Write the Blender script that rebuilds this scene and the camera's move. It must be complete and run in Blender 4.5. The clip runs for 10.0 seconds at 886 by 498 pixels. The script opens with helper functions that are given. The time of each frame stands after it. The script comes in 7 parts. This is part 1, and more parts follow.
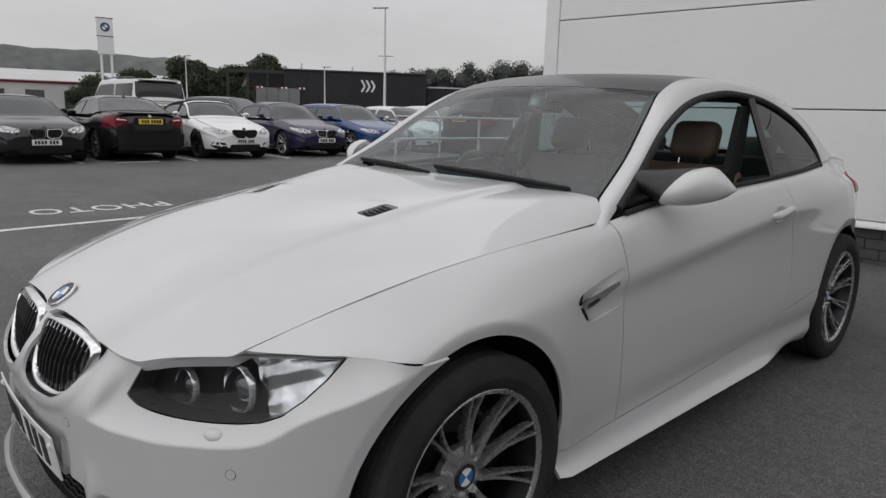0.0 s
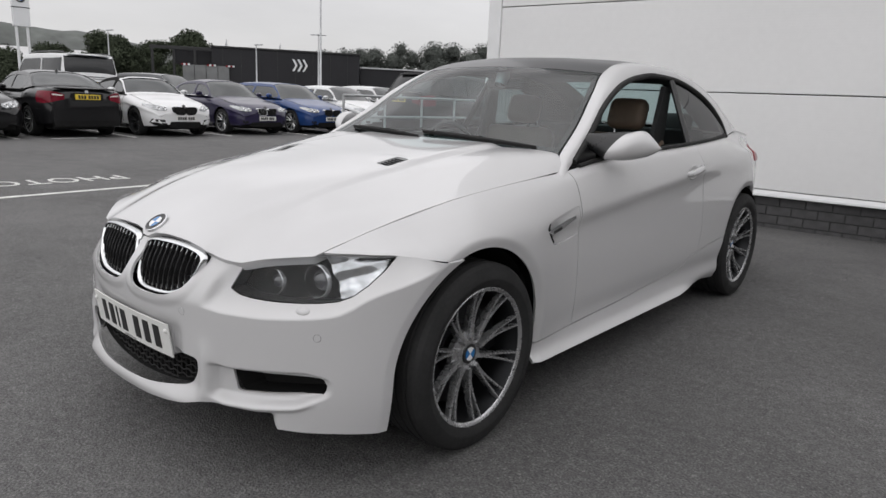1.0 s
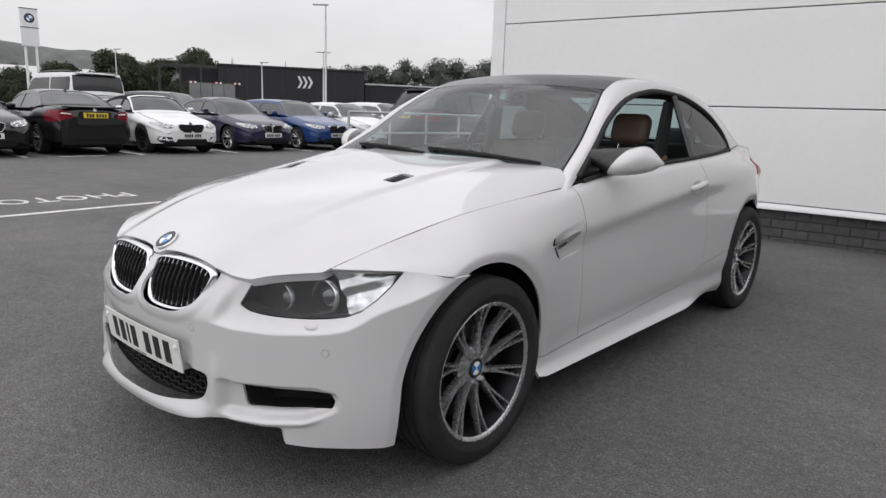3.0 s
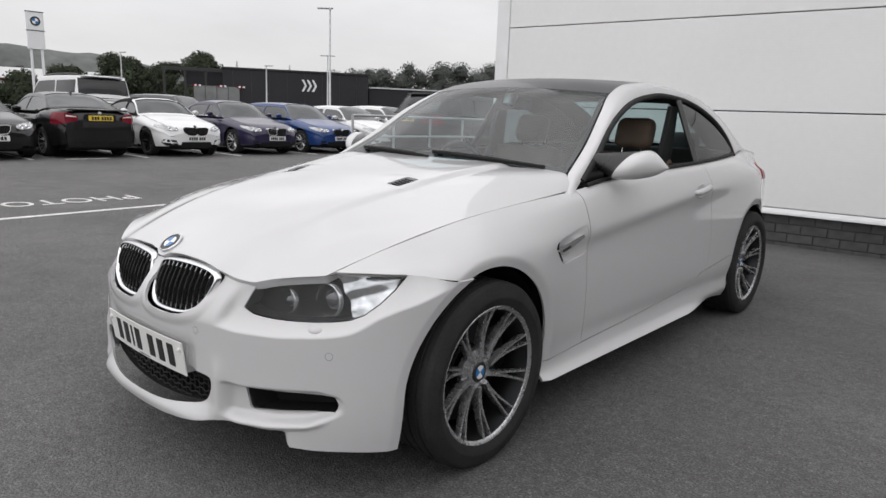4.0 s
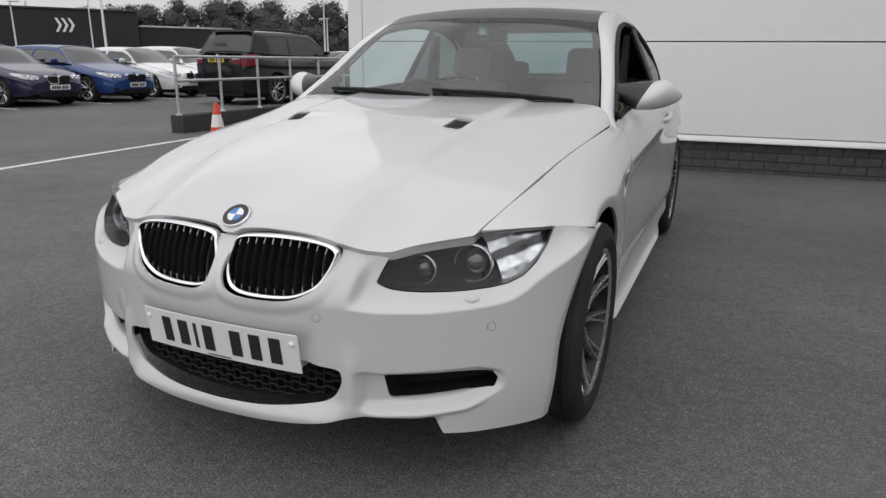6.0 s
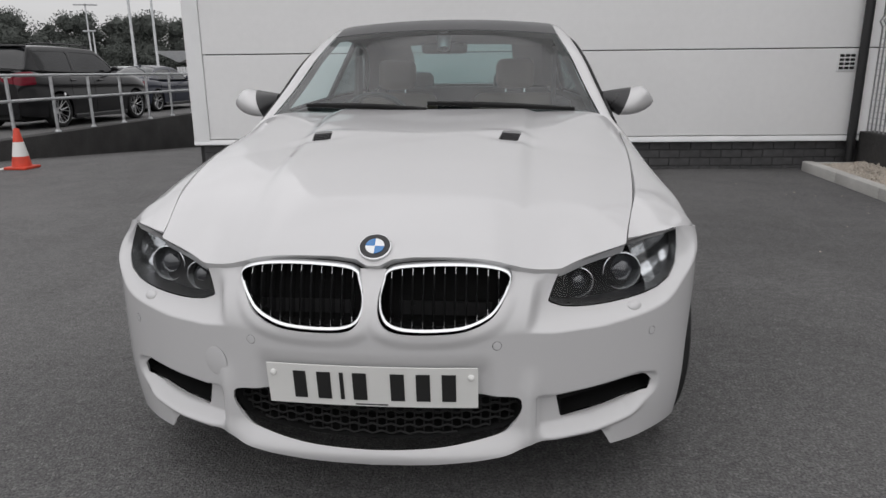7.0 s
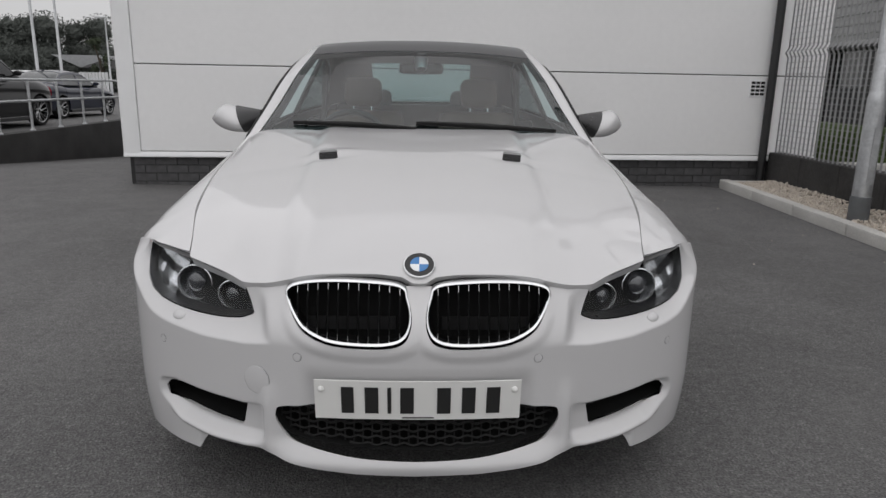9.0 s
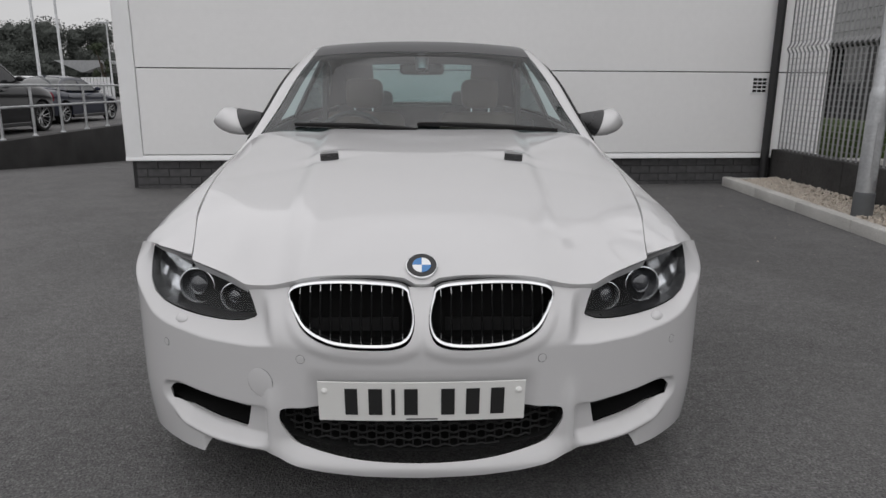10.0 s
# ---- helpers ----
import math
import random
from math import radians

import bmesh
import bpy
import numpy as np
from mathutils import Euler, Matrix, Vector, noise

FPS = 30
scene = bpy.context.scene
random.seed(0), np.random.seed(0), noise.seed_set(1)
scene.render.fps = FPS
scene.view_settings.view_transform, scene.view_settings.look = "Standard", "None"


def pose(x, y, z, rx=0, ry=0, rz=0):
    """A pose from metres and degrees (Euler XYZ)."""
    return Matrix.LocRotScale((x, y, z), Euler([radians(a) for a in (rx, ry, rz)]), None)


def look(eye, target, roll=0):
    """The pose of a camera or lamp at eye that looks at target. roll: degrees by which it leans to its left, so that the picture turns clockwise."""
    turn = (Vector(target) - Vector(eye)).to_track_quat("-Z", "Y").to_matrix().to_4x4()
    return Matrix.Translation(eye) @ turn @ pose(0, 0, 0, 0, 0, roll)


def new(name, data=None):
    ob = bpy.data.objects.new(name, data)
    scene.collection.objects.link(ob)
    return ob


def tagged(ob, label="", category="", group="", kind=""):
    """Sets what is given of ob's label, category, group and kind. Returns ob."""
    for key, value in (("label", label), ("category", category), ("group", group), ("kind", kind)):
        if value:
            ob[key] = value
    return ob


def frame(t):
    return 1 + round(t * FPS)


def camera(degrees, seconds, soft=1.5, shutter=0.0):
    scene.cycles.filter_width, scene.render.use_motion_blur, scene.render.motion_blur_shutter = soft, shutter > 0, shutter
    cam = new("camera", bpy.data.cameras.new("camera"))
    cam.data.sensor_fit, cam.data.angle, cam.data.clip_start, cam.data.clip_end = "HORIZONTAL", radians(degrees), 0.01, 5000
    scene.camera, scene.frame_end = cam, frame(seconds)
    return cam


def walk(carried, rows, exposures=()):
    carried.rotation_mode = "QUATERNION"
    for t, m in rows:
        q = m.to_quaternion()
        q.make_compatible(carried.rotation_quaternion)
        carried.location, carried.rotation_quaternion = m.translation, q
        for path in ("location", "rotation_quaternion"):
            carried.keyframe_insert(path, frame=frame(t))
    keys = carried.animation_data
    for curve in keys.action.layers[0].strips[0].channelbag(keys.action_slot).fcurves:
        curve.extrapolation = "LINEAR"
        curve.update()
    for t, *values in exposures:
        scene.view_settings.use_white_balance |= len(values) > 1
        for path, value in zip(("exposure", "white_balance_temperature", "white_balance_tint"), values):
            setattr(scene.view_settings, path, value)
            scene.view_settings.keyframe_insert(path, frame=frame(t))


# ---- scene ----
cam = camera(66.86, 10.0)
PATH = [
    (0, (1.891, -1.114, 1.218), (0.47, 0.237, 0.824), 1.7),
    (0.5, (2.06, -1.499, 1.181), (0.72, -0.094, 0.699), 2.4),
    (1, (2.15, -1.718, 1.176), (0.884, -0.233, 0.738), 2.5),
    (1.5, (2.171, -1.746, 1.18), (0.889, -0.261, 0.788), 2.8),
    (2, (2.173, -1.741, 1.181), (0.879, -0.269, 0.782), 2.3),
    (2.5, (2.167, -1.739, 1.183), (0.884, -0.257, 0.784), 2.0),
    (4, (2.162, -1.74, 1.184), (0.868, -0.264, 0.798), 2.2),
    (4.5, (2.147, -1.738, 1.183), (0.851, -0.264, 0.8), 2.2),
    (5, (2.054, -1.75, 1.172), (0.761, -0.273, 0.787), 2.7),
    (5.5, (1.691, -1.918, 1.133), (0.55, -0.334, 0.703), 1.5),
    (5.7, (1.517, -1.983, 1.136), (0.506, -0.331, 0.64), 1.1),
    (6.8, (0.462, -2.254, 1.168), (0.221, -0.342, 0.632), -0.9),
    (7, (0.322, -2.253, 1.151), (0.135, -0.329, 0.639), -0.6),
    (7.2, (0.240, -2.267, 1.158), (0.202, -0.334, 0.646), 0.2),
    (7.3, (0.190, -2.285, 1.162), (0.205, -0.360, 0.672), 0.4),
    (7.5, (0.107, -2.319, 1.17), (0.223, -0.39, 0.658), 0.7),
    (8, (0.003, -2.338, 1.181), (0.073, -0.399, 0.694), 0.6),
    (8.5, (0.001, -2.33, 1.18), (0.073, -0.39, 0.7), 1.1),
    (9, (0.001, -2.334, 1.182), (0.07, -0.392, 0.708), 1.0),
    (9.5, (0.001, -2.332, 1.183), (0.059, -0.392, 0.701), 0.6),
    (10, (0.003, -2.329, 1.18), (0.063, -0.387, 0.708), 0.3),
]
EXPOSURES = [(0, .11), (.5, .15), (1.0, .44), (1.5, .59), (2.5, .59), (4.5, .58), (5.5, .46), (5.7, .43), (7.0, .28), (8.0, .19), (10.0, .17)]
walk(cam, [(t, look(eye, target, roll)) for t, eye, target, roll in PATH], EXPOSURES)

# ---- daylight under an overcast sky ----
world = bpy.data.worlds.new("overcast_sky")
scene.world = world
world.use_nodes = True
wn, wl = world.node_tree.nodes, world.node_tree.links
wn.clear()
w_out, w_bg = wn.new("ShaderNodeOutputWorld"), wn.new("ShaderNodeBackground")
w_sky, w_geo, w_sep = wn.new("ShaderNodeTexSky"), wn.new("ShaderNodeTexCoord"), wn.new("ShaderNodeSeparateXYZ")
w_sky.sky_type, w_sky.sun_disc, w_sky.sun_elevation, w_sky.sun_rotation = "NISHITA", False, radians(58), radians(200)
w_ramp, w_noise, w_map = wn.new("ShaderNodeValToRGB"), wn.new("ShaderNodeTexNoise"), wn.new("ShaderNodeMapping")
# brightness of a clouded sky climbs from the horizon to the zenith
w_ramp.color_ramp.elements[0].position, w_ramp.color_ramp.elements[0].color = 0.0, (0.507, 0.498, 0.503, 1)
w_ramp.color_ramp.elements[1].position, w_ramp.color_ramp.elements[1].color = 1.0, (1.01, 0.995, 1.01, 1)
w_mid = w_ramp.color_ramp.elements.new(0.25)
w_mid.color = (0.645, 0.634, 0.640, 1)
w_high = w_ramp.color_ramp.elements.new(0.5)
w_high.color = (0.93, 0.915, 0.928, 1)
w_map.inputs["Scale"].default_value = (1.0, 1.0, 3.5)
w_noise.inputs["Scale"].default_value, w_noise.inputs["Detail"].default_value, w_noise.inputs["Roughness"].default_value = 2.2, 6, 0.55
w_cl = wn.new("ShaderNodeMapRange")
w_cl.inputs["From Min"].default_value, w_cl.inputs["From Max"].default_value = 0.3, 0.72
w_cl.inputs["To Min"].default_value, w_cl.inputs["To Max"].default_value = 0.66, 1.30
w_mul, w_mix = wn.new("ShaderNodeMixRGB"), wn.new("ShaderNodeMixRGB")
w_mul.blend_type, w_mul.inputs[0].default_value = "MULTIPLY", 1.0
w_mix.blend_type, w_mix.inputs[0].default_value = "MIX", 0.94
w_scale = wn.new("ShaderNodeMixRGB")
w_scale.blend_type, w_scale.inputs[0].default_value, w_scale.inputs[2].default_value = "MULTIPLY", 1.0, (0.1, 0.1, 0.1, 1)
wl.new(w_geo.outputs["Generated"], w_sep.inputs[0])
wl.new(w_sep.outputs["Z"], w_ramp.inputs[0])
wl.new(w_geo.outputs["Generated"], w_map.inputs["Vector"])
wl.new(w_map.outputs[0], w_noise.inputs["Vector"])
wl.new(w_noise.outputs[0], w_cl.inputs["Value"])
wl.new(w_ramp.outputs[0], w_mul.inputs[1])
# near the horizon the cloud base runs together into an even grey
w_even = wn.new("ShaderNodeMixRGB")
w_even.inputs[1].default_value = (0.97, 0.97, 0.97, 1)
w_rise = wn.new("ShaderNodeMapRange")
w_rise.inputs["From Min"].default_value, w_rise.inputs["From Max"].default_value, w_rise.inputs["To Min"].default_value = 0.12, 0.5, 0.3
wl.new(w_sep.outputs["Z"], w_rise.inputs["Value"])
wl.new(w_rise.outputs[0], w_even.inputs[0])
wl.new(w_cl.outputs[0], w_even.inputs[2])
wl.new(w_even.outputs[0], w_mul.inputs[2])
wl.new(w_sky.outputs[0], w_scale.inputs[1])
wl.new(w_scale.outputs[0], w_mix.inputs[1])
wl.new(w_mul.outputs[0], w_mix.inputs[2])
wl.new(w_mix.outputs[0], w_bg.inputs["Color"])
w_bg.inputs["Strength"].default_value = 1.0
wl.new(w_bg.outputs[0], w_out.inputs[0])

sun = new("sun", bpy.data.lights.new("sun", "SUN"))
sun.data.energy, sun.data.angle, sun.data.color = 0.42, radians(110), (1.0, 0.985, 0.96)
sun.matrix_world = look((0, 0, 20), (-4.0, 18.0, 0))


# ---- materials ----
def material(name, colour, rough=0.5, metal=0.0, coat=0.0, coat_rough=0.03, spec=0.5, vary=0.0, vary_scale=8.0, fine=0.0, fine_scale=90.0,
             bump=0.0, bump_scale=120.0, wear=0.0, stretch=(1, 1, 1), rand=0.0):
    """A surface with colour shifts at two sizes, uneven gloss and fine relief, in metres of the object's own space."""
    m = bpy.data.materials.new(name)
    m.use_nodes = True
    n, l = m.node_tree.nodes, m.node_tree.links
    b = n["Principled BSDF"]
    b.inputs["Base Color"].default_value = (*colour, 1)
    b.inputs["Roughness"].default_value, b.inputs["Metallic"].default_value = rough, metal
    b.inputs["Coat Weight"].default_value, b.inputs["Coat Roughness"].default_value = coat, coat_rough
    b.inputs["Specular IOR Level"].default_value = spec
    co, mp = n.new("ShaderNodeTexCoord"), n.new("ShaderNodeMapping")
    mp.inputs["Scale"].default_value = stretch
    l.new(co.outputs["Object"], mp.inputs["Vector"])
    last = None

    def tex(scale, detail=5):
        t = n.new("ShaderNodeTexNoise")
        t.inputs["Scale"].default_value, t.inputs["Detail"].default_value = scale, detail
        l.new(mp.outputs[0], t.inputs["Vector"])
        return t

    def factor(src, amount):
        r = n.new("ShaderNodeMapRange")
        r.inputs["From Min"].default_value, r.inputs["From Max"].default_value = 0.25, 0.75
        r.inputs["To Min"].default_value, r.inputs["To Max"].default_value = 1 - amount, 1 + amount
        l.new(src, r.inputs["Value"])
        return r.outputs[0]

    steps = []
    if vary:
        steps.append(factor(tex(vary_scale).outputs[0], vary))
    if fine:
        steps.append(factor(tex(fine_scale, 3).outputs[0], fine))
    if rand:
        oi = n.new("ShaderNodeObjectInfo")
        r = n.new("ShaderNodeMapRange")
        r.inputs["To Min"].default_value, r.inputs["To Max"].default_value = 1 - rand, 1 + rand
        l.new(oi.outputs["Random"], r.inputs["Value"])
        steps.append(r.outputs[0])
    for f in steps:
        x = n.new("ShaderNodeMixRGB")
        x.blend_type, x.inputs[0].default_value = "MULTIPLY", 1.0
        if last:
            l.new(last, x.inputs[1])
        else:
            x.inputs[1].default_value = (*colour, 1)
        l.new(f, x.inputs[2])
        last = x.outputs[0]
    if last:
        l.new(last, b.inputs["Base Color"])
    if wear:
        r = n.new("ShaderNodeMapRange")
        r.inputs["From Min"].default_value, r.inputs["From Max"].default_value = 0.3, 0.7
        r.inputs["To Min"].default_value, r.inputs["To Max"].default_value = max(0.02, rough - wear), min(1, rough + wear)
        l.new(tex(vary_scale * 1.7 + 3).outputs[0], r.inputs["Value"])
        l.new(r.outputs[0], b.inputs["Roughness"])
    if bump:
        bp = n.new("ShaderNodeBump")
        bp.inputs["Strength"].default_value, bp.inputs["Distance"].default_value = 1.0, bump
        l.new(tex(bump_scale, 4).outputs[0], bp.inputs["Height"])
        l.new(bp.outputs[0], b.inputs["Normal"])
    return m


def glass(name, tint, gloss_floor=0.0, rough=0.0, gain=0.9):
    """A thin pane: tinted see-through, with Fresnel gloss."""
    m = bpy.data.materials.new(name)
    m.use_nodes = True
    n, l = m.node_tree.nodes, m.node_tree.links
    n.clear()
    out, mix, tr, gl, fr = (n.new("ShaderNode" + k) for k in ("OutputMaterial", "MixShader", "BsdfTransparent", "BsdfGlossy", "LayerWeight"))
    tr.inputs["Color"].default_value = (*tint, 1)
    gl.inputs["Roughness"].default_value = rough
    fr.inputs["Blend"].default_value = 0.5
    pw, ad = n.new("ShaderNodeMath"), n.new("ShaderNodeMath")
    pw.operation, pw.inputs[1].default_value = "POWER", 4.2
    ad.operation, ad.use_clamp = "MULTIPLY_ADD", True
    ad.inputs[1].default_value, ad.inputs[2].default_value = gain, 0.045 + gloss_floor
    l.new(fr.outputs["Facing"], pw.inputs[0])
    l.new(pw.outputs[0], ad.inputs[0])
    l.new(ad.outputs[0], mix.inputs[0])
    l.new(tr.outputs[0], mix.inputs[1])
    l.new(gl.outputs[0], mix.inputs[2])
    l.new(mix.outputs[0], out.inputs[0])
    return m


def asphalt_material():
    m = material("asphalt", (0.097, 0.0953, 0.0946), 0.74, spec=0.5, vary=0.26, vary_scale=0.55, fine=0.75, fine_scale=120, bump=0.007, bump_scale=130, wear=0.08)
    n, l = m.node_tree.nodes, m.node_tree.links
    b = n["Principled BSDF"]
    # pale chippings among the dark binder
    co = n.new("ShaderNodeTexCoord")
    v = n.new("ShaderNodeTexVoronoi")
    v.inputs["Scale"].default_value = 165
    l.new(co.outputs["Object"], v.inputs["Vector"])
    sp = n.new("ShaderNodeSeparateColor")
    l.new(v.outputs["Color"], sp.inputs[0])
    r = n.new("ShaderNodeMapRange")
    r.inputs["From Min"].default_value, r.inputs["From Max"].default_value = 0.90, 0.99
    r.inputs["To Max"].default_value = 0.60
    l.new(sp.outputs[0], r.inputs["Value"])
    x = n.new("ShaderNodeMixRGB")
    src = b.inputs["Base Color"].links[0].from_socket
    l.new(r.outputs[0], x.inputs[0])
    l.new(src, x.inputs[1])
    x.inputs[2].default_value = (0.22, 0.217, 0.21, 1)
    # mottled binder at the size of a hand
    g = n.new("ShaderNodeTexNoise")
    g.inputs["Scale"].default_value, g.inputs["Detail"].default_value, g.inputs["Roughness"].default_value = 26, 6, 0.75
    l.new(co.outputs["Object"], g.inputs["Vector"])
    rg = n.new("ShaderNodeMapRange")
    rg.inputs["From Min"].default_value, rg.inputs["From Max"].default_value = 0.32, 0.68
    rg.inputs["To Min"].default_value, rg.inputs["To Max"].default_value = 0.62, 1.34
    l.new(g.outputs[0], rg.inputs["Value"])
    mg = n.new("ShaderNodeMixRGB")
    mg.blend_type, mg.inputs[0].default_value = "MULTIPLY", 1.0
    l.new(x.outputs[0], mg.inputs[1])
    l.new(rg.outputs[0], mg.inputs[2])
    x = mg
    # faint dust stains
    d = n.new("ShaderNodeTexNoise")
    d.inputs["Scale"].default_value, d.inputs["Detail"].default_value, d.inputs["Distortion"].default_value = 0.9, 7, 0.6
    l.new(co.outputs["Object"], d.inputs["Vector"])
    r2 = n.new("ShaderNodeMapRange")
    r2.inputs["From Min"].default_value, r2.inputs["From Max"].default_value, r2.inputs["To Max"].default_value = 0.52, 0.80, 0.28
    l.new(d.outputs[0], r2.inputs["Value"])
    y = n.new("ShaderNodeMixRGB")
    l.new(r2.outputs[0], y.inputs[0])
    l.new(x.outputs[0], y.inputs[1])
    y.inputs[2].default_value = (0.12, 0.118, 0.115, 1)
    l.new(y.outputs[0], b.inputs["Base Color"])
    return m


def panel_material():
    """White coated steel wall panel with fine horizontal ribs."""
    m = material("white_wall_panel", (0.79, 0.79, 0.79), 0.42, spec=0.4, vary=0.03, vary_scale=0.7, fine=0.015, fine_scale=14, wear=0.06)
    n, l = m.node_tree.nodes, m.node_tree.links
    b = n["Principled BSDF"]
    co, wv = n.new("ShaderNodeTexCoord"), n.new("ShaderNodeTexWave")
    wv.bands_direction, wv.inputs["Scale"].default_value = "Z", 11.0
    l.new(co.outputs["Object"], wv.inputs["Vector"])
    bp = n.new("ShaderNodeBump")
    bp.inputs["Distance"].default_value, bp.inputs["Strength"].default_value = 0.0009, 0.22
    l.new(wv.outputs[0], bp.inputs["Height"])
    l.new(bp.outputs[0], b.inputs["Normal"])
    return m


ASPHALT, PANEL = asphalt_material(), panel_material()
LINE = material("road_paint", (0.62, 0.62, 0.60), 0.7, vary=0.22, vary_scale=6, fine=0.3, fine_scale=60, bump=0.003, bump_scale=90)
TRIM = material("white_trim", (0.78, 0.785, 0.79), 0.4, vary=0.04, vary_scale=3, wear=0.05)
BRICK = material("dark_brick", (0.072, 0.071, 0.073), 0.88, vary=0.18, vary_scale=12, fine=0.25, fine_scale=140, bump=0.003, bump_scale=160, rand=0.12)
MORTAR = material("mortar", (0.052, 0.052, 0.053), 0.95, vary=0.2, vary_scale=9, fine=0.2, bump=0.003)
BLACK = material("black_coated_steel", (0.016, 0.016, 0.017), 0.45, vary=0.2, vary_scale=5, wear=0.08)
CONCRETE = material("kerb_concrete", (0.44, 0.43, 0.41), 0.88, vary=0.14, vary_scale=3, fine=0.14, fine_scale=70, bump=0.003, bump_scale=140, rand=0.06)
DARKWALL = material("dark_retaining_wall", (0.0363, 0.035, 0.0343), 0.9, vary=0.35, vary_scale=2.2, fine=0.25, fine_scale=40, bump=0.004, bump_scale=60)
GRAVEL = material("pale_gravel", (0.47, 0.43, 0.38), 0.9, vary=0.2, vary_scale=40, fine=0.25, fine_scale=200, bump=0.002, bump_scale=200)
GALV = material("galvanised_steel", (0.50, 0.51, 0.52), 0.42, metal=0.75, vary=0.14, vary_scale=9, fine=0.1, fine_scale=40, wear=0.12)
WIRE = material("grey_fence_wire", (0.27, 0.272, 0.275), 0.5, vary=0.1, vary_scale=6)
PAINT = material("white_car_paint", (0.535, 0.532, 0.537), 0.38, coat=1.0, coat_rough=0.02, spec=0.5, vary=0.012, vary_scale=2.0, fine=0.012, fine_scale=900, wear=0.02)
CARBON = material("carbon_roof", (0.036, 0.037, 0.040), 0.38, spec=0.3, coat=0.35, coat_rough=0.03, vary=0.15, vary_scale=3, fine=0.2, fine_scale=420)
RUBBER = material("black_rubber", (0.018, 0.018, 0.018), 0.72, spec=0.3, vary=0.25, vary_scale=14, fine=0.1, wear=0.1)
TYRE = material("tyre_rubber", (0.024, 0.024, 0.0243), 0.8, spec=0.22, vary=0.28, vary_scale=10, fine=0.15, fine_scale=90, bump=0.0008, bump_scale=240, wear=0.1)
PLASTIC = material("black_plastic", (0.016, 0.016, 0.017), 0.34, vary=0.15, vary_scale=9, wear=0.08)
MATTBLACK = material("matt_black", (0.013, 0.013, 0.013), 0.85, spec=0.2, vary=0.2, vary_scale=10)
CHROME = material("chrome", (0.78, 0.79, 0.80), 0.07, metal=1.0, vary=0.03, vary_scale=20)
RIMMETAL = material("grey_alloy", (0.48, 0.482, 0.49), 0.27, metal=0.85, coat=0.5, vary=0.08, vary_scale=20, wear=0.06)
RIMDARK = material("dark_alloy", (0.030, 0.031, 0.033), 0.4, metal=0.85, vary=0.12, vary_scale=15)
TAN = material("tan_leather", (0.17, 0.118, 0.086), 0.52, vary=0.12, vary_scale=9, fine=0.1, fine_scale=160, bump=0.0012, bump_scale=260)
DARKTRIM = material("dark_cabin_trim", (0.02, 0.02, 0.021), 0.7, vary=0.2, vary_scale=6, bump=0.0008, bump_scale=300)
PLATE = material("plate_white", (0.74, 0.74, 0.72), 0.35, vary=0.03, vary_scale=9)
PLATEY = material("plate_yellow", (0.72, 0.52, 0.05), 0.35, vary=0.04, vary_scale=9)
INK = material("plate_ink", (0.015, 0.015, 0.015), 0.5, vary=0.1, vary_scale=20)
BLUE = material("badge_blue", (0.02, 0.16, 0.42), 0.2, coat=0.8, vary=0.04, vary_scale=30)
BADGEWHITE = material("badge_white", (0.75, 0.77, 0.78), 0.2, coat=0.8, vary=0.02, vary_scale=30)
REDLENS = material("red_lens", (0.20, 0.004, 0.010), 0.28, spec=0.2, coat=0.08, vary=0.2, vary_scale=18)
CONE = material("cone_red", (0.60, 0.055, 0.025), 0.5, vary=0.18, vary_scale=9)
GRASS = material("verge_grass", (0.055, 0.085, 0.022), 0.9, vary=0.4, vary_scale=1.2, fine=0.4, fine_scale=30, bump=0.02, bump_scale=30)
# these two leaf tones are lightened to stand for haze over distance
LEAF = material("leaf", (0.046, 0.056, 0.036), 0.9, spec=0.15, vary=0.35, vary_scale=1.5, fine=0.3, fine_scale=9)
HAZYLEAF = material("hazed_leaf", (0.088, 0.096, 0.088), 0.9, spec=0.1, vary=0.3, vary_scale=0.4, fine=0.3, fine_scale=3)
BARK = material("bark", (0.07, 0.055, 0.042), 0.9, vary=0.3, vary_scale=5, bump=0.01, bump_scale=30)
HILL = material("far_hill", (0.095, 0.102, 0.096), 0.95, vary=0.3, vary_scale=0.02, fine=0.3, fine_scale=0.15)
CLADGREY = material("grey_ribbed_cladding", (0.33, 0.333, 0.337), 0.6, vary=0.08, vary_scale=0.6, fine=0.05, fine_scale=20)
CLADDARK = material("dark_cladding", (0.020, 0.020, 0.023), 0.55, spec=0.3, vary=0.15, vary_scale=0.5, fine=0.05, fine_scale=3)
CLADWHITE = material("pale_cladding", (0.48, 0.48, 0.48), 0.5, vary=0.08, vary_scale=0.3)
SIGNWHITE = material("sign_white", (0.70, 0.71, 0.72), 0.35, vary=0.03, vary_scale=1)
WINDSCREEN = glass("windscreen_glass", (0.50, 0.64, 0.64), 0.075, gain=0.5)
SIDEGLASS = glass("tinted_side_glass", (0.26, 0.29, 0.29), 0.04, gain=0.6)
CLEARLENS = glass("clear_lens", (0.95, 0.96, 0.97), -0.015, gain=0.14)
SHOWGLASS = material("showroom_glass", (0.13, 0.135, 0.138), 0.06, spec=0.9, vary=0.3, vary_scale=0.7)
DARKGLASS = material("parked_car_glass", (0.022, 0.027, 0.029), 0.05, spec=0.9, vary=0.2, vary_scale=1.5)


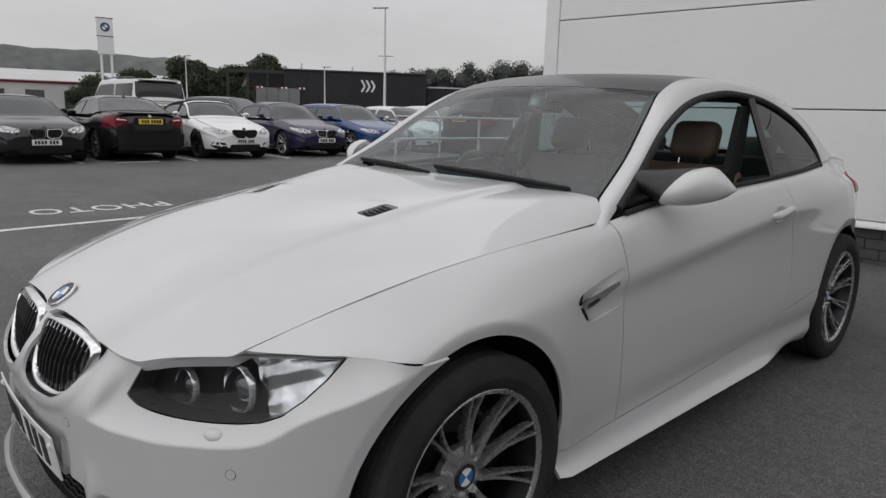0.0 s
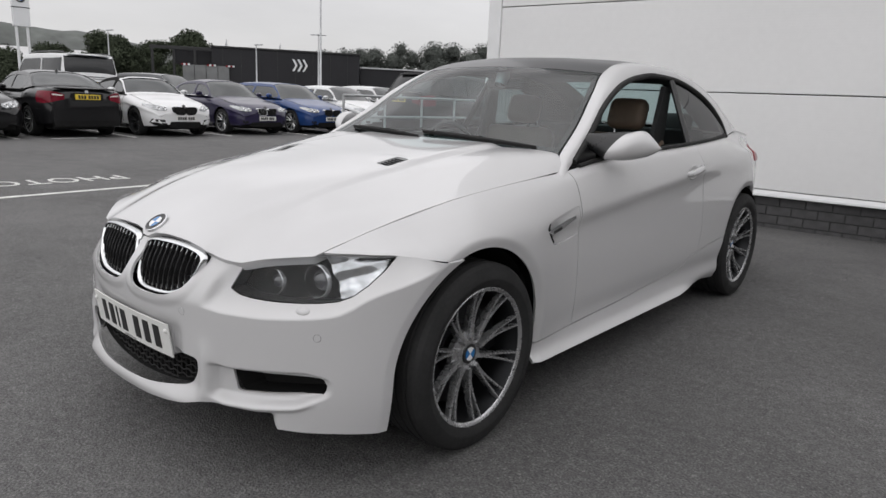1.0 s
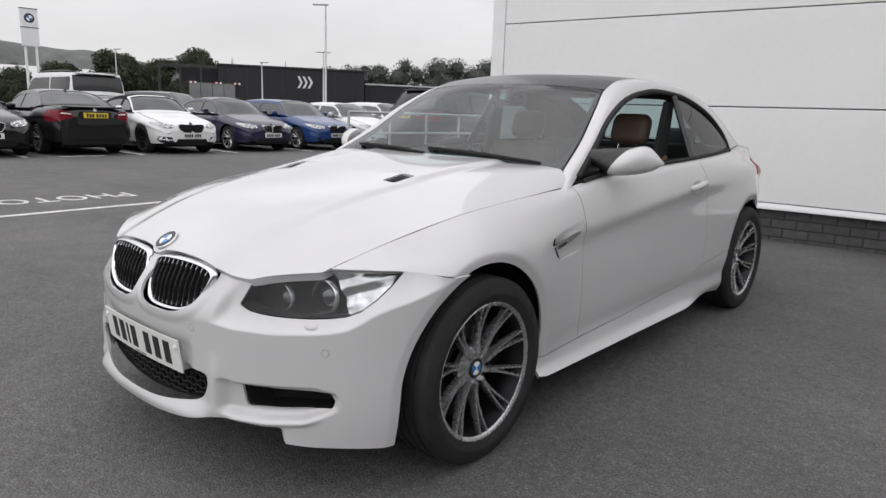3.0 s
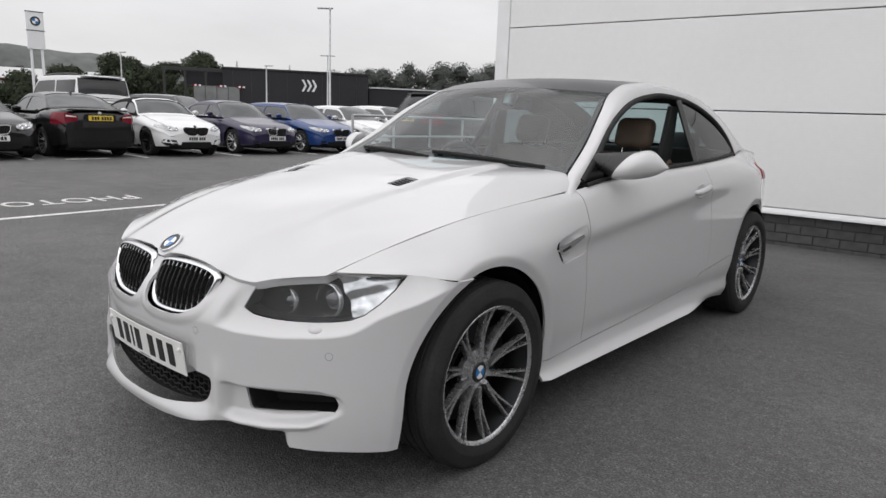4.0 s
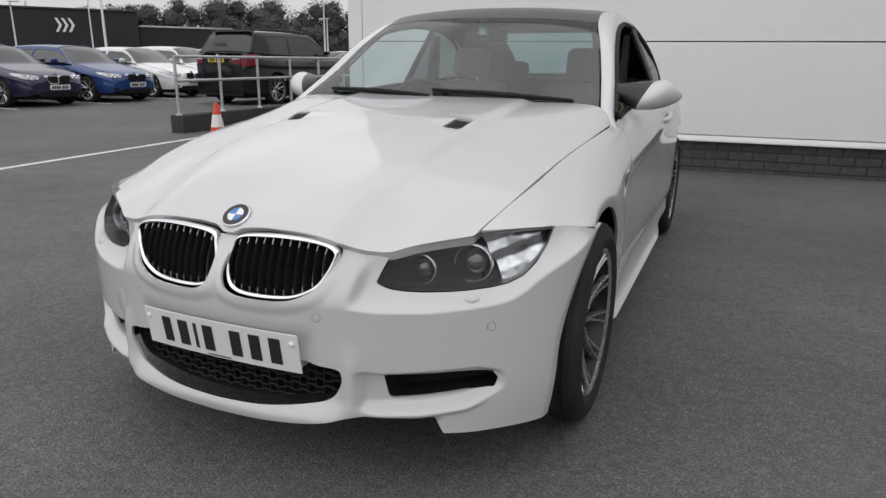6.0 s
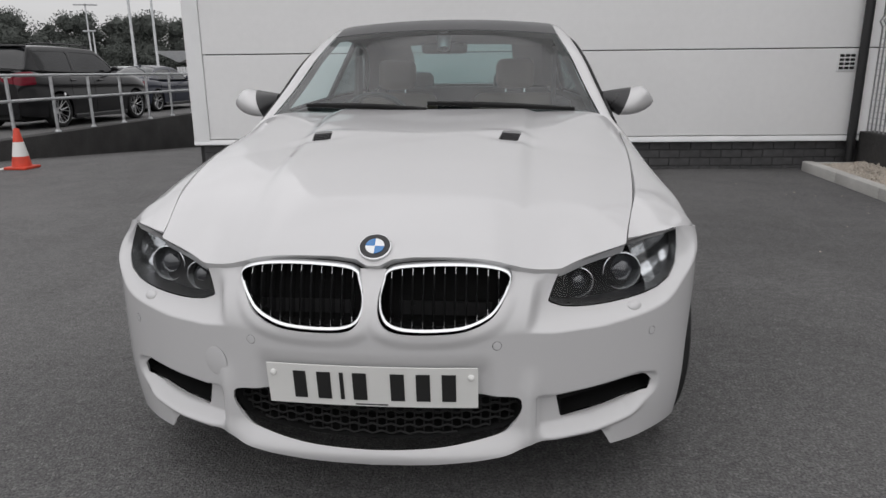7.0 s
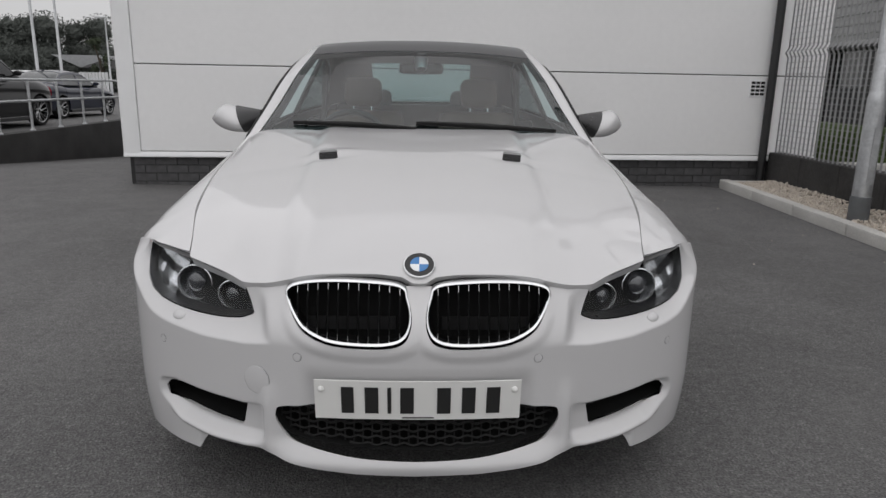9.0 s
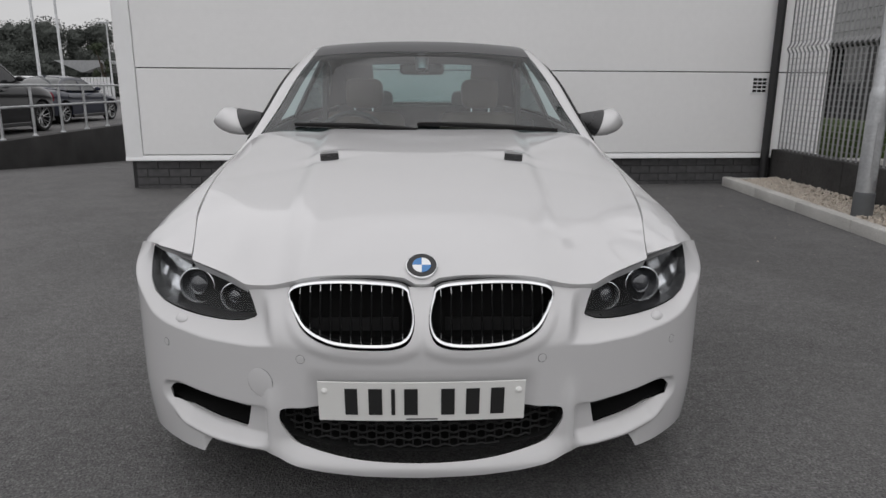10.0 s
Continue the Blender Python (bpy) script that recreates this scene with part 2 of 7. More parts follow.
# ---- mesh helpers ----
def mesh_of(name, verts, faces, smooth=True):
    me = bpy.data.meshes.new(name)
    me.from_pydata([tuple(map(float, v)) for v in verts], [], faces)
    if smooth:
        me.polygons.foreach_set("use_smooth", [True] * len(me.polygons))
    me.update()
    return me


def thing(name, label, category, group="", kind="", at=None):
    ob = new(name)
    ob.empty_display_size = 0.1
    if at is not None:
        ob.matrix_world = at
    return tagged(ob, label, category, group, kind)


def link_part(name, me, mat, parent=None, label=""):
    if not me.materials:
        me.materials.append(mat)
    ob = new(name, me)
    if parent is not None:
        ob.parent = parent
    return tagged(ob, label) if label else ob


def part(name, bm, mat, parent=None, label="", smooth=True, sharp=35):
    """Links a bmesh as one mesh object under a thing or a part."""
    me = bpy.data.meshes.new(name)
    bmesh.ops.recalc_face_normals(bm, faces=bm.faces[:])
    if smooth:
        lim = radians(sharp)
        for f in bm.faces:
            f.smooth = True
        for e in bm.edges:
            e.smooth = len(e.link_faces) == 2 and e.calc_face_angle(0) < lim
    bm.to_mesh(me)
    bm.free()
    return link_part(name, me, mat, parent, label)


def add_box(bm, lo, hi, bevel=0.0, m=None, seg=1):
    """A box from corner to corner, with bevelled edges, added to bm."""
    lo, hi = Vector(lo), Vector(hi)
    g = bmesh.ops.create_cube(bm, size=1.0)
    vs = g["verts"]
    for v in vs:
        v.co = Vector((lo[i] + (v.co[i] + 0.5) * (hi[i] - lo[i]) for i in range(3)))
    if bevel:
        es = list({e for v in vs for e in v.link_edges})
        r = bmesh.ops.bevel(bm, geom=es, offset=bevel, segments=seg, affect="EDGES", profile=0.5)
        vs = list({v for f in r["faces"] for v in f.verts} | {v for v in vs if v.is_valid})
    if m is not None:
        for v in vs:
            v.co = m @ v.co
    return vs


def add_lathe(bm, prof, n=48, m=None, axis="X", closed=False, cap=False):
    """A turned form: prof holds (along the axis, radius)."""
    rings = []
    for k in range(n):
        a = 2 * math.pi * k / n
        row = []
        for h, r in prof:
            c = (h, r * math.cos(a), r * math.sin(a)) if axis == "X" else ((r * math.cos(a), h, r * math.sin(a)) if axis == "Y" else (r * math.cos(a), r * math.sin(a), h))
            c = Vector(c)
            row.append(bm.verts.new(m @ c if m is not None else c))
        rings.append(row)
    for k in range(n):
        a, b = rings[k], rings[(k + 1) % n]
        cnt = len(prof) if closed else len(prof) - 1
        for i in range(cnt):
            j = (i + 1) % len(prof)
            bm.faces.new((a[i], b[i], b[j], a[j]))
    if cap:
        for i in (0, len(prof) - 1):
            if prof[i][1] > 1e-5:
                bm.faces.new([r[i] for r in rings])


def add_tube(bm, pts, radius, n=8, closed=False, flat=1.0, up=(0, 0, 1)):
    """A tube along points; radius may be a list; flat squeezes the section along up."""
    pts = [Vector(p) for p in pts]
    k = len(pts)
    rings = []
    for i, p in enumerate(pts):
        a = pts[(i - 1) % k] if closed or i else pts[i]
        b = pts[(i + 1) % k] if closed or i < k - 1 else pts[i]
        t = (b - a).normalized()
        u = Vector(up)
        s = t.cross(u)
        if s.length < 1e-4:
            s = t.cross(Vector((1, 0.2, 0.1)))
        s.normalize()
        w = s.cross(t).normalized()
        r = radius[i] if isinstance(radius, (list, tuple)) else radius
        rings.append([bm.verts.new(p + s * (r * math.cos(2 * math.pi * j / n)) + w * (r * flat * math.sin(2 * math.pi * j / n))) for j in range(n)])
    for i in range(k if closed else k - 1):
        a, b = rings[i], rings[(i + 1) % k]
        for j in range(n):
            bm.faces.new((a[j], a[(j + 1) % n], b[(j + 1) % n], b[j]))
    if not closed:
        bm.faces.new(rings[0])
        bm.faces.new(rings[-1][::-1])


def add_prism(bm, outline, axis, lo, hi, m=None):
    """A flat outline (pairs of numbers) pushed out along an axis from lo to hi."""
    def place(p, h):
        c = {"X": (h, p[0], p[1]), "Y": (p[0], h, p[1]), "Z": (p[0], p[1], h)}[axis]
        c = Vector(c)
        return m @ c if m is not None else c
    a = [bm.verts.new(place(p, lo)) for p in outline]
    b = [bm.verts.new(place(p, hi)) for p in outline]
    k = len(a)
    for i in range(k):
        bm.faces.new((a[i], a[(i + 1) % k], b[(i + 1) % k], b[i]))
    bm.faces.new(a[::-1])
    bm.faces.new(b)


def spl(keys):
    """A smooth curve without overshoot through keys (x, y)."""
    x = np.array([k[0] for k in keys], float)
    y = np.array([k[1] for k in keys], float)
    h, d = np.diff(x), np.diff(y) / np.diff(x)
    s = np.zeros(len(x))
    s[0], s[-1] = d[0], d[-1]
    for i in range(1, len(x) - 1):
        if d[i - 1] * d[i] > 0:
            w1, w2 = 2 * h[i] + h[i - 1], h[i] + 2 * h[i - 1]
            s[i] = (w1 + w2) / (w1 / d[i - 1] + w2 / d[i])

    def f(v):
        v = np.asarray(v, float)
        c = np.clip(v, x[0], x[-1])
        i = np.clip(np.searchsorted(x, c) - 1, 0, len(x) - 2)
        t = (c - x[i]) / h[i]
        return ((2 * t ** 3 - 3 * t ** 2 + 1) * y[i] + (t ** 3 - 2 * t ** 2 + t) * h[i] * s[i] + (-2 * t ** 3 + 3 * t ** 2) * y[i + 1] + (t ** 3 - t ** 2) * h[i] * s[i + 1])
    return f


def catmull(pts, per=6, closed=False):
    """Points along a smooth curve through pts."""
    p = [np.array(q, float) for q in pts]
    k = len(p)
    out = []
    for i in range(k if closed else k - 1):
        a, b, c, d = (p[(i + j) % k] if closed else p[min(max(i + j, 0), k - 1)] for j in (-1, 0, 1, 2))
        for j in range(per):
            t = j / per
            out.append(0.5 * (2 * b + (c - a) * t + (2 * a - 5 * b + 4 * c - d) * t * t + (3 * b - a - 3 * c + d) * t ** 3))
    if not closed:
        out.append(p[-1])
    return np.array(out)


def step(x, lo, hi):
    t = np.clip((np.asarray(x, float) - lo) / (hi - lo), 0, 1)
    return t * t * (3 - 2 * t)


def inside(poly, x, y):
    """Signed distance to a closed outline, positive inside."""
    poly = np.asarray(poly, float)
    x, y = np.asarray(x, float), np.asarray(y, float)
    best = np.full(x.shape, 1e9)
    ins = np.zeros(x.shape, bool)
    for i in range(len(poly)):
        (ax, ay), (bx, by) = poly[i - 1], poly[i]
        dx, dy = bx - ax, by - ay
        t = np.clip(((x - ax) * dx + (y - ay) * dy) / (dx * dx + dy * dy + 1e-12), 0, 1)
        best = np.minimum(best, np.hypot(x - ax - t * dx, y - ay - t * dy))
        if abs(dy) > 1e-12:
            ins ^= ((ay > y) != (by > y)) & (x < (bx - ax) * (y - ay) / dy + ax)
    return np.where(ins, best, -best)


class Skin:
    """A sheet of quads that can be cut along outlines and given an edge."""

    def __init__(self, verts, faces):
        self.v, self.f = np.asarray(verts, float), faces

    @staticmethod
    def grid(pts):
        r, c = pts.shape[:2]
        fs = [(i * c + j, i * c + j + 1, (i + 1) * c + j + 1, (i + 1) * c + j) for i in range(r - 1) for j in range(c - 1)]
        return Skin(pts.reshape(-1, 3), fs)

    def cut(self, d):
        """Keeps the side where d, one number a vertex, is positive."""
        d = np.asarray(d, float)
        v = list(map(tuple, self.v))
        cross, out = {}, []
        for f in self.f:
            s = [d[i] > 0 for i in f]
            if all(s):
                out.append(f)
                continue
            if not any(s):
                continue
            g = []
            for k, i in enumerate(f):
                j = f[(k + 1) % len(f)]
                if d[i] > 0:
                    g.append(i)
                if (d[i] > 0) != (d[j] > 0):
                    key = (min(i, j), max(i, j))
                    if key not in cross:
                        t = d[key[0]] / (d[key[0]] - d[key[1]])
                        a, b = np.array(v[key[0]]), np.array(v[key[1]])
                        cross[key] = len(v)
                        v.append(tuple(a + (b - a) * t))
                    g.append(cross[key])
            if len(g) >= 3:
                out.append(tuple(g))
        used = sorted({i for f in out for i in f})
        idx = {o: k for k, o in enumerate(used)}
        return Skin(np.array([v[i] for i in used]) if used else np.zeros((0, 3)), [tuple(idx[i] for i in f) for f in out])

    def normals(self):
        n = np.zeros_like(self.v)
        for f in self.f:
            p = self.v[list(f)]
            q = np.cross(p[1] - p[0], p[-1] - p[0]) if len(f) == 3 else np.cross(p[2] - p[0], p[-1] - p[1])
            for i in f:
                n[i] += q
        return n / (np.linalg.norm(n, axis=1)[:, None] + 1e-12)

    def facing(self, way):
        """Turns the faces so that they look along way on the whole."""
        if float((self.normals() @ np.array(way, float)).mean()) < 0:
            self.f = [f[::-1] for f in self.f]
        return self

    def rim(self, depth, way=None):
        """Turns the open edges in by depth, against the normals or against way."""
        n = self.normals() if way is None else np.tile(np.array(way, float), (len(self.v), 1))
        cnt = {}
        for f in self.f:
            for k, i in enumerate(f):
                j = f[(k + 1) % len(f)]
                cnt[(i, j)] = 1
        open_e = [(i, j) for (i, j) in cnt if (j, i) not in cnt]
        v = [tuple(p) for p in self.v]
        low = {}
        fs = list(self.f)
        nrm = n
        for i, j in open_e:
            for k in (i, j):
                if k not in low:
                    low[k] = len(v)
                    v.append(tuple(self.v[k] - nrm[k] * depth))
        # the corner vertices are doubled so that the edge shades as an edge
        top = {}
        for i, j in open_e:
            for k in (i, j):
                if k not in top:
                    top[k] = len(v)
                    v.append(tuple(self.v[k]))
            fs.append((top[j], top[i], low[i], low[j]))
        return Skin(np.array(v), fs)

    def moved(self, amount):
        return Skin(self.v + self.normals() * amount, self.f)

    def mirrored(self):
        return Skin(self.v * [-1, 1, 1], [f[::-1] for f in self.f])

    def joined(self, other):
        k = len(self.v)
        return Skin(np.concatenate([self.v, other.v]), self.f + [tuple(i + k for i in f) for f in other.f])

    def welded(self, eps=1e-5):
        """Merges vertices that lie together on the middle plane."""
        key, idx, vs = {}, [], []
        for p in self.v:
            k = tuple(np.round(p / eps).astype(int)) if abs(p[0]) < 1e-6 else None
            if k is not None and k in key:
                idx.append(key[k])
                continue
            if k is not None:
                key[k] = len(vs)
            idx.append(len(vs))
            vs.append(p)
        return Skin(np.array(vs), [tuple(idx[i] for i in f) for f in self.f])

    def link(self, name, mat, parent=None, label="", shift=(0, 0, 0)):
        return link_part(name, mesh_of(name, self.v + np.array(shift), self.f), mat, parent, label)


# ---- ground: one sheet to the horizon, dipping beside the retaining wall ----
def ground_height(x, y):
    """The yard is level; a drive falls away between the retaining wall and the building, and the road behind falls gently."""
    edge = -6.80 - 0.1098 * (y - 6.4)
    t = np.clip((y - 6.5) / 9.5, 0, 1) * 0.74 * step(x, edge - 0.06, edge) * (1 - step(x, -3.3, -2.9))
    return -t


def build_ground():
    xs = np.unique(np.concatenate([[-900, -400, -200, -100, -60], np.arange(-40, -7, 3.0), np.arange(-8.3, -6.6, 0.05), np.arange(-6, 8, 0.6), [-3.3, -3.1, -2.9], np.arange(9, 40, 6.0), [60, 150, 400, 900]]))
    ys = np.unique(np.concatenate([[-900, -300, -100, -40, -15], np.arange(-8, 18, 0.6), np.arange(18, 60, 6.0), [90, 160, 300, 600, 900]]))
    X, Y = np.meshgrid(xs, ys, indexing="ij")
    s = Skin.grid(np.stack([X, Y, ground_height(X, Y)], -1))
    ob = s.link("ground", ASPHALT)
    return tagged(ob, "dark grey worn asphalt car park with pale chippings", "ground", kind="structure")


build_ground()


def painted(name, outline, label):
    bm = bmesh.new()
    add_prism(bm, outline, "Z", 0.001, 0.005)
    return tagged(part(name, bm, LINE, smooth=False), label, "road marking", kind="structure")


def line_between(a, b, w):
    a, b = np.array(a, float), np.array(b, float)
    d = (b - a) / np.linalg.norm(b - a)
    n = np.array((-d[1], d[0])) * w / 2
    return [tuple(a + n), tuple(a - n), tuple(b - n), tuple(b + n)]


painted("marking_bay_line", line_between((-5.46, -1.28), (-6.13, 6.06), 0.09), "worn white painted bay line on asphalt")
for yy in (-1.5, 0.9, 3.3, 5.7, 8.15, 10.6, 13.05):
    painted("marking_parking_line", line_between((-18.22, yy - 0.16), (-13.35, yy - 0.26), 0.09), "white painted parking bay line between parked cars")
painted("marking_cross", line_between((-13.36, 3.68), (-13.37, 4.58), 0.09), "short white painted cross bar at a parking bay")

txt = bpy.data.curves.new("marking_word", "FONT")
txt.body, txt.size, txt.extrude, txt.align_x, txt.align_y, txt.space_character = "PHOTO", 0.62, 0.002, "CENTER", "CENTER", 1.08
txt_ob = new("marking_word", txt)
txt_ob.matrix_world = pose(-6.69, 1.40, 0.004, 0, 0, -88.4) @ Matrix.Diagonal((0.70, 0.98, 1, 1))
bpy.context.view_layer.update()
txt_me = bpy.data.meshes.new_from_object(txt_ob.evaluated_get(bpy.context.evaluated_depsgraph_get()))
txt_m = txt_ob.matrix_world.copy()
bpy.data.objects.remove(txt_ob)
txt_me.materials.clear()
word = link_part("marking_word", txt_me, LINE)
word.matrix_world = txt_m
tagged(word, "the word PHOTO in worn white paint on asphalt", "road marking", kind="structure")

# ---- white clad building behind the car ----
WALL = pose(0, 5.712, 0, 0, 0, 3.8)      # the face of the cladding lies in its local y = 0 plane
W_LEFT, W_RIGHT, W_BASE = -3.385, 4.98, 0.391
wall = thing("wall_building", "white horizontal metal wall panels over a dark brick plinth", "wall", kind="structure", at=WALL)
PANELS = [W_BASE, 1.360, 2.330, 3.30, 4.27, 5.24, 6.21, 7.18, 8.15]
for k in range(8):
    bm = bmesh.new()
    add_box(bm, (W_LEFT + 0.185, 0.0, PANELS[k] + 0.006), (W_RIGHT, 0.09, PANELS[k + 1] - 0.006), 0.004)
    part("panel", bm, PANEL, wall)
bm = bmesh.new()
add_box(bm, (W_LEFT + 0.02, 0.095, -0.6), (W_RIGHT - 0.02, 0.30, 8.2))
part("core", bm, BLACK, wall, smooth=False)
bm = bmesh.new()
add_box(bm, (W_LEFT + 0.3, 0.31, -0.4), (W_RIGHT - 0.3, 14.0, 8.1), 0.01)
part("rear_block", bm, CLADWHITE, wall, "pale side of the same building")
# corner trim, base drip trim
bm = bmesh.new()
add_box(bm, (W_LEFT, -0.012, W_BASE - 0.03), (W_LEFT + 0.18, 0.10, 8.2), 0.006)
part("corner_trim", bm, TRIM, wall)
bm = bmesh.new()
add_box(bm, (W_LEFT - 0.012, 0.0, W_BASE - 0.035), (W_LEFT - 0.001, 14.0, 8.2), 0.003)
part("side_cladding", bm, PANEL, wall)
bm = bmesh.new()
add_prism(bm, [(0.05, W_BASE + 0.002), (-0.004, W_BASE - 0.004), (-0.020, W_BASE - 0.045), (-0.020, W_BASE - 0.062), (0.05, W_BASE - 0.062)], "X", W_LEFT - 0.01, W_RIGHT)
part("drip_trim", bm, TRIM, wall, smooth=False)
# vent grille on the wall
vent = thing("wall_vent", "small white square vent grille with dark louvred openings on the wall", "vent", at=WALL @ pose(4.117, -0.012, 1.211))
bm = bmesh.new()
add_box(bm, (-0.105, 0, -0.105), (0.105, 0.012, 0.105), 0.004)
part("vent_plate", bm, TRIM, vent)
for i in range(3):
    for j in range(4):
        bm = bmesh.new()
        x0, z0 = -0.085 + i * 0.06, -0.085 + j * 0.045
        add_box(bm, (x0, -0.004, z0), (x0 + 0.05, -0.0005, z0 + 0.030), 0.002)
        part("vent_slot", bm, MATTBLACK, vent)
# drainpipe
pipe = thing("drainpipe", "black round drainpipe fixed to the white wall corner", "drainpipe", at=WALL @ pose(4.252, -0.075, 0))
bm = bmesh.new()
add_lathe(bm, [(0.02, 0.048), (8.1, 0.048)], 20, axis="Z")
part("pipe", bm, BLACK, pipe)
for zz in (4.1,):
    bm = bmesh.new()
    add_lathe(bm, [(zz, 0.048), (zz, 0.058), (zz + 0.05, 0.058), (zz + 0.05, 0.048)], 20, axis="Z")
    add_box(bm, (-0.08, 0.03, zz + 0.005), (0.08, 0.075, zz + 0.045), 0.004)
    part("bracket", bm, BLACK, pipe)

# ---- kerb, gravel strip and low wall with mesh fence on the other side of the yard ----
K0, K1 = np.array((3.34, -3.6)), np.array((3.71, 5.86))
kd = (K1 - K0) / np.linalg.norm(K1 - K0)
kerb = thing("kerb", "row of pale concrete edging kerbs beside a gravel strip", "kerb", kind="structure")
span = float(np.linalg.norm(K1 - K0))
kang = math.atan2(kd[1], kd[0])
bm = bmesh.new()
add_box(bm, (0.004, -0.125, -0.1), (0.911, 0.0, 0.105), 0.014, seg=2)
kerb_me = None
for i in range(int(span / 0.915) + 1):
    if kerb_me is None:
        o = part("kerb_stone", bm, CONCRETE, kerb)
        kerb_me = o.data
    else:
        o = link_part("kerb_stone", kerb_me, CONCRETE, kerb)
    s0 = span - (i + 1) * 0.915
    o.matrix_local = Matrix.Translation((*(K0 + kd * s0), random.uniform(-0.004, 0.004))) @ Euler((0, 0, kang)).to_matrix().to_4x4()
bm = bmesh.new()
add_box(bm, (3.84, 5.755, -0.1), (4.33, 5.86, 0.095), 0.012, seg=2)
part("kerb_return", bm, CONCRETE, kerb)
bm = bmesh.new()
add_prism(bm, [(3.40, -3.6), (4.4, -3.6), (4.4, 5.80), (3.78, 5.80)], "Z", -0.05, 0.062)
tagged(part("ground_gravel_bed", bm, GRAVEL, smooth=False), "pale sandy bed under loose gravel", "ground", kind="structure")


def stones(count, seed):
    """Loose gravel: many small uneven stones in one object."""
    rnd = random.Random(seed)
    base = bmesh.new()
    bmesh.ops.create_icosphere(base, subdivisions=1, radius=1.0)
    bv = np.array([v.co[:] for v in base.verts])
    bf = [tuple(v.index for v in f.verts) for f in base.faces]
    base.free()
    vs, fs = [], []
    for _ in range(count):
        y = 5.74 - 9.2 * rnd.random() ** 1.6
        x0 = 3.46 + (y + 3.6) * 0.0391
        x = x0 + 0.03 + rnd.random() * (4.31 - x0)
        r = rnd.uniform(0.007, 0.017) * (1.6 if rnd.random() < 0.05 else 1)
        m = np.array(Euler((rnd.random() * 6, rnd.random() * 6, rnd.random() * 6)).to_matrix())
        k = len(vs)
        jit = 1 + 0.25 * np.array([rnd.random() - 0.5 for _ in bv])
        p = (bv * jit[:, None] * [r * rnd.uniform(0.7, 1.4), r, r * rnd.uniform(0.5, 0.9)]) @ m.T
        rise = 0.012 * rnd.random() + 0.03 * step(x, 3.95, 4.33)
        vs.extend(map(tuple, p + [x, y, 0.064 + r * 0.4 + rise]))
        fs.extend(tuple(i + k for i in f) for f in bf)
    return mesh_of("gravel", vs, fs, smooth=False)


STONE = material("gravel_stone", (0.47, 0.42, 0.36), 0.85, vary=0.3, vary_scale=45, fine=0.2, fine_scale=160)
tagged(link_part("gravel", stones(5200, 3), STONE), "loose pale buff gravel along the kerb", "gravel", kind="stuff")
# stray chippings lying on the asphalt by the kerb
rnd = random.Random(8)
vs, fs = [], []
for _ in range(24):
    x, y, r = rnd.uniform(1.2, 3.6), rnd.uniform(1.0, 5.6), rnd.uniform(0.004, 0.009)
    x += (3.45 - x) * rnd.random() ** 0.5
    k = len(vs)
    vs += [(x - r, y, 0), (x, y - r, 0), (x + r, y, 0), (x, y + r * 0.8, 0), (x, y, r * 0.9)]
    fs += [(k, k + 1, k + 4), (k + 1, k + 2, k + 4), (k + 2, k + 3, k + 4), (k + 3, k, k + 4)]
tagged(link_part("gravel_scatter", mesh_of("gravel_scatter", vs, fs, False), STONE), "stray pale chippings lying on the asphalt", "gravel", kind="stuff")

low = thing("wall_low", "low black-painted block wall under a mesh fence", "wall", kind="structure")
for k in range(13):
    bm = bmesh.new()
    y0 = -3.6 + k * 0.735
    add_box(bm, (4.34, y0 + 0.004, -0.1), (4.52, y0 + 0.731, 0.44), 0.008)
    part("block", bm, DARKWALL, low)

# V-mesh fence panels on posts
fence = thing("fence", "grey V-bend welded mesh security fence on posts", "fence", kind="structure")
FX = 4.40


def fence_bend(z):
    """The mesh folds outward in a shallow V at set heights."""
    b = 0.0
    for c in (1.63, 2.30):
        b += 0.035 * max(0.0, 1 - abs(z - c) / 0.06)
    return b


for k in range(4):
    ya, yb = 5.96 - (k + 1) * 2.4, 5.96 - k * 2.4
    zs = [0.43, 1.0, 1.57, 1.63, 1.69, 2.0, 2.24, 2.30, 2.36, 2.45]
    for i in range(int((yb - ya) / 0.085)):
        y = ya + 0.05 + i * 0.085
        bm = bmesh.new()
        add_tube(bm, [(FX - fence_bend(z), y, z) for z in zs], 0.0190, 4, flat=.25, up=(1, 0, 0))
        part("bar", bm, WIRE, fence, smooth=False)
    for z in np.arange(0.46, 2.45, 0.066):
        bm = bmesh.new()
        add_tube(bm, [(FX - fence_bend(z) + 0.006, ya + 0.03, z), (FX - fence_bend(z) + 0.006, yb - 0.03, z)], 0.0024, 4)
        part("wire", bm, WIRE, fence, smooth=False)
    bm = bmesh.new()
    add_box(bm, (FX + 0.008, ya - 0.03, 0.40), (FX + 0.068, ya + 0.03, 2.5), 0.005)
    part("post", bm, BLACK, fence)

# lamp column in the gravel strip
lamp = thing("lamp_post", "grey galvanised lamp column with a dark base sleeve standing in gravel", "lamp post", at=pose(3.91, 3.44, 0.05))
bm = bmesh.new()
add_lathe(bm, [(0.0, 0.086), (0.235, 0.086), (0.24, 0.080)], 28, axis="Z")
part("base_sleeve", bm, material("sleeve_grey", (0.10, 0.105, 0.11), 0.6, vary=0.15, vary_scale=8), lamp)
bm = bmesh.new()
add_lathe(bm, [(0.20, 0.0775), (1.05, 0.0775), (1.09, 0.076), (1.13, 0.066), (1.15, 0.060), (6.0, 0.045)], 28, axis="Z")
part("column", bm, GALV, lamp)
bm = bmesh.new()
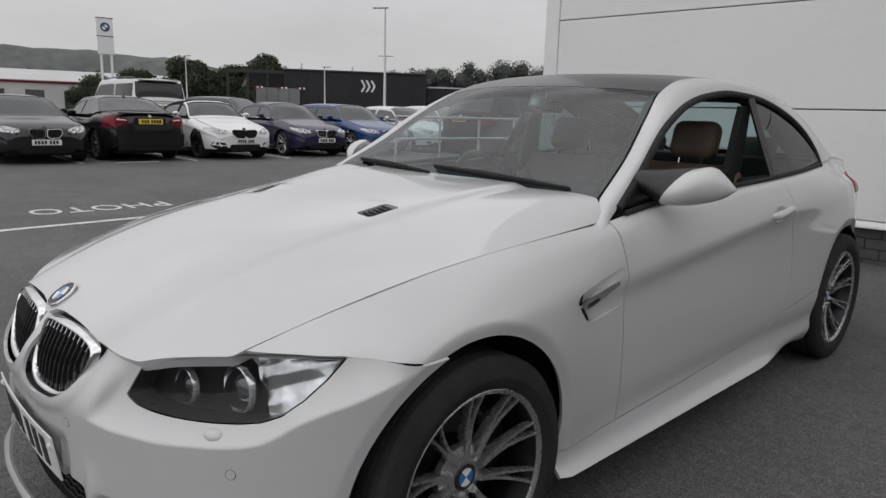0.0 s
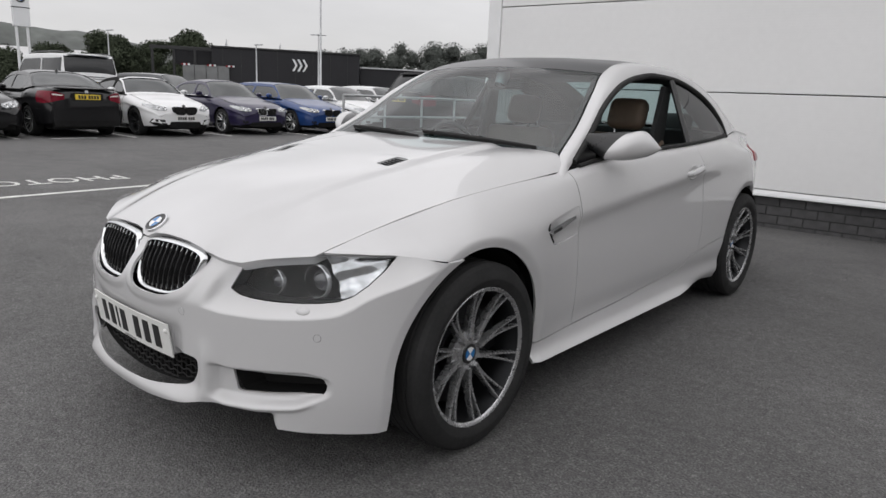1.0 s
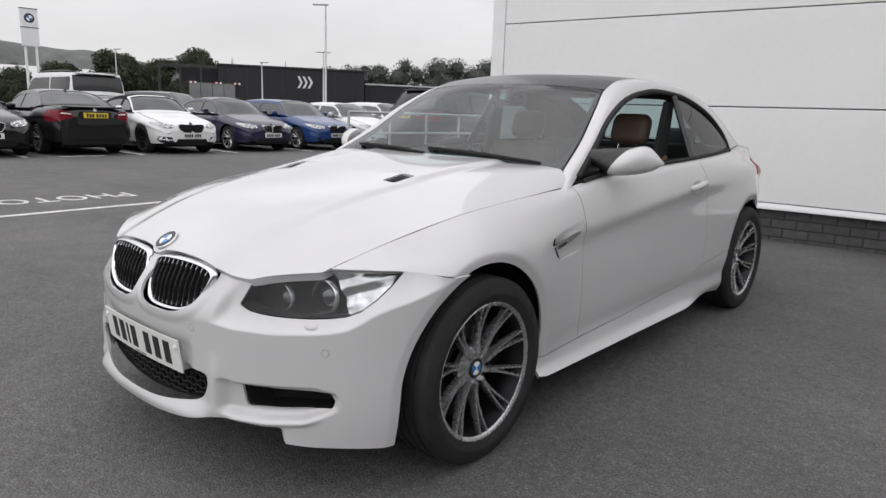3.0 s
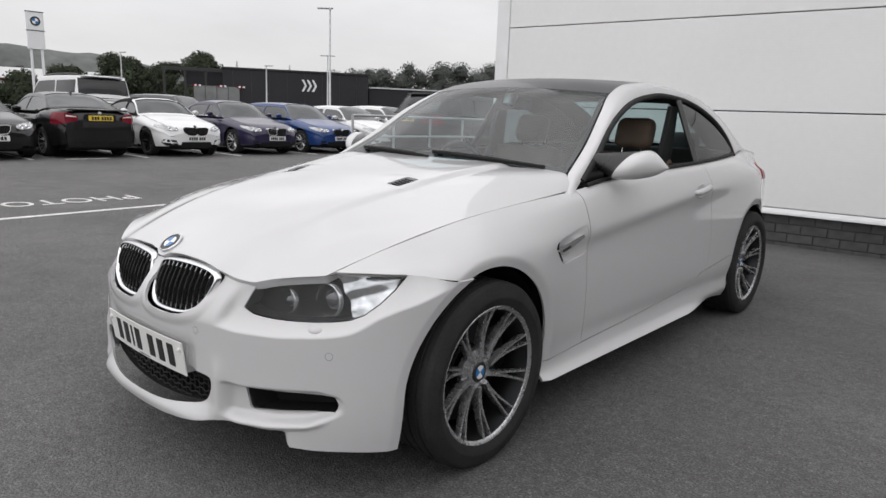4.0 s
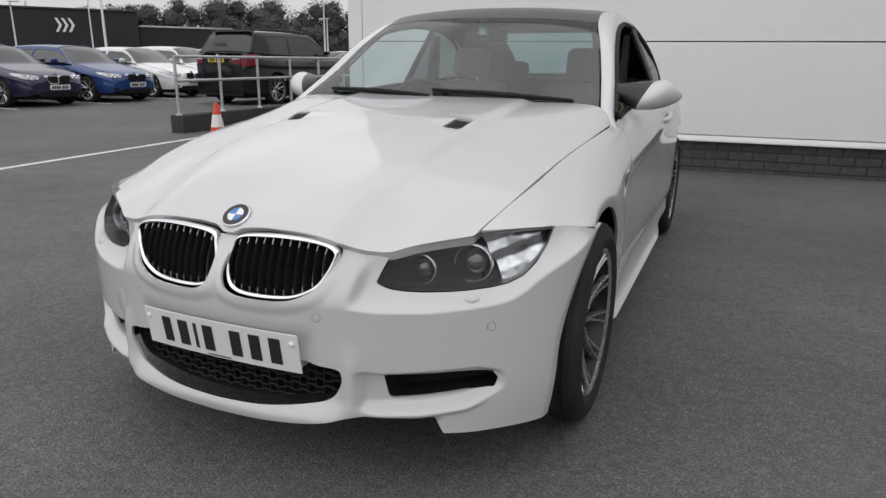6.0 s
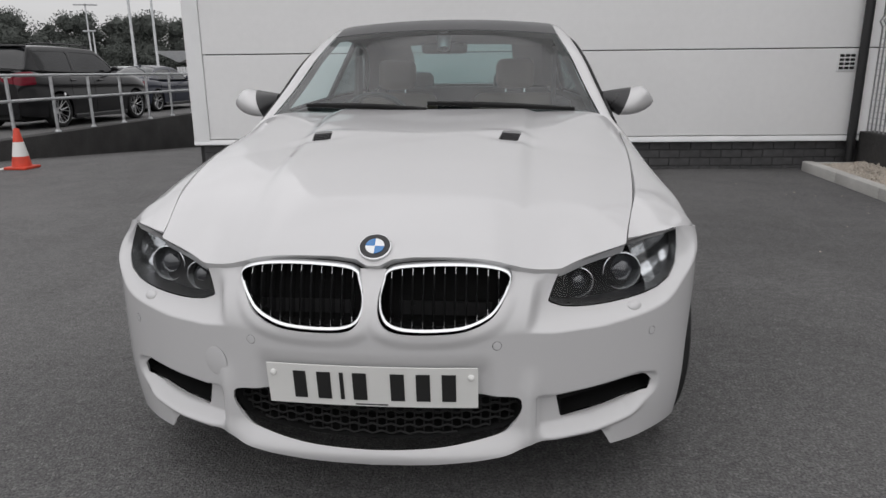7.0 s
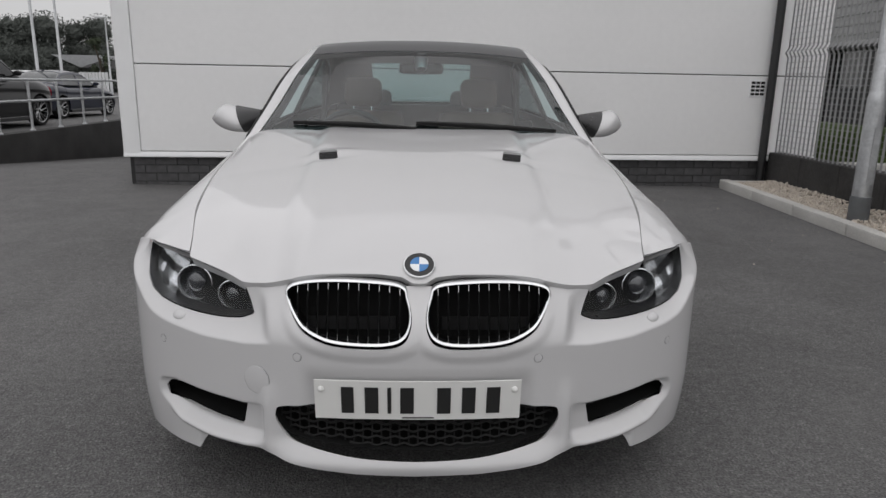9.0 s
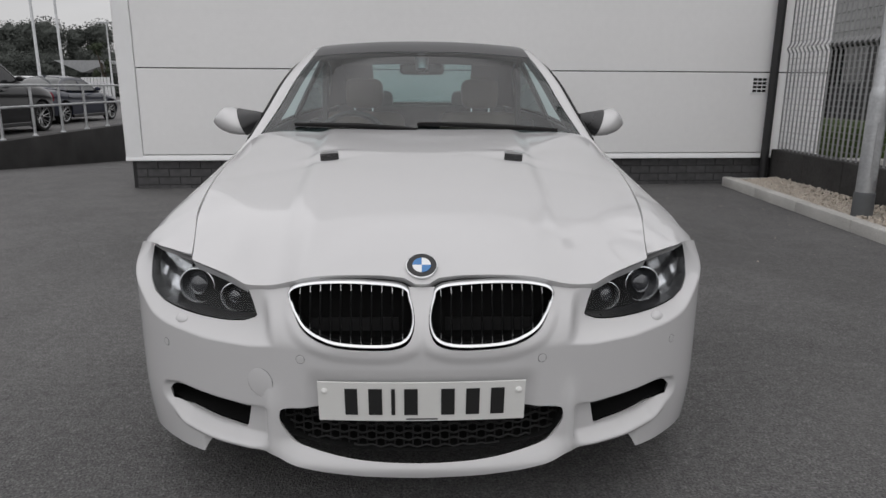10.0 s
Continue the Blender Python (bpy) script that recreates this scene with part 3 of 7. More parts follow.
add_prism(bm, [(-0.03, 0.35), (0.03, 0.35), (0.03, 0.85), (-0.03, 0.85)], "Y", -0.080, -0.074)
part("access_door", bm, GALV, lamp)
bm = bmesh.new()
add_box(bm, (-0.06, -0.55, 5.98), (0.06, 0.05, 6.05), 0.02)
part("lamp_head", bm, GALV, lamp)

# ---- retaining wall with railing and cone ----
R0, R1 = np.array((-6.72, 6.05)), np.array((-6.97, 14.6))
rd = (R1 - R0) / np.linalg.norm(R1 - R0)
ret = thing("wall_retaining", "dark stained concrete retaining wall under a railing", "wall", kind="structure")
rang = math.atan2(rd[1], rd[0])
bm = bmesh.new()
add_box(bm, (-0.06, 0.0, -1.0), (11.0, 0.26, 0.27), 0.015, seg=2)
o = part("wall_body", bm, DARKWALL, ret)
o.matrix_local = Matrix.Translation((*R0, 0)) @ Euler((0, 0, rang)).to_matrix().to_4x4()
rail = thing("railing", "galvanised two-rail tubular handrail on a low wall", "railing")
inn = np.array((-rd[1], rd[0])) * 0.13


def rail_point(s, z):
    p = R0 + rd * s + inn
    return (p[0], p[1], z)


for i in range(11):
    bm = bmesh.new()
    s = i * 1.02
    add_tube(bm, [rail_point(s, 0.265), rail_point(s, 1.155)], 0.024, 10)
    p = rail_point(s, 0)
    add_lathe(bm, [(0.268, 0.05), (0.280, 0.05), (0.295, 0.03), (0.31, 0.026)], 14, m=Matrix.Translation(p[:2] + (0,)), axis="Z")
    part("rail_post", bm, GALV, rail)
for z in (1.155, 0.79):
    bm = bmesh.new()
    add_tube(bm, [rail_point(0, z), rail_point(10.7, z)], 0.024, 10)
    part("handrail", bm, GALV, rail)

cone = thing("traffic_cone", "red and white plastic traffic cone on the asphalt", "traffic cone", at=pose(-5.86, 5.78, 0.0))
bm = bmesh.new()
add_box(bm, (-0.15, -0.15, 0.0), (0.15, 0.15, 0.035), 0.012, seg=2)
add_lathe(bm, [(0.03, 0.118), (0.16, 0.095)], 24, axis="Z")
part("cone_base", bm, CONE, cone)
bm = bmesh.new()
add_lathe(bm, [(0.16, 0.0955), (0.34, 0.062)], 24, axis="Z")
part("sleeve", bm, PLATE, cone, "white reflective sleeve")
bm = bmesh.new()
add_lathe(bm, [(0.34, 0.0615), (0.50, 0.032), (0.51, 0.024)], 24, axis="Z")
part("cone_tip", bm, CONE, cone)


# ---- the white coupe: front axle at y = 0, nose towards -y, its left side towards +x ----
car = thing("coupe_car", "white two-door coupe with black roof, bonnet vents and grey alloy wheels", "car")

# nose plan curve at bumper height
NX = catmull([(0, -.784), (.15, -.780), (.30, -.757), (.40, -.727), (.55, -.662), (.65, -.602), (.72, -.550), (.78, -.491), (.83, -.42), (.865, -.34), (.885, -.26), (.895, -.18), (.898, -.10)], 10)
crease_z = spl([(.0, .540), (.385, .540), (.457, .533), (.545, .533), (.635, .539), (.70, .546), (.745, .557), (.775, .576), (.80, .600), (.83, .622), (.858, .640), (.88, .662), (.90, .70)])


def smooth_closed(pts, per=6):
    return catmull(pts, per, True)


HEADLIGHT = [(.430, .599), (.462, .586), (.50, .581), (.54, .579), (.59, .579), (.64, .581), (.69, .586), (.725, .593), (.757, .610), (.780, .640), (.793, .677), (.799, .7145), (.745, .718), (.69, .717), (.645, .7125), (.60, .706), (.56, .699), (.52, .689), (.487, .681), (.459, .670), (.443, .634)]
KIDNEY = smooth_closed([(.027, .664), (.018, .628), (.020, .592), (.036, .563), (.070, .549), (.125, .546), (.199, .549), (.246, .559), (.292, .583), (.318, .617), (.334, .652), (.337, .674), (.318, .690), (.270, .700), (.199, .704), (.128, .703), (.062, .697), (.034, .685)], 5)
INTAKE = smooth_closed([(.0, .252), (.10, .255), (.19, .262), (.28, .276), (.335, .292), (.362, .330), (.366, .358), (.350, .376), (.25, .385), (.12, .388), (.0, .389), (-.12, .388), (-.25, .385), (-.350, .376), (-.366, .358), (-.362, .330), (-.335, .292), (-.28, .276), (-.19, .262), (-.10, .255)], 4)
FOG = [(.453, .354), (.50, .355), (.56, .357), (.62, .359), (.665, .359), (.704, .354), (.719, .338), (.711, .312), (.65, .303), (.60, .297), (.55, .292), (.50, .288), (.476, .285), (.466, .292)]
SEAM_TOP = [(.0, .686), (.335, .683), (.40, .676), (.459, .6725), (.487, .6835), (.52, .6915), (.56, .7015), (.60, .7085), (.645, .715), (.69, .7195), (.745, .7205), (.799, .717), (.84, .711), (.87, .702), (.885, .695), (.90, .687)]
LOW_EDGE = [(.0, .211), (.16, .217), (.26, .224), (.345, .236), (.385, .245), (.44, .246), (.52, .242), (.575, .236), (.592, .215), (.604, .193), (.66, .188), (.74, .186), (.82, .180), (.90, .176)]


def nose_points(us, zs):
    """The bumper skin: the plan curve pushed in and out with height."""
    n = len(NX)
    x = np.interp(us * (n - 1), np.arange(n), NX[:, 0])
    y = np.interp(us * (n - 1), np.arange(n), NX[:, 1])
    tx, ty = np.gradient(x), np.gradient(y)
    ln = np.hypot(tx, ty)
    nx, ny = -(-ty / ln), -(tx / ln)
    nx = ty / ln
    X, Z = np.meshgrid(x, zs, indexing="ij")
    Y = np.meshgrid(y, zs, indexing="ij")[0]
    NXX, NYY = np.meshgrid(nx, zs, indexing="ij")[0], np.meshgrid(ny, zs, indexing="ij")[0]
    h = np.maximum(0, Z - crease_z(X))
    side = step(X, .868, .898)
    f_light = .046 * (1 - np.exp(-(h / .036) ** 1.08)) + (.15 + .07 * step(X, .78, .83)) * h
    f_nose = .078 * np.power(h / .14, 1.55)
    f_side = .05 * h + 1.2 * h * h
    w = step(X, .366 + .35 * h, .408 + .30 * h)
    f = f_nose * (1 - w) + f_light * w
    f = f * (1 - side) + f_side * side
    a = -f
    # lip under the intake
    a -= .015 * step(Z, .30, .33) * (1 - step(Z, .43, .50)) * (1 - step(X, .262, .31))
    a += .030 * step(.30 - Z, 0, .07) * (1 - step(X, .30, .43))
    a -= .05 * np.clip((.24 - Z) / .08, 0, 1) ** 2 * (1 - step(X, .36, .45))
    # plate shelf is slightly flat; sill of the intake turns in
    # channel round the side intake
    top = np.interp(X, [.36, .458, .546, .677, .727, .76], [.378, .364, .369, .377, .364, .33])
    rim_z = np.interp(X, [.40, .44, .55, .65, .70, .74], [.242, .240, .242, .254, .272, .292])
    ch = step(Z, rim_z + .014, rim_z + .042) * step(top - Z, -.004, .014) * step(X, .392, .422) * (1 - step(X, .708, .745))
    a -= .026 * ch
    a += .010 * np.exp(-((Z - rim_z - .010) / .009) ** 2) * step(X, .40, .46) * (1 - step(X, .655, .715))
    # under the blade
    a -= .045 * step(rim_z - Z, 0, .02) * step(X, .40, .45) * (1 - step(X, .565, .605))
    # buttress between the middle intake and the side channel
    a += .012 * np.exp(-((X - .385) / .022) ** 2) * step(Z, .22, .27) * (1 - step(Z, .37, .46))
    # raised band round the grilles
    a += .006 * (1 - step(-inside(KIDNEY, X, Z), .014, .042)) * (1 - step(Z, .60, .67))
    # lower corners tuck under
    a -= .018 * np.clip((.36 - Z) / .2, 0, 1.2) ** 2 * step(X, .56, .80)
    return np.stack([X + NXX * a, Y + NYY * a, Z], -1), X


us, zs = np.linspace(0, 1, 190), np.linspace(.15, .76, 170)
NP, NXG = nose_points(us, zs)
NP[0, :, 0] = 0.0
nose = Skin.grid(NP)
nose.facing((0, -1, 0))


def xz(s):
    return s.v[:, 0], s.v[:, 2]


def under(line, x, z):
    p = np.array(line)
    return np.interp(np.abs(x), p[:, 0], p[:, 1]) - z


lens_l = nose.cut(inside(HEADLIGHT, *xz(nose)))
b = nose.cut(under(SEAM_TOP, *xz(nose)))
b = b.cut(-under(LOW_EDGE, *xz(b)))
b = b.cut(-(inside(HEADLIGHT, *xz(b)) + .003))
b = b.cut(-inside(KIDNEY, *xz(b)))
b = b.cut(-inside(INTAKE, *xz(b)))
b = b.cut(-inside(FOG, *xz(b)))


def arch_cut(s, cy, r, cz=.326):
    y, z = s.v[:, 1], s.v[:, 2]
    dz = z - cz
    ry = np.where((y < cy) & (dz < 0), r * 1.0 + .012 * np.clip(-dz / .2, 0, 1) ** 1.5, r)
    return np.hypot((y - cy) / ry, np.where(dz > 0, dz, dz * .35) / (r + .012)) - 1


b.v[:, 0] -= .010 * np.clip(1 - np.maximum(0, arch_cut(b, -.012, .370)) / .088, 0, 1) * step(b.v[:, 1], -.62, -.45)
b = b.cut(arch_cut(b, -.012, .370))
full = b.joined(b.mirrored()).welded().rim(.009)
bumper = full.link("front_bumper", PAINT, car)

# ---- bonnet ----
hood_c = spl([(-.76, 0.648), (-.735, 0.668), (-.722, 0.686), (-.70, 0.712), (-.677, 0.73), (-.60, 0.772), (-.45, 0.835), (-.25, 0.888), (0, 0.929), (.15, 0.95), (.40, 0.976), (.62, 0.995), (.75, 1.003)])
gap_x = spl([(-.8, 0.6), (-.51, 0.6416), (-.27, 0.694), (-.04, 0.7246), (.20, 0.748), (.44, 0.7652), (.67, 0.7806), (.8, 0.785)])
gap_z = spl([(-.8, 0.608), (-.65, 0.663), (-.51, 0.714), (-.27, 0.7899), (-.04, 0.8388), (.20, 0.8722), (.44, 0.8968), (.67, 0.9182), (.8, 0.932)])
FRONT_EDGE = [(0, -.714), (.018, -.7135), (.045, -.701), (.10, -.695), (.20, -.693), (.29, -.692), (.325, -.688), (.345, -.681), (.40, -.667), (.459, -.647), (.487, -.627), (.52, -.604), (.56, -.576), (.60, -.547), (.645, -.512), (.70, -.46)]
fe = np.array(FRONT_EDGE)
lip_z = spl([(0, 0.687), (.045, 0.704), (.10, 0.7105), (.20, 0.7115), (.29, 0.706), (.325, 0.699), (.345, 0.687), (.40, 0.678), (.456, 0.6735), (.485, 0.6845), (.52, 0.6935), (.56, 0.7025), (.60, 0.7105), (.645, 0.717), (.70, 0.721)])


def hood_base(x, y):
    t = np.abs(x) / gap_x(y)
    zc, ze = hood_c(y), gap_z(y)
    # towards the screen the panel stays flat and turns down late, over a firm shoulder
    f = 1 - np.power(np.minimum(t, 1.1), 2.35 * np.exp(2.0 * np.clip((y - .02) / .64, 0, 1) ** 1.4))
    k = step(y, -.62, -.1)
    dome = .014 * (1 - step(np.abs(x), .362 + .03 * y, .412 + .05 * y)) * k
    return ze + (zc - .014 * k - ze) * f + dome


PULL_X = np.linspace(0, .72, 73)
PULL = lip_z(PULL_X) - hood_base(PULL_X, np.interp(PULL_X, fe[:, 0], fe[:, 1]))
kern = np.exp(-.5 * (np.arange(-6, 7) / 2.2) ** 2)
PULL = np.convolve(np.concatenate([PULL[6:0:-1], PULL, np.full(6, PULL[-1])]), kern / kern.sum(), "valid")


def hood_z(x, y):
    """The bonnet, drawn down at its front edge to meet grille, bumper and headlights."""
    ax = np.abs(np.asarray(x, float))
    yf = np.interp(ax, fe[:, 0], fe[:, 1])
    level = np.interp(y, [-.5, -.4, -.3, -.2, -.1, 0, .1, .4, .6], [-.0060, -.0086, -.0068, -.0048, -.0036, -.0014, -.0008, -.0022, -.0028]) * step(ax / gap_x(y), .78, .99)
    q, r = ax - .331, np.asarray(y, float) - .098
    scoop = .09 * r * np.exp(-(np.hypot(q * .80 + r * .3, r * 1.3) / .085) ** 4)
    return hood_base(ax, y) + level + scoop + np.interp(ax, PULL_X, PULL) * np.exp(-(np.maximum(0, np.asarray(y, float) - yf) / .28) ** 1.4)


hx, hy = np.sin(np.linspace(0, 1, 90) * math.pi / 2) ** .9 * 1.02, np.linspace(-.76, .72, 150)
HX, HY = np.meshgrid(hx, hy, indexing="ij")
HX = HX * gap_x(HY)
hood = Skin.grid(np.stack([HX, HY, hood_z(HX, HY)], -1)).facing((0, 0, 1))
def hood_inside(s, m=.0060):
    x, y = s.v[:, 0], s.v[:, 1]
    d = np.minimum(y - np.interp(x, fe[:, 0], fe[:, 1]) - m * .6, gap_x(y) - x - m)
    return np.minimum(d, .632 + .05 * (np.minimum(x, .70) / .74) ** 2 - .95 * np.maximum(0, x - .70) - y)


def vent_outline(sx):
    pts = [(-.040, -.046), (-.034, -.052), (.017, -.052), (.026, -.045), (.040, .046), (.034, .052), (-.017, .052), (-.026, .045)]
    return [(.331 + p, .098 + q) for p, q in pts]


h = hood.cut(hood_inside(hood))
h = h.cut(-inside(vent_outline(1), h.v[:, 0], h.v[:, 1]))
hood_full = h.joined(h.mirrored()).welded().rim(.028)
bonnet = hood_full.link("bonnet", PAINT, car)
for sx in (1, -1):
    # dark recess with slats under each bonnet vent
    bm = bmesh.new()
    o = [(sx * p, q) for p, q in vent_outline(1)]
    o = [(sx * (.331 + (abs(p) - .331) * 1.15), .098 + (q - .098) * 1.15) for p, q in o]
    vz = [float(hood_z(np.array(p), np.array(q))) for p, q in o]
    vs = [bm.verts.new((p, q, z - .016)) for (p, q), z in zip(o, vz)]
    bm.faces.new(vs)
    v_ob = part("bonnet_vent", bm, MATTBLACK, bonnet, "black recessed bonnet vent")
    bm = bmesh.new()
    for k in range(6):
        q = -.040 + k * .016
        ends = [(.331 + .155 * q + e, .098 + q) for e in (-.033, .033)]
        pts = [(sx * e[0], e[1], float(hood_z(np.array(e[0]), np.array(e[1]))) - .007) for e in ends]
        add_tube(bm, pts, .003, 6)
    part("vent_slats", bm, PLASTIC, bonnet)

# ---- sides: sections from the bonnet gap or belt down to the sill ----
SY = [-0.56, -0.45, -0.352, -0.25, -0.2, 0, 0.25, 0.45, 0.62, 0.9, 1.3, 1.7, 2.1, 2.45, 2.76, 3.05, 3.35, 3.6, 3.72, 3.79]
SECT = [
    ([0.6316, 0.651, 0.6737, 0.6986, 0.707, 0.7285, 0.751, 0.766, 0.7756, 0.776, 0.782, 0.783, 0.77, 0.735, 0.68, 0.62, 0.5757, 0.5377, 0.4851, 0.414], [0.698, 0.732, 0.7648, 0.7944, 0.8063, 0.8468, 0.8791, 0.8979, 0.9125, 0.9456, 0.967, 0.983, 0.999, 1.013, 1.024, 1.036, 1.018, 0.992, 0.96, 0.92]),
    ([0.672, 0.7025, 0.738, 0.768, 0.779, 0.804, 0.813, 0.818, 0.82, 0.817, 0.817, 0.818, 0.815, 0.798, 0.768, 0.7043, 0.6255, 0.5669, 0.5187, 0.4534], [0.684, 0.7165, 0.7398, 0.7594, 0.7703, 0.8057, 0.8351, 0.8559, 0.8745, 0.9066, 0.93, 0.95, 0.965, 0.976, 0.965, 0.955, 0.942, 0.92, 0.92, 0.9]),
    ([0.74, 0.78, 0.8, 0.848, 0.862, 0.868, 0.866, 0.861, 0.856, 0.853, 0.853, 0.853, 0.852, 0.848, 0.825, 0.7604, 0.6828, 0.6267, 0.5592, 0.4858], [0.646, 0.678, 0.7125, 0.718, 0.722, 0.753, 0.763, 0.763, 0.7622, 0.7818, 0.815, 0.848, 0.876, 0.895, 0.91, 0.892, 0.882, 0.865, 0.85, 0.84]),
    ([0.8, 0.84, 0.853, 0.881, 0.891, 0.895, 0.886, 0.862, 0.846, 0.842, 0.841, 0.841, 0.848, 0.856, 0.855, 0.791, 0.7019, 0.6391, 0.5713, 0.4938], [0.58, 0.61, 0.656, 0.668, 0.67, 0.693, 0.69, 0.68, 0.68, 0.7, 0.732, 0.758, 0.778, 0.778, 0.752, 0.75, 0.75, 0.75, 0.75, 0.75]),
    ([0.835, 0.865, 0.875, 0.89, 0.894, 0.9, 0.893, 0.868, 0.851, 0.849, 0.85, 0.852, 0.858, 0.866, 0.868, 0.7979, 0.7115, 0.6432, 0.5753, 0.5019], [0.5, 0.53, 0.54, 0.55, 0.56, 0.56, 0.56, 0.555, 0.55, 0.55, 0.55, 0.55, 0.56, 0.57, 0.57, 0.56, 0.56, 0.56, 0.56, 0.56]),
    ([0.845, 0.866, 0.875, 0.882, 0.884, 0.886, 0.88, 0.862, 0.85, 0.848, 0.849, 0.851, 0.857, 0.864, 0.864, 0.7929, 0.7019, 0.635, 0.5673, 0.4938], [0.4, 0.4, 0.4, 0.4, 0.4, 0.4, 0.4, 0.4, 0.4, 0.4, 0.4, 0.4, 0.4, 0.4, 0.4, 0.4, 0.4, 0.4, 0.4, 0.4]),
    ([0.835, 0.852, 0.859, 0.864, 0.866, 0.868, 0.864, 0.852, 0.843, 0.839, 0.839, 0.839, 0.843, 0.848, 0.85, 0.7782, 0.6876, 0.6225, 0.5592, 0.4858], [0.312, 0.312, 0.312, 0.312, 0.312, 0.312, 0.312, 0.312, 0.312, 0.312, 0.312, 0.312, 0.312, 0.312, 0.312, 0.312, 0.312, 0.312, 0.312, 0.312]),
    ([0.82, 0.838, 0.845, 0.852, 0.855, 0.858, 0.85, 0.85, 0.85, 0.85, 0.85, 0.85, 0.848, 0.85, 0.842, 0.7732, 0.6828, 0.6143, 0.543, 0.4696], [0.245, 0.245, 0.245, 0.245, 0.245, 0.245, 0.243, 0.243, 0.243, 0.243, 0.243, 0.243, 0.245, 0.245, 0.245, 0.245, 0.245, 0.245, 0.245, 0.245]),
    ([0.78, 0.8, 0.81, 0.817, 0.82, 0.825, 0.878, 0.878, 0.878, 0.878, 0.878, 0.878, 0.838, 0.825, 0.805, 0.7388, 0.6494, 0.581, 0.5187, 0.4453], [0.186, 0.186, 0.186, 0.186, 0.186, 0.186, 0.204, 0.204, 0.204, 0.204, 0.204, 0.204, 0.215, 0.186, 0.186, 0.186, 0.186, 0.186, 0.186, 0.186]),
]
fx, fz = [spl(list(zip(SY, s[0]))) for s in SECT], [spl(list(zip(SY, s[1]))) for s in SECT]
sy = np.linspace(-.56, 3.79, 370)
PTS = []
kx, kz = np.array([f(sy) for f in fx]), np.array([f(sy) for f in fz])
for i, y in enumerate(sy):
    c = catmull(np.stack([kx[:, i], kz[:, i]], 1), 9)
    PTS.append(np.stack([c[:, 0], np.full(len(c), y), c[:, 1]], 1))
side_all = Skin.grid(np.array(PTS))
side_all.facing((1, 0, 0))
# a rolled lip round the wheel arches: the last three centimetres turn in
for cy, r, cz in ((-.012, .370, .326), (2.761, .372, .333)):
    near = np.clip(1 - np.maximum(0, arch_cut(side_all, cy, r, cz)) / .088, 0, 1)
    side_all.v[:, 0] -= .017 * near
side_all = side_all.cut(arch_cut(side_all, -.012, .370))
side_all = side_all.cut(arch_cut(side_all, 2.761, .372, .333))
SKIRT = [(-.5, .272), (.35, .274), (.62, .284), (1.05, .297), (1.68, .330), (1.76, .337), (1.84, .362), (1.885, .394), (2.24, .436), (2.4, .45), (3.0, .45), (3.2, .42), (4.0, .42)]
DOOR_F = [(.625, 1.2), (.628, .945), (.636, .85), (.642, .75), (.650, .55), (.660, .25)]
DOOR_R = [(1.90, 1.2), (1.905, .99), (1.95, .86), (1.985, .70), (2.0, .55), (1.985, .45), (1.95, .25)]


def yz(s):
    return s.v[:, 1], s.v[:, 2]


def ahead(line, s):
    """How far a point lies behind an upright line given as (y, z)."""
    p = np.array(sorted([(z, y) for y, z in line]))
    return s.v[:, 1] - np.interp(s.v[:, 2], p[:, 0], p[:, 1])


sk = np.array(SKIRT)
skirt_d = side_all.v[:, 2] - np.interp(side_all.v[:, 1], sk[:, 0], sk[:, 1])
upper = side_all.cut(skirt_d - .0026)
skirt = side_all.cut(-skirt_d - .0022)
skirt = skirt.cut(skirt.v[:, 1] - .10)
g = .0022
fender = upper.cut(-ahead(DOOR_F, upper) - g)
# the wing meets the bumper along a rising seam
sp = np.array([(x, z) for x, z in SEAM_TOP])
fs = fender
fender = fs.cut(np.where(fs.v[:, 1] < -.1, fs.v[:, 2] - np.interp(fs.v[:, 1], [-.45, -.352, -.30, -.25, -.20, -.176, -.1], [.717, .716, .7085, .699, .690, .684, .61]) - .0028, 1))
fender = fender.cut(fender.v[:, 1] - np.interp(fender.v[:, 0], [.6, .645, .70, .795, .86, .91], [-.565, -.514, -.454, -.354, -.302, -.28]))
door = upper.cut(ahead(DOOR_F, upper) - g)
door = door.cut(-ahead(DOOR_R, door) - g * .6)
quarter = upper.cut(ahead(DOOR_R, upper) - g * .6)
# side vent in the wing
VENT_Y = lambda y: .372 + (y - .395) * 1.30
SIDEVENT = [(VENT_Y(a), q) for a, q in [(.395, .722), (.402, .738), (.43, .752), (.52, .775), (.575, .786), (.588, .785), (.596, .725), (.600, .680), (.585, .668), (.52, .655), (.46, .652), (.438, .657), (.415, .690)]]
vent_floor = fender.cut(inside([(.50 + (p - .50) * 1.03, .715 + (q - .715) * 1.04) for p, q in SIDEVENT], *yz(fender)))
vent_floor = Skin(vent_floor.v - vent_floor.normals() * (.0015 + .022 * (1 - step(vent_floor.v[:, 1], .42, .63)))[:, None], vent_floor.f)
fender = fender.cut(-inside(SIDEVENT, *yz(fender)))
TAIL = [(3.33, .845), (3.40, .835), (3.62, .835), (3.72, .85), (3.72, .93), (3.55, .945), (3.42, .935), (3.36, .90)]
tail = quarter.cut(inside(TAIL, *yz(quarter)))
quarter = quarter.cut(-inside(TAIL, *yz(quarter)))
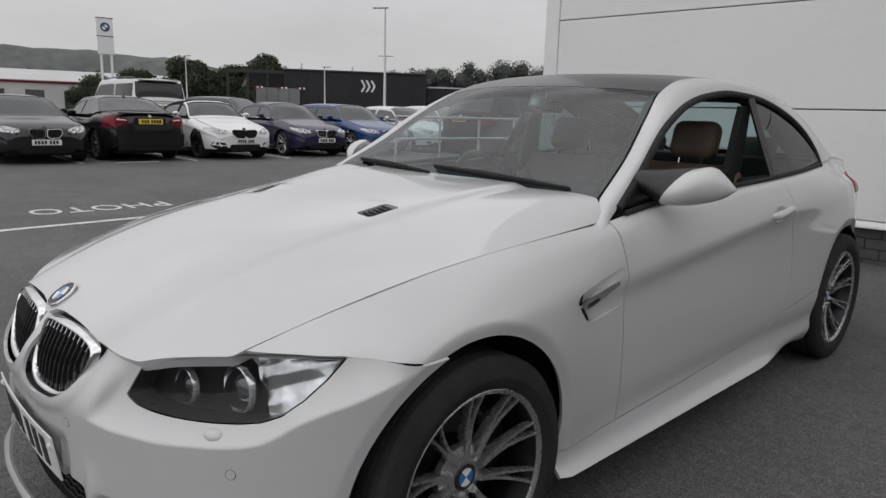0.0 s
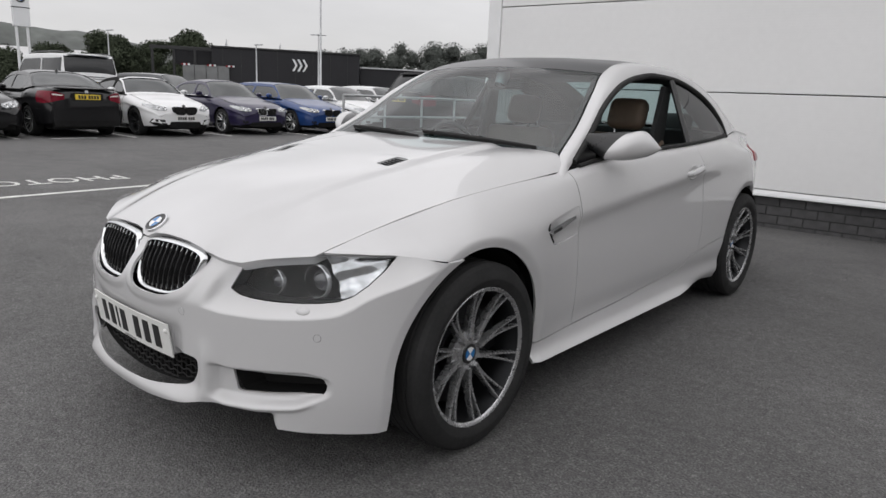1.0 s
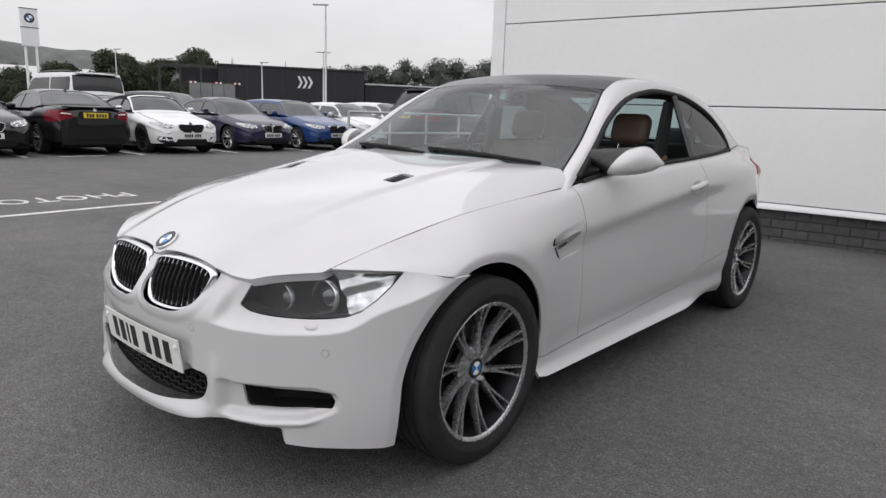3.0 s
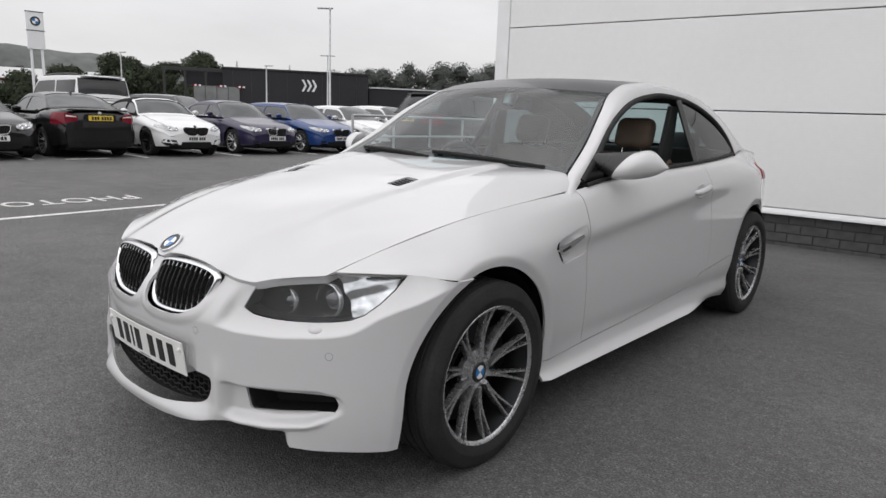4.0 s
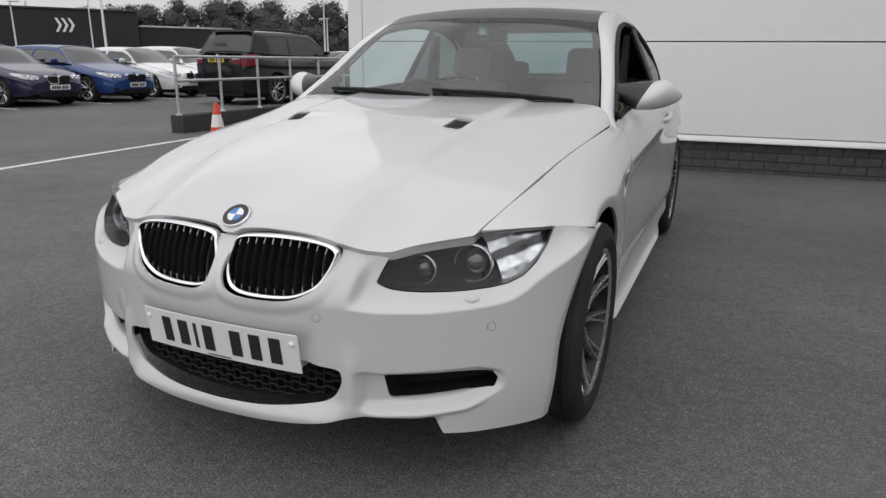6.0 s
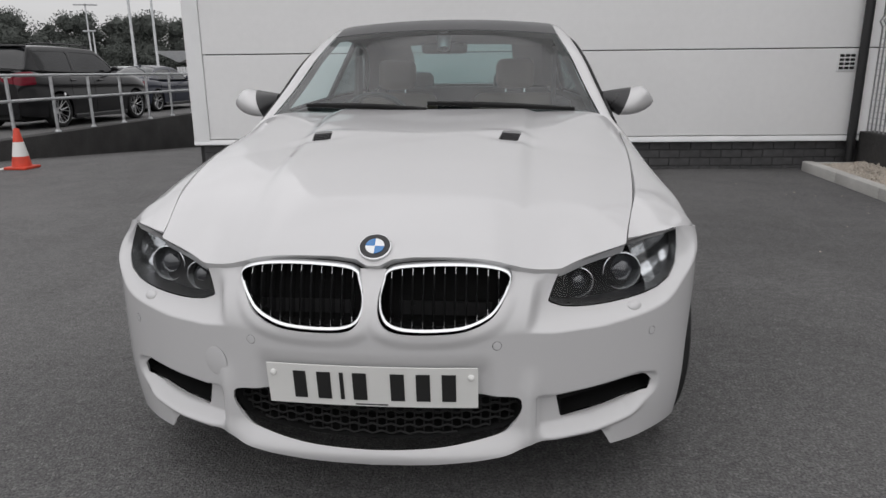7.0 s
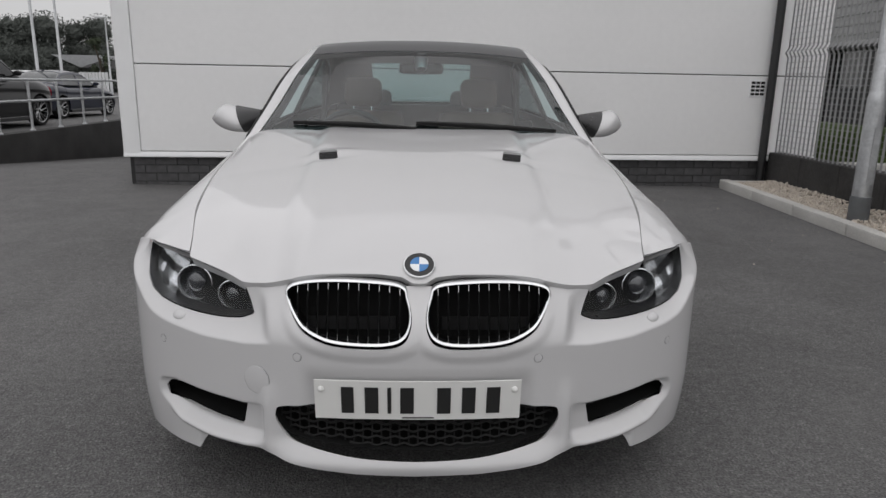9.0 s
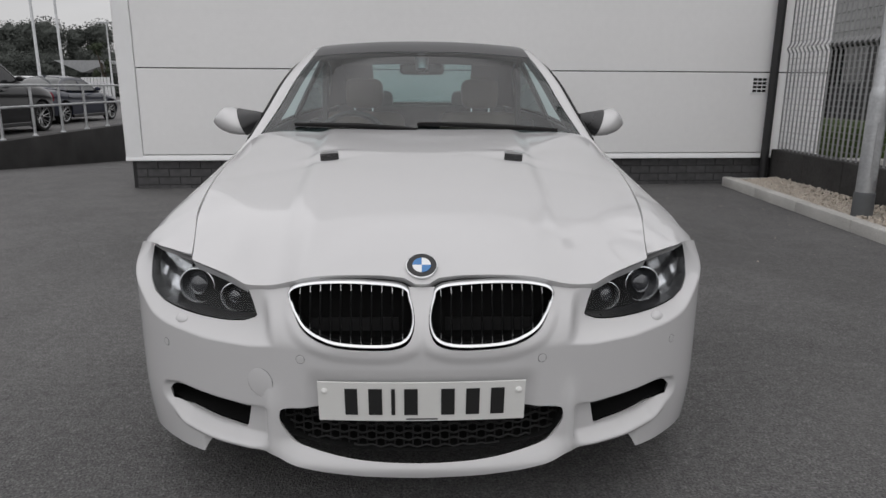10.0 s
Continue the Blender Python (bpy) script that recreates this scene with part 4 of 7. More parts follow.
for sx in (1, -1):
    def put(s, name, mat, parent, label="", r=.012):
        s = s if sx > 0 else s.mirrored()
        return (s.rim(r) if r else s).link(name, mat, parent, label)
    wing = put(fender, "front_wing", PAINT, car)
    d_ob = put(door, "door", PAINT, car)
    put(quarter, "rear_quarter", PAINT, car)
    put(skirt, "side_skirt", PAINT, car)
    put(tail.moved(.004), "tail_light", REDLENS, car, "red tail light", .008)
    put(vent_floor, "side_vent", PAINT, wing, "sculpted side vent with chrome bar", 0)
    # broad bright blade with a dark plaque, and the dark mouth ahead of it
    def gill(name, outline, out, deep, mat, label=""):
        bm = bmesh.new()
        f_, k_ = ([bm.verts.new((sx * (.872 - .085 * (y - .38) + d), y, z)) for y, z in outline] for d in (out, out - deep))
        n_ = len(outline)
        bm.faces.new(f_)
        bm.faces.new(k_[::-1])
        for i in range(n_):
            bm.faces.new((f_[i], k_[i], k_[(i + 1) % n_], f_[(i + 1) % n_]))
        part(name, bm, mat, wing, label, smooth=False)
    gill("vent_mouth", [(.363, .727), (.378, .741), (.405, .742), (.40, .722), (.412, .700), (.444, .664), (.430, .655), (.392, .690)], -.008, .02, MATTBLACK)
    gill("vent_bar", [(.384, .708), (.386, .719), (.43, .727), (.52, .741), (.612, .752), (.617, .741), (.53, .720), (.46, .703), (.42, .697)], .001, .010, CHROME, "chrome side vent bar")
    gill("vent_plaque", [(.418, .702), (.422, .713), (.478, .722), (.480, .710)], .0025, .004, PLASTIC)
    # handle: cup and grip
    bm = bmesh.new()
    add_tube(bm, [(sx * .842, 1.708, .846), (sx * .866, 1.732, .850), (sx * .872, 1.80, .861), (sx * .868, 1.868, .872), (sx * .846, 1.893, .876)], [.010, .014, .015, .014, .010], 10, flat=1.15)
    part("handle", bm, PAINT, d_ob)
    bm = bmesh.new()
    m = Matrix.Translation((sx * .8535, 1.785, .855)) @ Matrix.Diagonal((.25, 1.5, .9, 1))
    add_lathe(bm, [(-.012, .044), (.0, .040), (-.004, .032), (-.03, .0)], 24, m=m @ Matrix.Diagonal((sx, 1, 1, 1)), axis="X")
    part("handle_cup", bm, PAINT, d_ob)

# ---- kidney grilles, badge, plate ----
SLATBLACK = material("gloss_black_slat", (.022, .022, .023), .16, coat=1.0, vary=.1, vary_scale=20)
MESHBLACK = material("intake_mesh_black", (.014, .014, .014), .6, spec=.25, vary=.15, vary_scale=30)
for sx in (1, -1):
    gr = None
    out = [(p, q) for p, q in KIDNEY]

    def lean(p, q, push=0.0):
        """The grille face leans back a little and follows the nose."""
        return (sx * p, -.772 + (q - .52) * .34 + .10 * max(0, p - .12) ** 1.3 * 1.6 - push, q)
    bm = bmesh.new()
    cen = np.mean(KIDNEY, 0)
    rings = []
    prof = [(.0, -.014), (.0008, .001), (.003, .0055), (.0065, .0055), (.0095, .0), (.010, -.014)]
    k = len(KIDNEY)
    for i in range(k):
        t = KIDNEY[(i + 1) % k] - KIDNEY[i - 1]
        t /= np.linalg.norm(t)
        n2 = np.array((t[1], -t[0]))
        if np.dot(n2, cen - KIDNEY[i]) < 0:
            n2 = -n2
        rings.append([bm.verts.new(lean(*(KIDNEY[i] + n2 * (a - .001)), push)) for a, push in prof])
    for i in range(k):
        for j in range(len(prof) - 1):
            bm.faces.new((rings[i][j], rings[i][j + 1], rings[(i + 1) % k][j + 1], rings[(i + 1) % k][j]))
    gr = part("kidney_grille", bm, CHROME, car, "chrome-framed kidney grille with black upright slats", sharp=60)
    bm = bmesh.new()
    back = [bm.verts.new(lean(p, q, -.075)) for p, q in KIDNEY]
    frontv = [bm.verts.new(lean(p, q, -.008)) for p, q in KIDNEY]
    bm.faces.new(back)
    for i in range(k):
        bm.faces.new((back[i], back[(i + 1) % k], frontv[(i + 1) % k], frontv[i]))
    part("grille_box", bm, MATTBLACK, gr, smooth=False)
    for i in range(11):
        x = .048 + i * .0258
        col = [q for (p, q), (p2, q2) in zip(KIDNEY, np.roll(KIDNEY, -1, 0)) for q in ([q + (q2 - q) * (x - p) / (p2 - p)] if (p - x) * (p2 - x) <= 0 and p != p2 else [])]
        if len(col) < 2:
            continue
        z0, z1 = min(col) + .012, max(col) - .012
        bm = bmesh.new()
        rows = []
        for q in np.linspace(z0, z1, 8):
            bow = .010 * math.sin(math.pi * (q - z0) / (z1 - z0))
            rows.append([bm.verts.new(lean(x + e, q, -.004 + bow - d)) for e, d in ((-.0028, .0), (-.0022, .004), (0, .0045 - .006), (.0022, .004), (.0028, .0), (.0022, .035), (-.0022, .035))])
        for a, c in zip(rows, rows[1:]):
            for j in range(7):
                bm.faces.new((a[j], a[(j + 1) % 7], c[(j + 1) % 7], c[j]))
        slat = part("slat", bm, SLATBLACK, gr)
        # chrome slivers added at foot and head stand for glints on the slat
        for za, zb in ((z0 - .002, z0 + .012), (z1 - .012, z1 + .002)):
            bm = bmesh.new()
            add_tube(bm, [lean(x, q, -.001 + .010 * math.sin(math.pi * min(1, max(0, (q - z0) / (z1 - z0))))) for q in np.linspace(za, zb, 4)], .0009, 6)
            part("slat_tip", bm, CHROME, slat)
    bm = bmesh.new()
    add_box(bm, (min(sx * .06, sx * .29), -.69, .565), (max(sx * .06, sx * .29), -.685, .60))
    part("radiator_bar", bm, DARKTRIM, gr)

badge_n = Vector((0, -.58, .80)).normalized()
bt = Matrix.Translation((0, -.672, .7325)) @ badge_n.to_track_quat("Z", "Y").to_matrix().to_4x4()


def roundel(parent, m, r, name="badge", turn=0):
    """A plain round badge: dark ring with a pale rim and blue and white quarters."""
    bm = bmesh.new()
    add_lathe(bm, [(-.002, r), (.003, r), (.0045, r * .96), (.0045, r * .93)], 40, m=m, axis="Z")
    bg = part(name, bm, CHROME, parent, "round badge with blue and white quarters")
    bm = bmesh.new()
    add_lathe(bm, [(.0, r * .925), (.0042, r * .925), (.0050, r * .6), (.0045, r * .58)], 40, m=m, axis="Z")
    part("badge_ring", bm, PLASTIC, bg)
    for k in range(4):
        bm = bmesh.new()
        a0 = k * math.pi / 2 + turn
        pts = [(0, 0)] + [(r * .575 * math.cos(a0 + t), r * .575 * math.sin(a0 + t)) for t in np.linspace(0, math.pi / 2, 9)]
        add_prism(bm, pts, "Z", .002, .0056, m)
        part("badge_quarter", bm, BLUE if k % 2 else BADGEWHITE, bg, smooth=False)
    return bg


roundel(car, bt, .041)
# number plate, slightly bowed, with plain bars for its characters
bm = bmesh.new()
prow = []


def plate_pt(x, z, out):
    return (x, -.781 + .16 * x * x - (z - .405) * .14 - out, z)


for x in np.linspace(-.26, .26, 15):
    prow.append([bm.verts.new(plate_pt(x, z, o)) for z, o in ((.3545, 0), (.355, .004), (.466, .004), (.4665, 0))])
for a, c in zip(prow, prow[1:]):
    for j in range(3):
        bm.faces.new((a[j], a[j + 1], c[j + 1], c[j]))
    bm.faces.new((a[3], a[0], c[0], c[3]))
bm.faces.new(prow[0])
bm.faces.new(prow[-1][::-1])
plate = part("number_plate", bm, PLATE, car, "white number plate with dark character bars", sharp=50)
x = -.2
for k, w in enumerate((.046, .05, .014, .05, None, .05, .05, .05)):
    if w is None:
        x += .030
        continue
    bm = bmesh.new()
    rows = [[bm.verts.new(plate_pt(xx, z, o)) for z, o in ((.3735, .003), (.3735, .0062), (.4485, .0062), (.4485, .003))] for xx in np.linspace(x + w * .16, x + w * .84, 3)]
    for a, c in zip(rows, rows[1:]):
        for j in range(4):
            bm.faces.new((a[j], a[(j + 1) % 4], c[(j + 1) % 4], c[j]))
    bm.faces.new(rows[0])
    bm.faces.new(rows[-1][::-1])
    part("character_bar", bm, INK, plate, smooth=False)
    x += w + .0125
bm = bmesh.new()
vs = [bm.verts.new(plate_pt(xx, z, .0046)) for xx, z in ((-.04, .3585), (.04, .3585), (.04, .3625), (-.04, .3625))]
bm.faces.new(vs)
part("maker_bar", bm, INK, plate, smooth=False)
for sx in (1, -1):
    bm = bmesh.new()
    add_lathe(bm, [(-.003, .008), (.004, .008), (.007, .004), (.0075, .0)], 14, m=Matrix.Translation(plate_pt(sx * .243, .441, .004)) @ pose(0, 0, 0, 90, 0, 0), axis="Z")
    part("plate_screw", bm, PLATE, plate)
# plate backing down to the intake
bm = bmesh.new()
add_box(bm, (-.245, -.757, .357), (.245, -.70, .457), .004)
part("plate_holder", bm, PAINT, car)
# intake: dark box with honeycomb bars
bm = bmesh.new()
ik = [(p, q) for p, q in INTAKE]
fr_, bk_ = [bm.verts.new((p * 1.02, -.744 + .24 * p * p, .32 + (q - .32) * 1.05)) for p, q in ik], [bm.verts.new((p * .95, -.62, q)) for p, q in ik]
for i in range(len(ik)):
    bm.faces.new((fr_[i], fr_[(i + 1) % len(ik)], bk_[(i + 1) % len(ik)], bk_[i]))
bm.faces.new(bk_)
intake = part("lower_intake", bm, MATTBLACK, car, "black honeycomb lower air intake", smooth=False)
bm = bmesh.new()
ikp = np.array(ik)
for r in range(7):
    z = .258 + r * .020
    pts = []
    for xx in np.arange(-.372, .3721, .012):
        zz = z + .0045 * math.sin(xx / .012 * math.pi / 2 + (r % 2) * math.pi)
        if inside(ikp, np.array(xx), np.array(zz)) > -.002:
            pts.append((xx, -.730 + .24 * xx * xx, zz))
    if len(pts) > 3:
        add_tube(bm, pts, .0034, 5)
for k in range(31):
    xx = -.36 + k * .024
    zz = [z for z in np.linspace(.25, .39, 30) if inside(ikp, np.array(xx), np.array(z)) > 0]
    if len(zz) > 2:
        add_tube(bm, [(xx, -.728 + .24 * xx * xx, min(zz)), (xx, -.728 + .24 * xx * xx, max(zz))], .0026, 5)
part("intake_mesh", bm, MESHBLACK, intake)
for sx in (1, -1):
    bm = bmesh.new()
    fr_, bk_ = [], []
    for p, q in FOG:
        yv = float(nose.v[np.argsort(np.hypot(nose.v[:, 0] - p, nose.v[:, 2] - q))[:5], 1].mean())
        fr_.append(bm.verts.new((sx * (.58 + (p - .58) * 1.03), yv + (.012 if q > .325 else .022), .333 + (q - .333) * 1.06)))
        bk_.append(bm.verts.new((sx * p, yv + .10, q)))
    for i in range(len(FOG)):
        bm.faces.new((fr_[i], fr_[(i + 1) % len(FOG)], bk_[(i + 1) % len(FOG)], bk_[i]))
    bm.faces.new(bk_)
    fog = part("side_intake", bm, MATTBLACK, car, "black side air intake", smooth=False)

# ---- small bumper fittings ----


def on_nose(x, z):
    i = int(np.argmin(np.hypot(nose.v[:, 0] - abs(x), nose.v[:, 2] - z)))
    n = nose.normals()[i] if False else NOSE_N[i]
    p = nose.v[i]
    s = 1 if x >= 0 else -1
    return Vector((s * p[0], p[1], p[2])), Vector((s * n[0], n[1], n[2]))


NOSE_N = nose.normals()
if NOSE_N[0][1] > 0:
    NOSE_N = -NOSE_N
for x, z in ((.307, .516), (-.307, .516), (.707, .490), (-.707, .490)):
    p, n = on_nose(x, z)
    m = Matrix.Translation(p) @ n.to_track_quat("Z", "Y").to_matrix().to_4x4()
    bm = bmesh.new()
    add_lathe(bm, [(.0002, .0118), (.0006, .0113), (.0002, .0108)], 24, m=m, axis="Z")
    s_ob = part("parking_sensor", bm, PLASTIC, bumper)
    bm = bmesh.new()
    add_lathe(bm, [(.0, .0107), (.0008, .0105), (.0010, .009), (.0011, .0)], 24, m=m, axis="Z")
    part("sensor_face", bm, PAINT, bumper)
p, n = on_nose(-.412, .440)
m = Matrix.Translation(p) @ n.to_track_quat("Z", "Y").to_matrix().to_4x4()
bm = bmesh.new()
add_lathe(bm, [(-.001, .0375), (.0015, .0370), (.0019, .0355), (.0021, .0)], 36, m=m, axis="Z")
part("tow_eye_cover", bm, PAINT, bumper)
bm = bmesh.new()
add_lathe(bm, [(.0002, .0386), (.0007, .0382), (.0002, .0376)], 36, m=m, axis="Z")
part("cover_gap", bm, PLASTIC, bumper)
for sx in (1, -1):
    p, n = on_nose(sx * .654, .561)
    bm = bmesh.new()
    m = Matrix.Translation(p) @ n.to_track_quat("Z", "Y").to_matrix().to_4x4() @ Matrix.Diagonal((1.5, .95, 1, 1))
    add_lathe(bm, [(-.004, .0145), (.002, .014), (.005, .011), (.0065, .005), (.0068, .0)], 24, m=m, axis="Z")
    part("washer_cap", bm, PAINT, bumper)

# ---- headlights ----
LAMPRING = material("lamp_ring", (.80, .81, .82), .12, metal=.8, coat=1.0, vary=.05, vary_scale=30)
BEZEL = material("lamp_bezel_black", (.004, .004, .0045), .4, spec=.15, vary=.1, vary_scale=20)
REFLECTOR = material("lamp_reflector", (.58, .59, .60), .22, metal=1.0, vary=.30, vary_scale=30)
PROJECTOR = material("projector_glass", (.035, .037, .042), .03, coat=1.0, spec=.9, vary=.1, vary_scale=20)
for sx in (1, -1):
    s = lens_l if sx > 0 else lens_l.mirrored()
    hl = s.link("headlight", CLEARLENS, car, "clear headlight with twin round projectors on a dark bezel")
    hl.visible_shadow = False
    # dark bezel set back under the lens
    zmid = .64
    lamp_way = np.array((.30, -.95, .04))

    def sunk(d):
        return Skin(lens_l.v - lamp_way * d, lens_l.f)
    sh = sunk(.060)
    split = .668 - (sh.v[:, 2] - .64) * .5
    inner, outer = sh.cut(split - sh.v[:, 0]), sunk(.030)
    outer = outer.cut(outer.v[:, 0] - .676 + (outer.v[:, 2] - .64) * .5)
    rip = outer.v.copy()
    fold = lambda q: np.abs(q - np.floor(q) - .5) * 2
    rip[:, 1] += .011 * fold(outer.v[:, 0] * 13 + outer.v[:, 2] * 5) + .008 * fold(outer.v[:, 2] * 17 - outer.v[:, 0] * 7)
    rip[:, 0] -= .005 * fold(outer.v[:, 2] * 11 + outer.v[:, 0] * 4)
    outer = Skin(rip, outer.f)
    for q, nm, mt in ((inner, "bezel", BEZEL), (outer, "reflector", REFLECTOR)):
        (q if sx > 0 else q.mirrored()).link(nm, mt, hl)
    rimskin = lens_l.rim(.085, lamp_way)
    wallonly = Skin(rimskin.v, rimskin.f[len(lens_l.f):])
    (wallonly if sx > 0 else wallonly.mirrored()).link("housing", PLASTIC, hl)
    for (cx, cz, r) in ((.510, .634, .040), (.628, .648, .051)):
        i = int(np.argmin(np.hypot(nose.v[:, 0] - cx, nose.v[:, 2] - cz)))
        c = nose.v[i]
        axis = Vector((sx * .10, -1, .05)).normalized()
        m = Matrix.Translation((sx * c[0], c[1] + (.066 if r < .045 else .056), c[2] - .016)) @ axis.to_track_quat("Z", "Y").to_matrix().to_4x4()
        bm = bmesh.new()
        add_lathe(bm, [(.004, r * 1.03), (.012, r * 1.03), (.017, r * 1.0), (.018, r * .95), (.010, r * .91)], 40, m=m, axis="Z")
        part("lamp_ring", bm, LAMPRING, hl, "pale light ring")
        bm = bmesh.new()
        add_lathe(bm, [(.011, r * .92), (-.004, r * .84), (-.014, r * .72)], 40, m=m, axis="Z")
        part("lamp_bowl", bm, REFLECTOR, hl)
        bm = bmesh.new()
        add_lathe(bm, [(-.014, r * .72), (-.002, r * .66), (.008, r * .52), (.014, r * .30), (.016, 0)], 36, m=m, axis="Z")
        part("lamp_lens", bm, PROJECTOR, hl)

# ---- cabin: windscreen, roof, pillars, side windows ----
STN = [
    ((.60, .971), (.708, .682, .972), (.766, .675, .932)),
    ((.78, 1.106), (.662, .888, 1.086), (.726, .875, 1.054)),
    ((.98, 1.240), (.608, 1.09, 1.224), (.676, 1.100, 1.198)),
    ((1.17, 1.350), (.556, 1.27, 1.327), (.638, 1.330, 1.288)),
    ((1.40, 1.408), (.540, 1.44, 1.378), (.618, 1.51, 1.322)),
    ((1.70, 1.422), (.533, 1.72, 1.400), (.606, 1.74, 1.342)),
    ((2.00, 1.411), (.534, 2.02, 1.393), (.604, 1.98, 1.334)),
    ((2.34, 1.366), (.545, 2.36, 1.350), (.614, 2.23, 1.294)),
    ((2.64, 1.278), (.562, 2.69, 1.262), (.644, 2.44, 1.216)),
    ((2.91, 1.152), (.585, 2.96, 1.138), (.680, 2.58, 1.110)),
    ((3.10, 1.060), (.612, 3.13, 1.042), (.704, 2.645, 1.020)),
]
c_y, c_z = spl([(i, s[0][0]) for i, s in enumerate(STN)]), spl([(i, s[0][1]) for i, s in enumerate(STN)])
e1 = [spl([(i, s[1][k]) for i, s in enumerate(STN)]) for k in range(3)]
e2 = [spl([(i, s[2][k]) for i, s in enumerate(STN)]) for k in range(3)]


def canopy(s0, s1, w0, w1, ns=40, nw=28):
    """Part of the glass and roof surface: stations s, and w from the middle (0) to the pillar (1)."""
    S, W = np.meshgrid(np.linspace(s0, s1, ns), np.linspace(w0, w1, nw), indexing="ij")
    x = e1[0](S) * W
    f = np.abs(W) ** 2.2
    return np.stack([x, c_y(S) + (e1[1](S) - c_y(S)) * f, c_z(S) + (e1[2](S) - c_z(S)) * f], -1)


def strip(s0, s1, ns=60, nw=9, lift=.018):
    """The pillar and rail between the roof edge and the side window."""
    S, W = np.meshgrid(np.linspace(s0, s1, ns), np.linspace(0, 1, nw), indexing="ij")
    a = np.stack([e1[k](S) for k in range(3)], -1)
    b = np.stack([e2[k](S) for k in range(3)], -1)
    # the foot of the front pillar runs on down to the wing
    k = np.clip(-S, 0, 1)[..., None]
    a = a + (np.array((.772, .560, .902)) - a) * k
    b = b + (np.array((.797, .580, .896)) - b) * k
    p = a + (b - a) * W[..., None]
    bow = np.sin(np.pi * W) * lift * np.clip(1 + .9 * S, .1, 1)
    p[..., 0] += bow * .55
    p[..., 2] += bow * .75
    return p


ws = Skin.grid(canopy(0.02, 2.93, -1 + .012, 1 - .012))
ws.facing((.4, 0, 1))
ws.link("windscreen", WINDSCREEN, car, "slightly green clear windscreen")
# dark printed border of the windscreen
bm = bmesh.new()
for sx in (1, -1):
    b_ = canopy(0.02, 2.93, .952, .988, 40, 4)
    s = Skin.grid(b_)
    s.facing((.4, 0, 1))
    s = s.moved(-.004)
    (s if sx > 0 else s.mirrored()).link("screen_border", MATTBLACK, car)
for s0, s1 in ((0.02, .12), (2.88, 2.93)):
    s = Skin.grid(canopy(s0, s1, -.985, .985, 4, 40))
    s.facing((.4, 0, 1))
    s.moved(-.004).link("screen_border", MATTBLACK, car)
bm.free()
roof = Skin.grid(canopy(2.95, 7.0, -.998, .998, 50, 44))
roof.facing((.4, 0, 1))
roof.rim(.005).link("roof", CARBON, car, "gloss black roof panel")
# raised strake lines on the roof
for sx in (1, -1):
    bm = bmesh.new()
    q = canopy(2.98, 6.9, .90, .94, 30, 2)
    add_tube(bm, [(sx * a[0][0], a[0][1], a[0][2] - .006) for a in q], .008, 6, flat=.6)
    part("roof_strake", bm, CARBON, car)
rw = Skin.grid(canopy(7.05, 10.0, -.97, .97, 24, 24))
rw.facing((.4, 0, 1))
rw.link("rear_window", WINDSCREEN, car, "clear rear window")
for sx in (1, -1):
    s = Skin.grid(strip(-1.0, 10.0, 120, 11))
    s.facing((.4, 0, 1))
    s = s if sx > 0 else s.mirrored()
    s.rim(.018).link("pillar_rail", PAINT, car)
    # black seal round the side window
    top = [(sx * (float(e2[0](t)) + .002), float(e2[1](t)), float(e2[2](t)) - .006) for t in np.linspace(.15, 10, 70)]
    bm = bmesh.new()
    add_tube(bm, top, .014, 8)
    part("window_seal", bm, RUBBER, car)
    bel = [(sx * (float(fx[0](y)) + .001), y, float(fz[0](y)) + .006) for y in np.linspace(.72, 2.64, 40)]
    bm = bmesh.new()
    add_tube(bm, bel, .010, 8)
    part("belt_seal", bm, RUBBER, car)

    # side glass between belt and rail, rear quarter window only; the door window is open
    e2y = np.array([float(e2[1](t)) for t in np.linspace(0, 10, 200)])
    e2x = np.array([float(e2[0](t)) for t in np.linspace(0, 10, 200)])
    e2z = np.array([float(e2[2](t)) for t in np.linspace(0, 10, 200)])

    def window(y0b, y0t, y1, n=30, k=10):
        rows = []
        for u in np.linspace(0, 1, n):
            row = []
            for v in np.linspace(0, 1, k):
                y = (y0b + (y0t - y0b) * v) * (1 - u) + y1 * u
                xb, zb = float(fx[0](y)) - .006, float(fz[0](y)) + .004
                xt, zt = float(np.interp(y, e2y, e2x)) - .006, float(np.interp(y, e2y, e2z))
                row.append((xb + (xt - xb) * v + .012 * math.sin(math.pi * v), y, zb + (max(zt, zb) - zb) * v))
            rows.append(row)
        return Skin.grid(np.array(rows))
    s = window(1.90, 1.97, 2.635)
    s.facing((.4, 0, 1))
    (s if sx > 0 else s.mirrored()).link("quarter_window", SIDEGLASS, car, "dark tinted rear quarter window")
    # black centre post between the windows
    bm = bmesh.new()
    add_tube(bm, [(sx * (float(fx[0](1.875)) - .004), 1.875, .985), (sx * .70, 1.905, 1.14), (sx * .612, 1.945, 1.318)], .026, 8, flat=.6, up=(1, 0, 0))
    part("centre_post", bm, PLASTIC, car)
    # triangle behind the mirror
    bm = bmesh.new()
    add_prism(bm, [(.70, .938), (.905, .952), (.90, 1.055), (.86, 1.03)], "X", sx * .742, sx * .752)
    part("mirror_triangle", bm, PLASTIC, car)

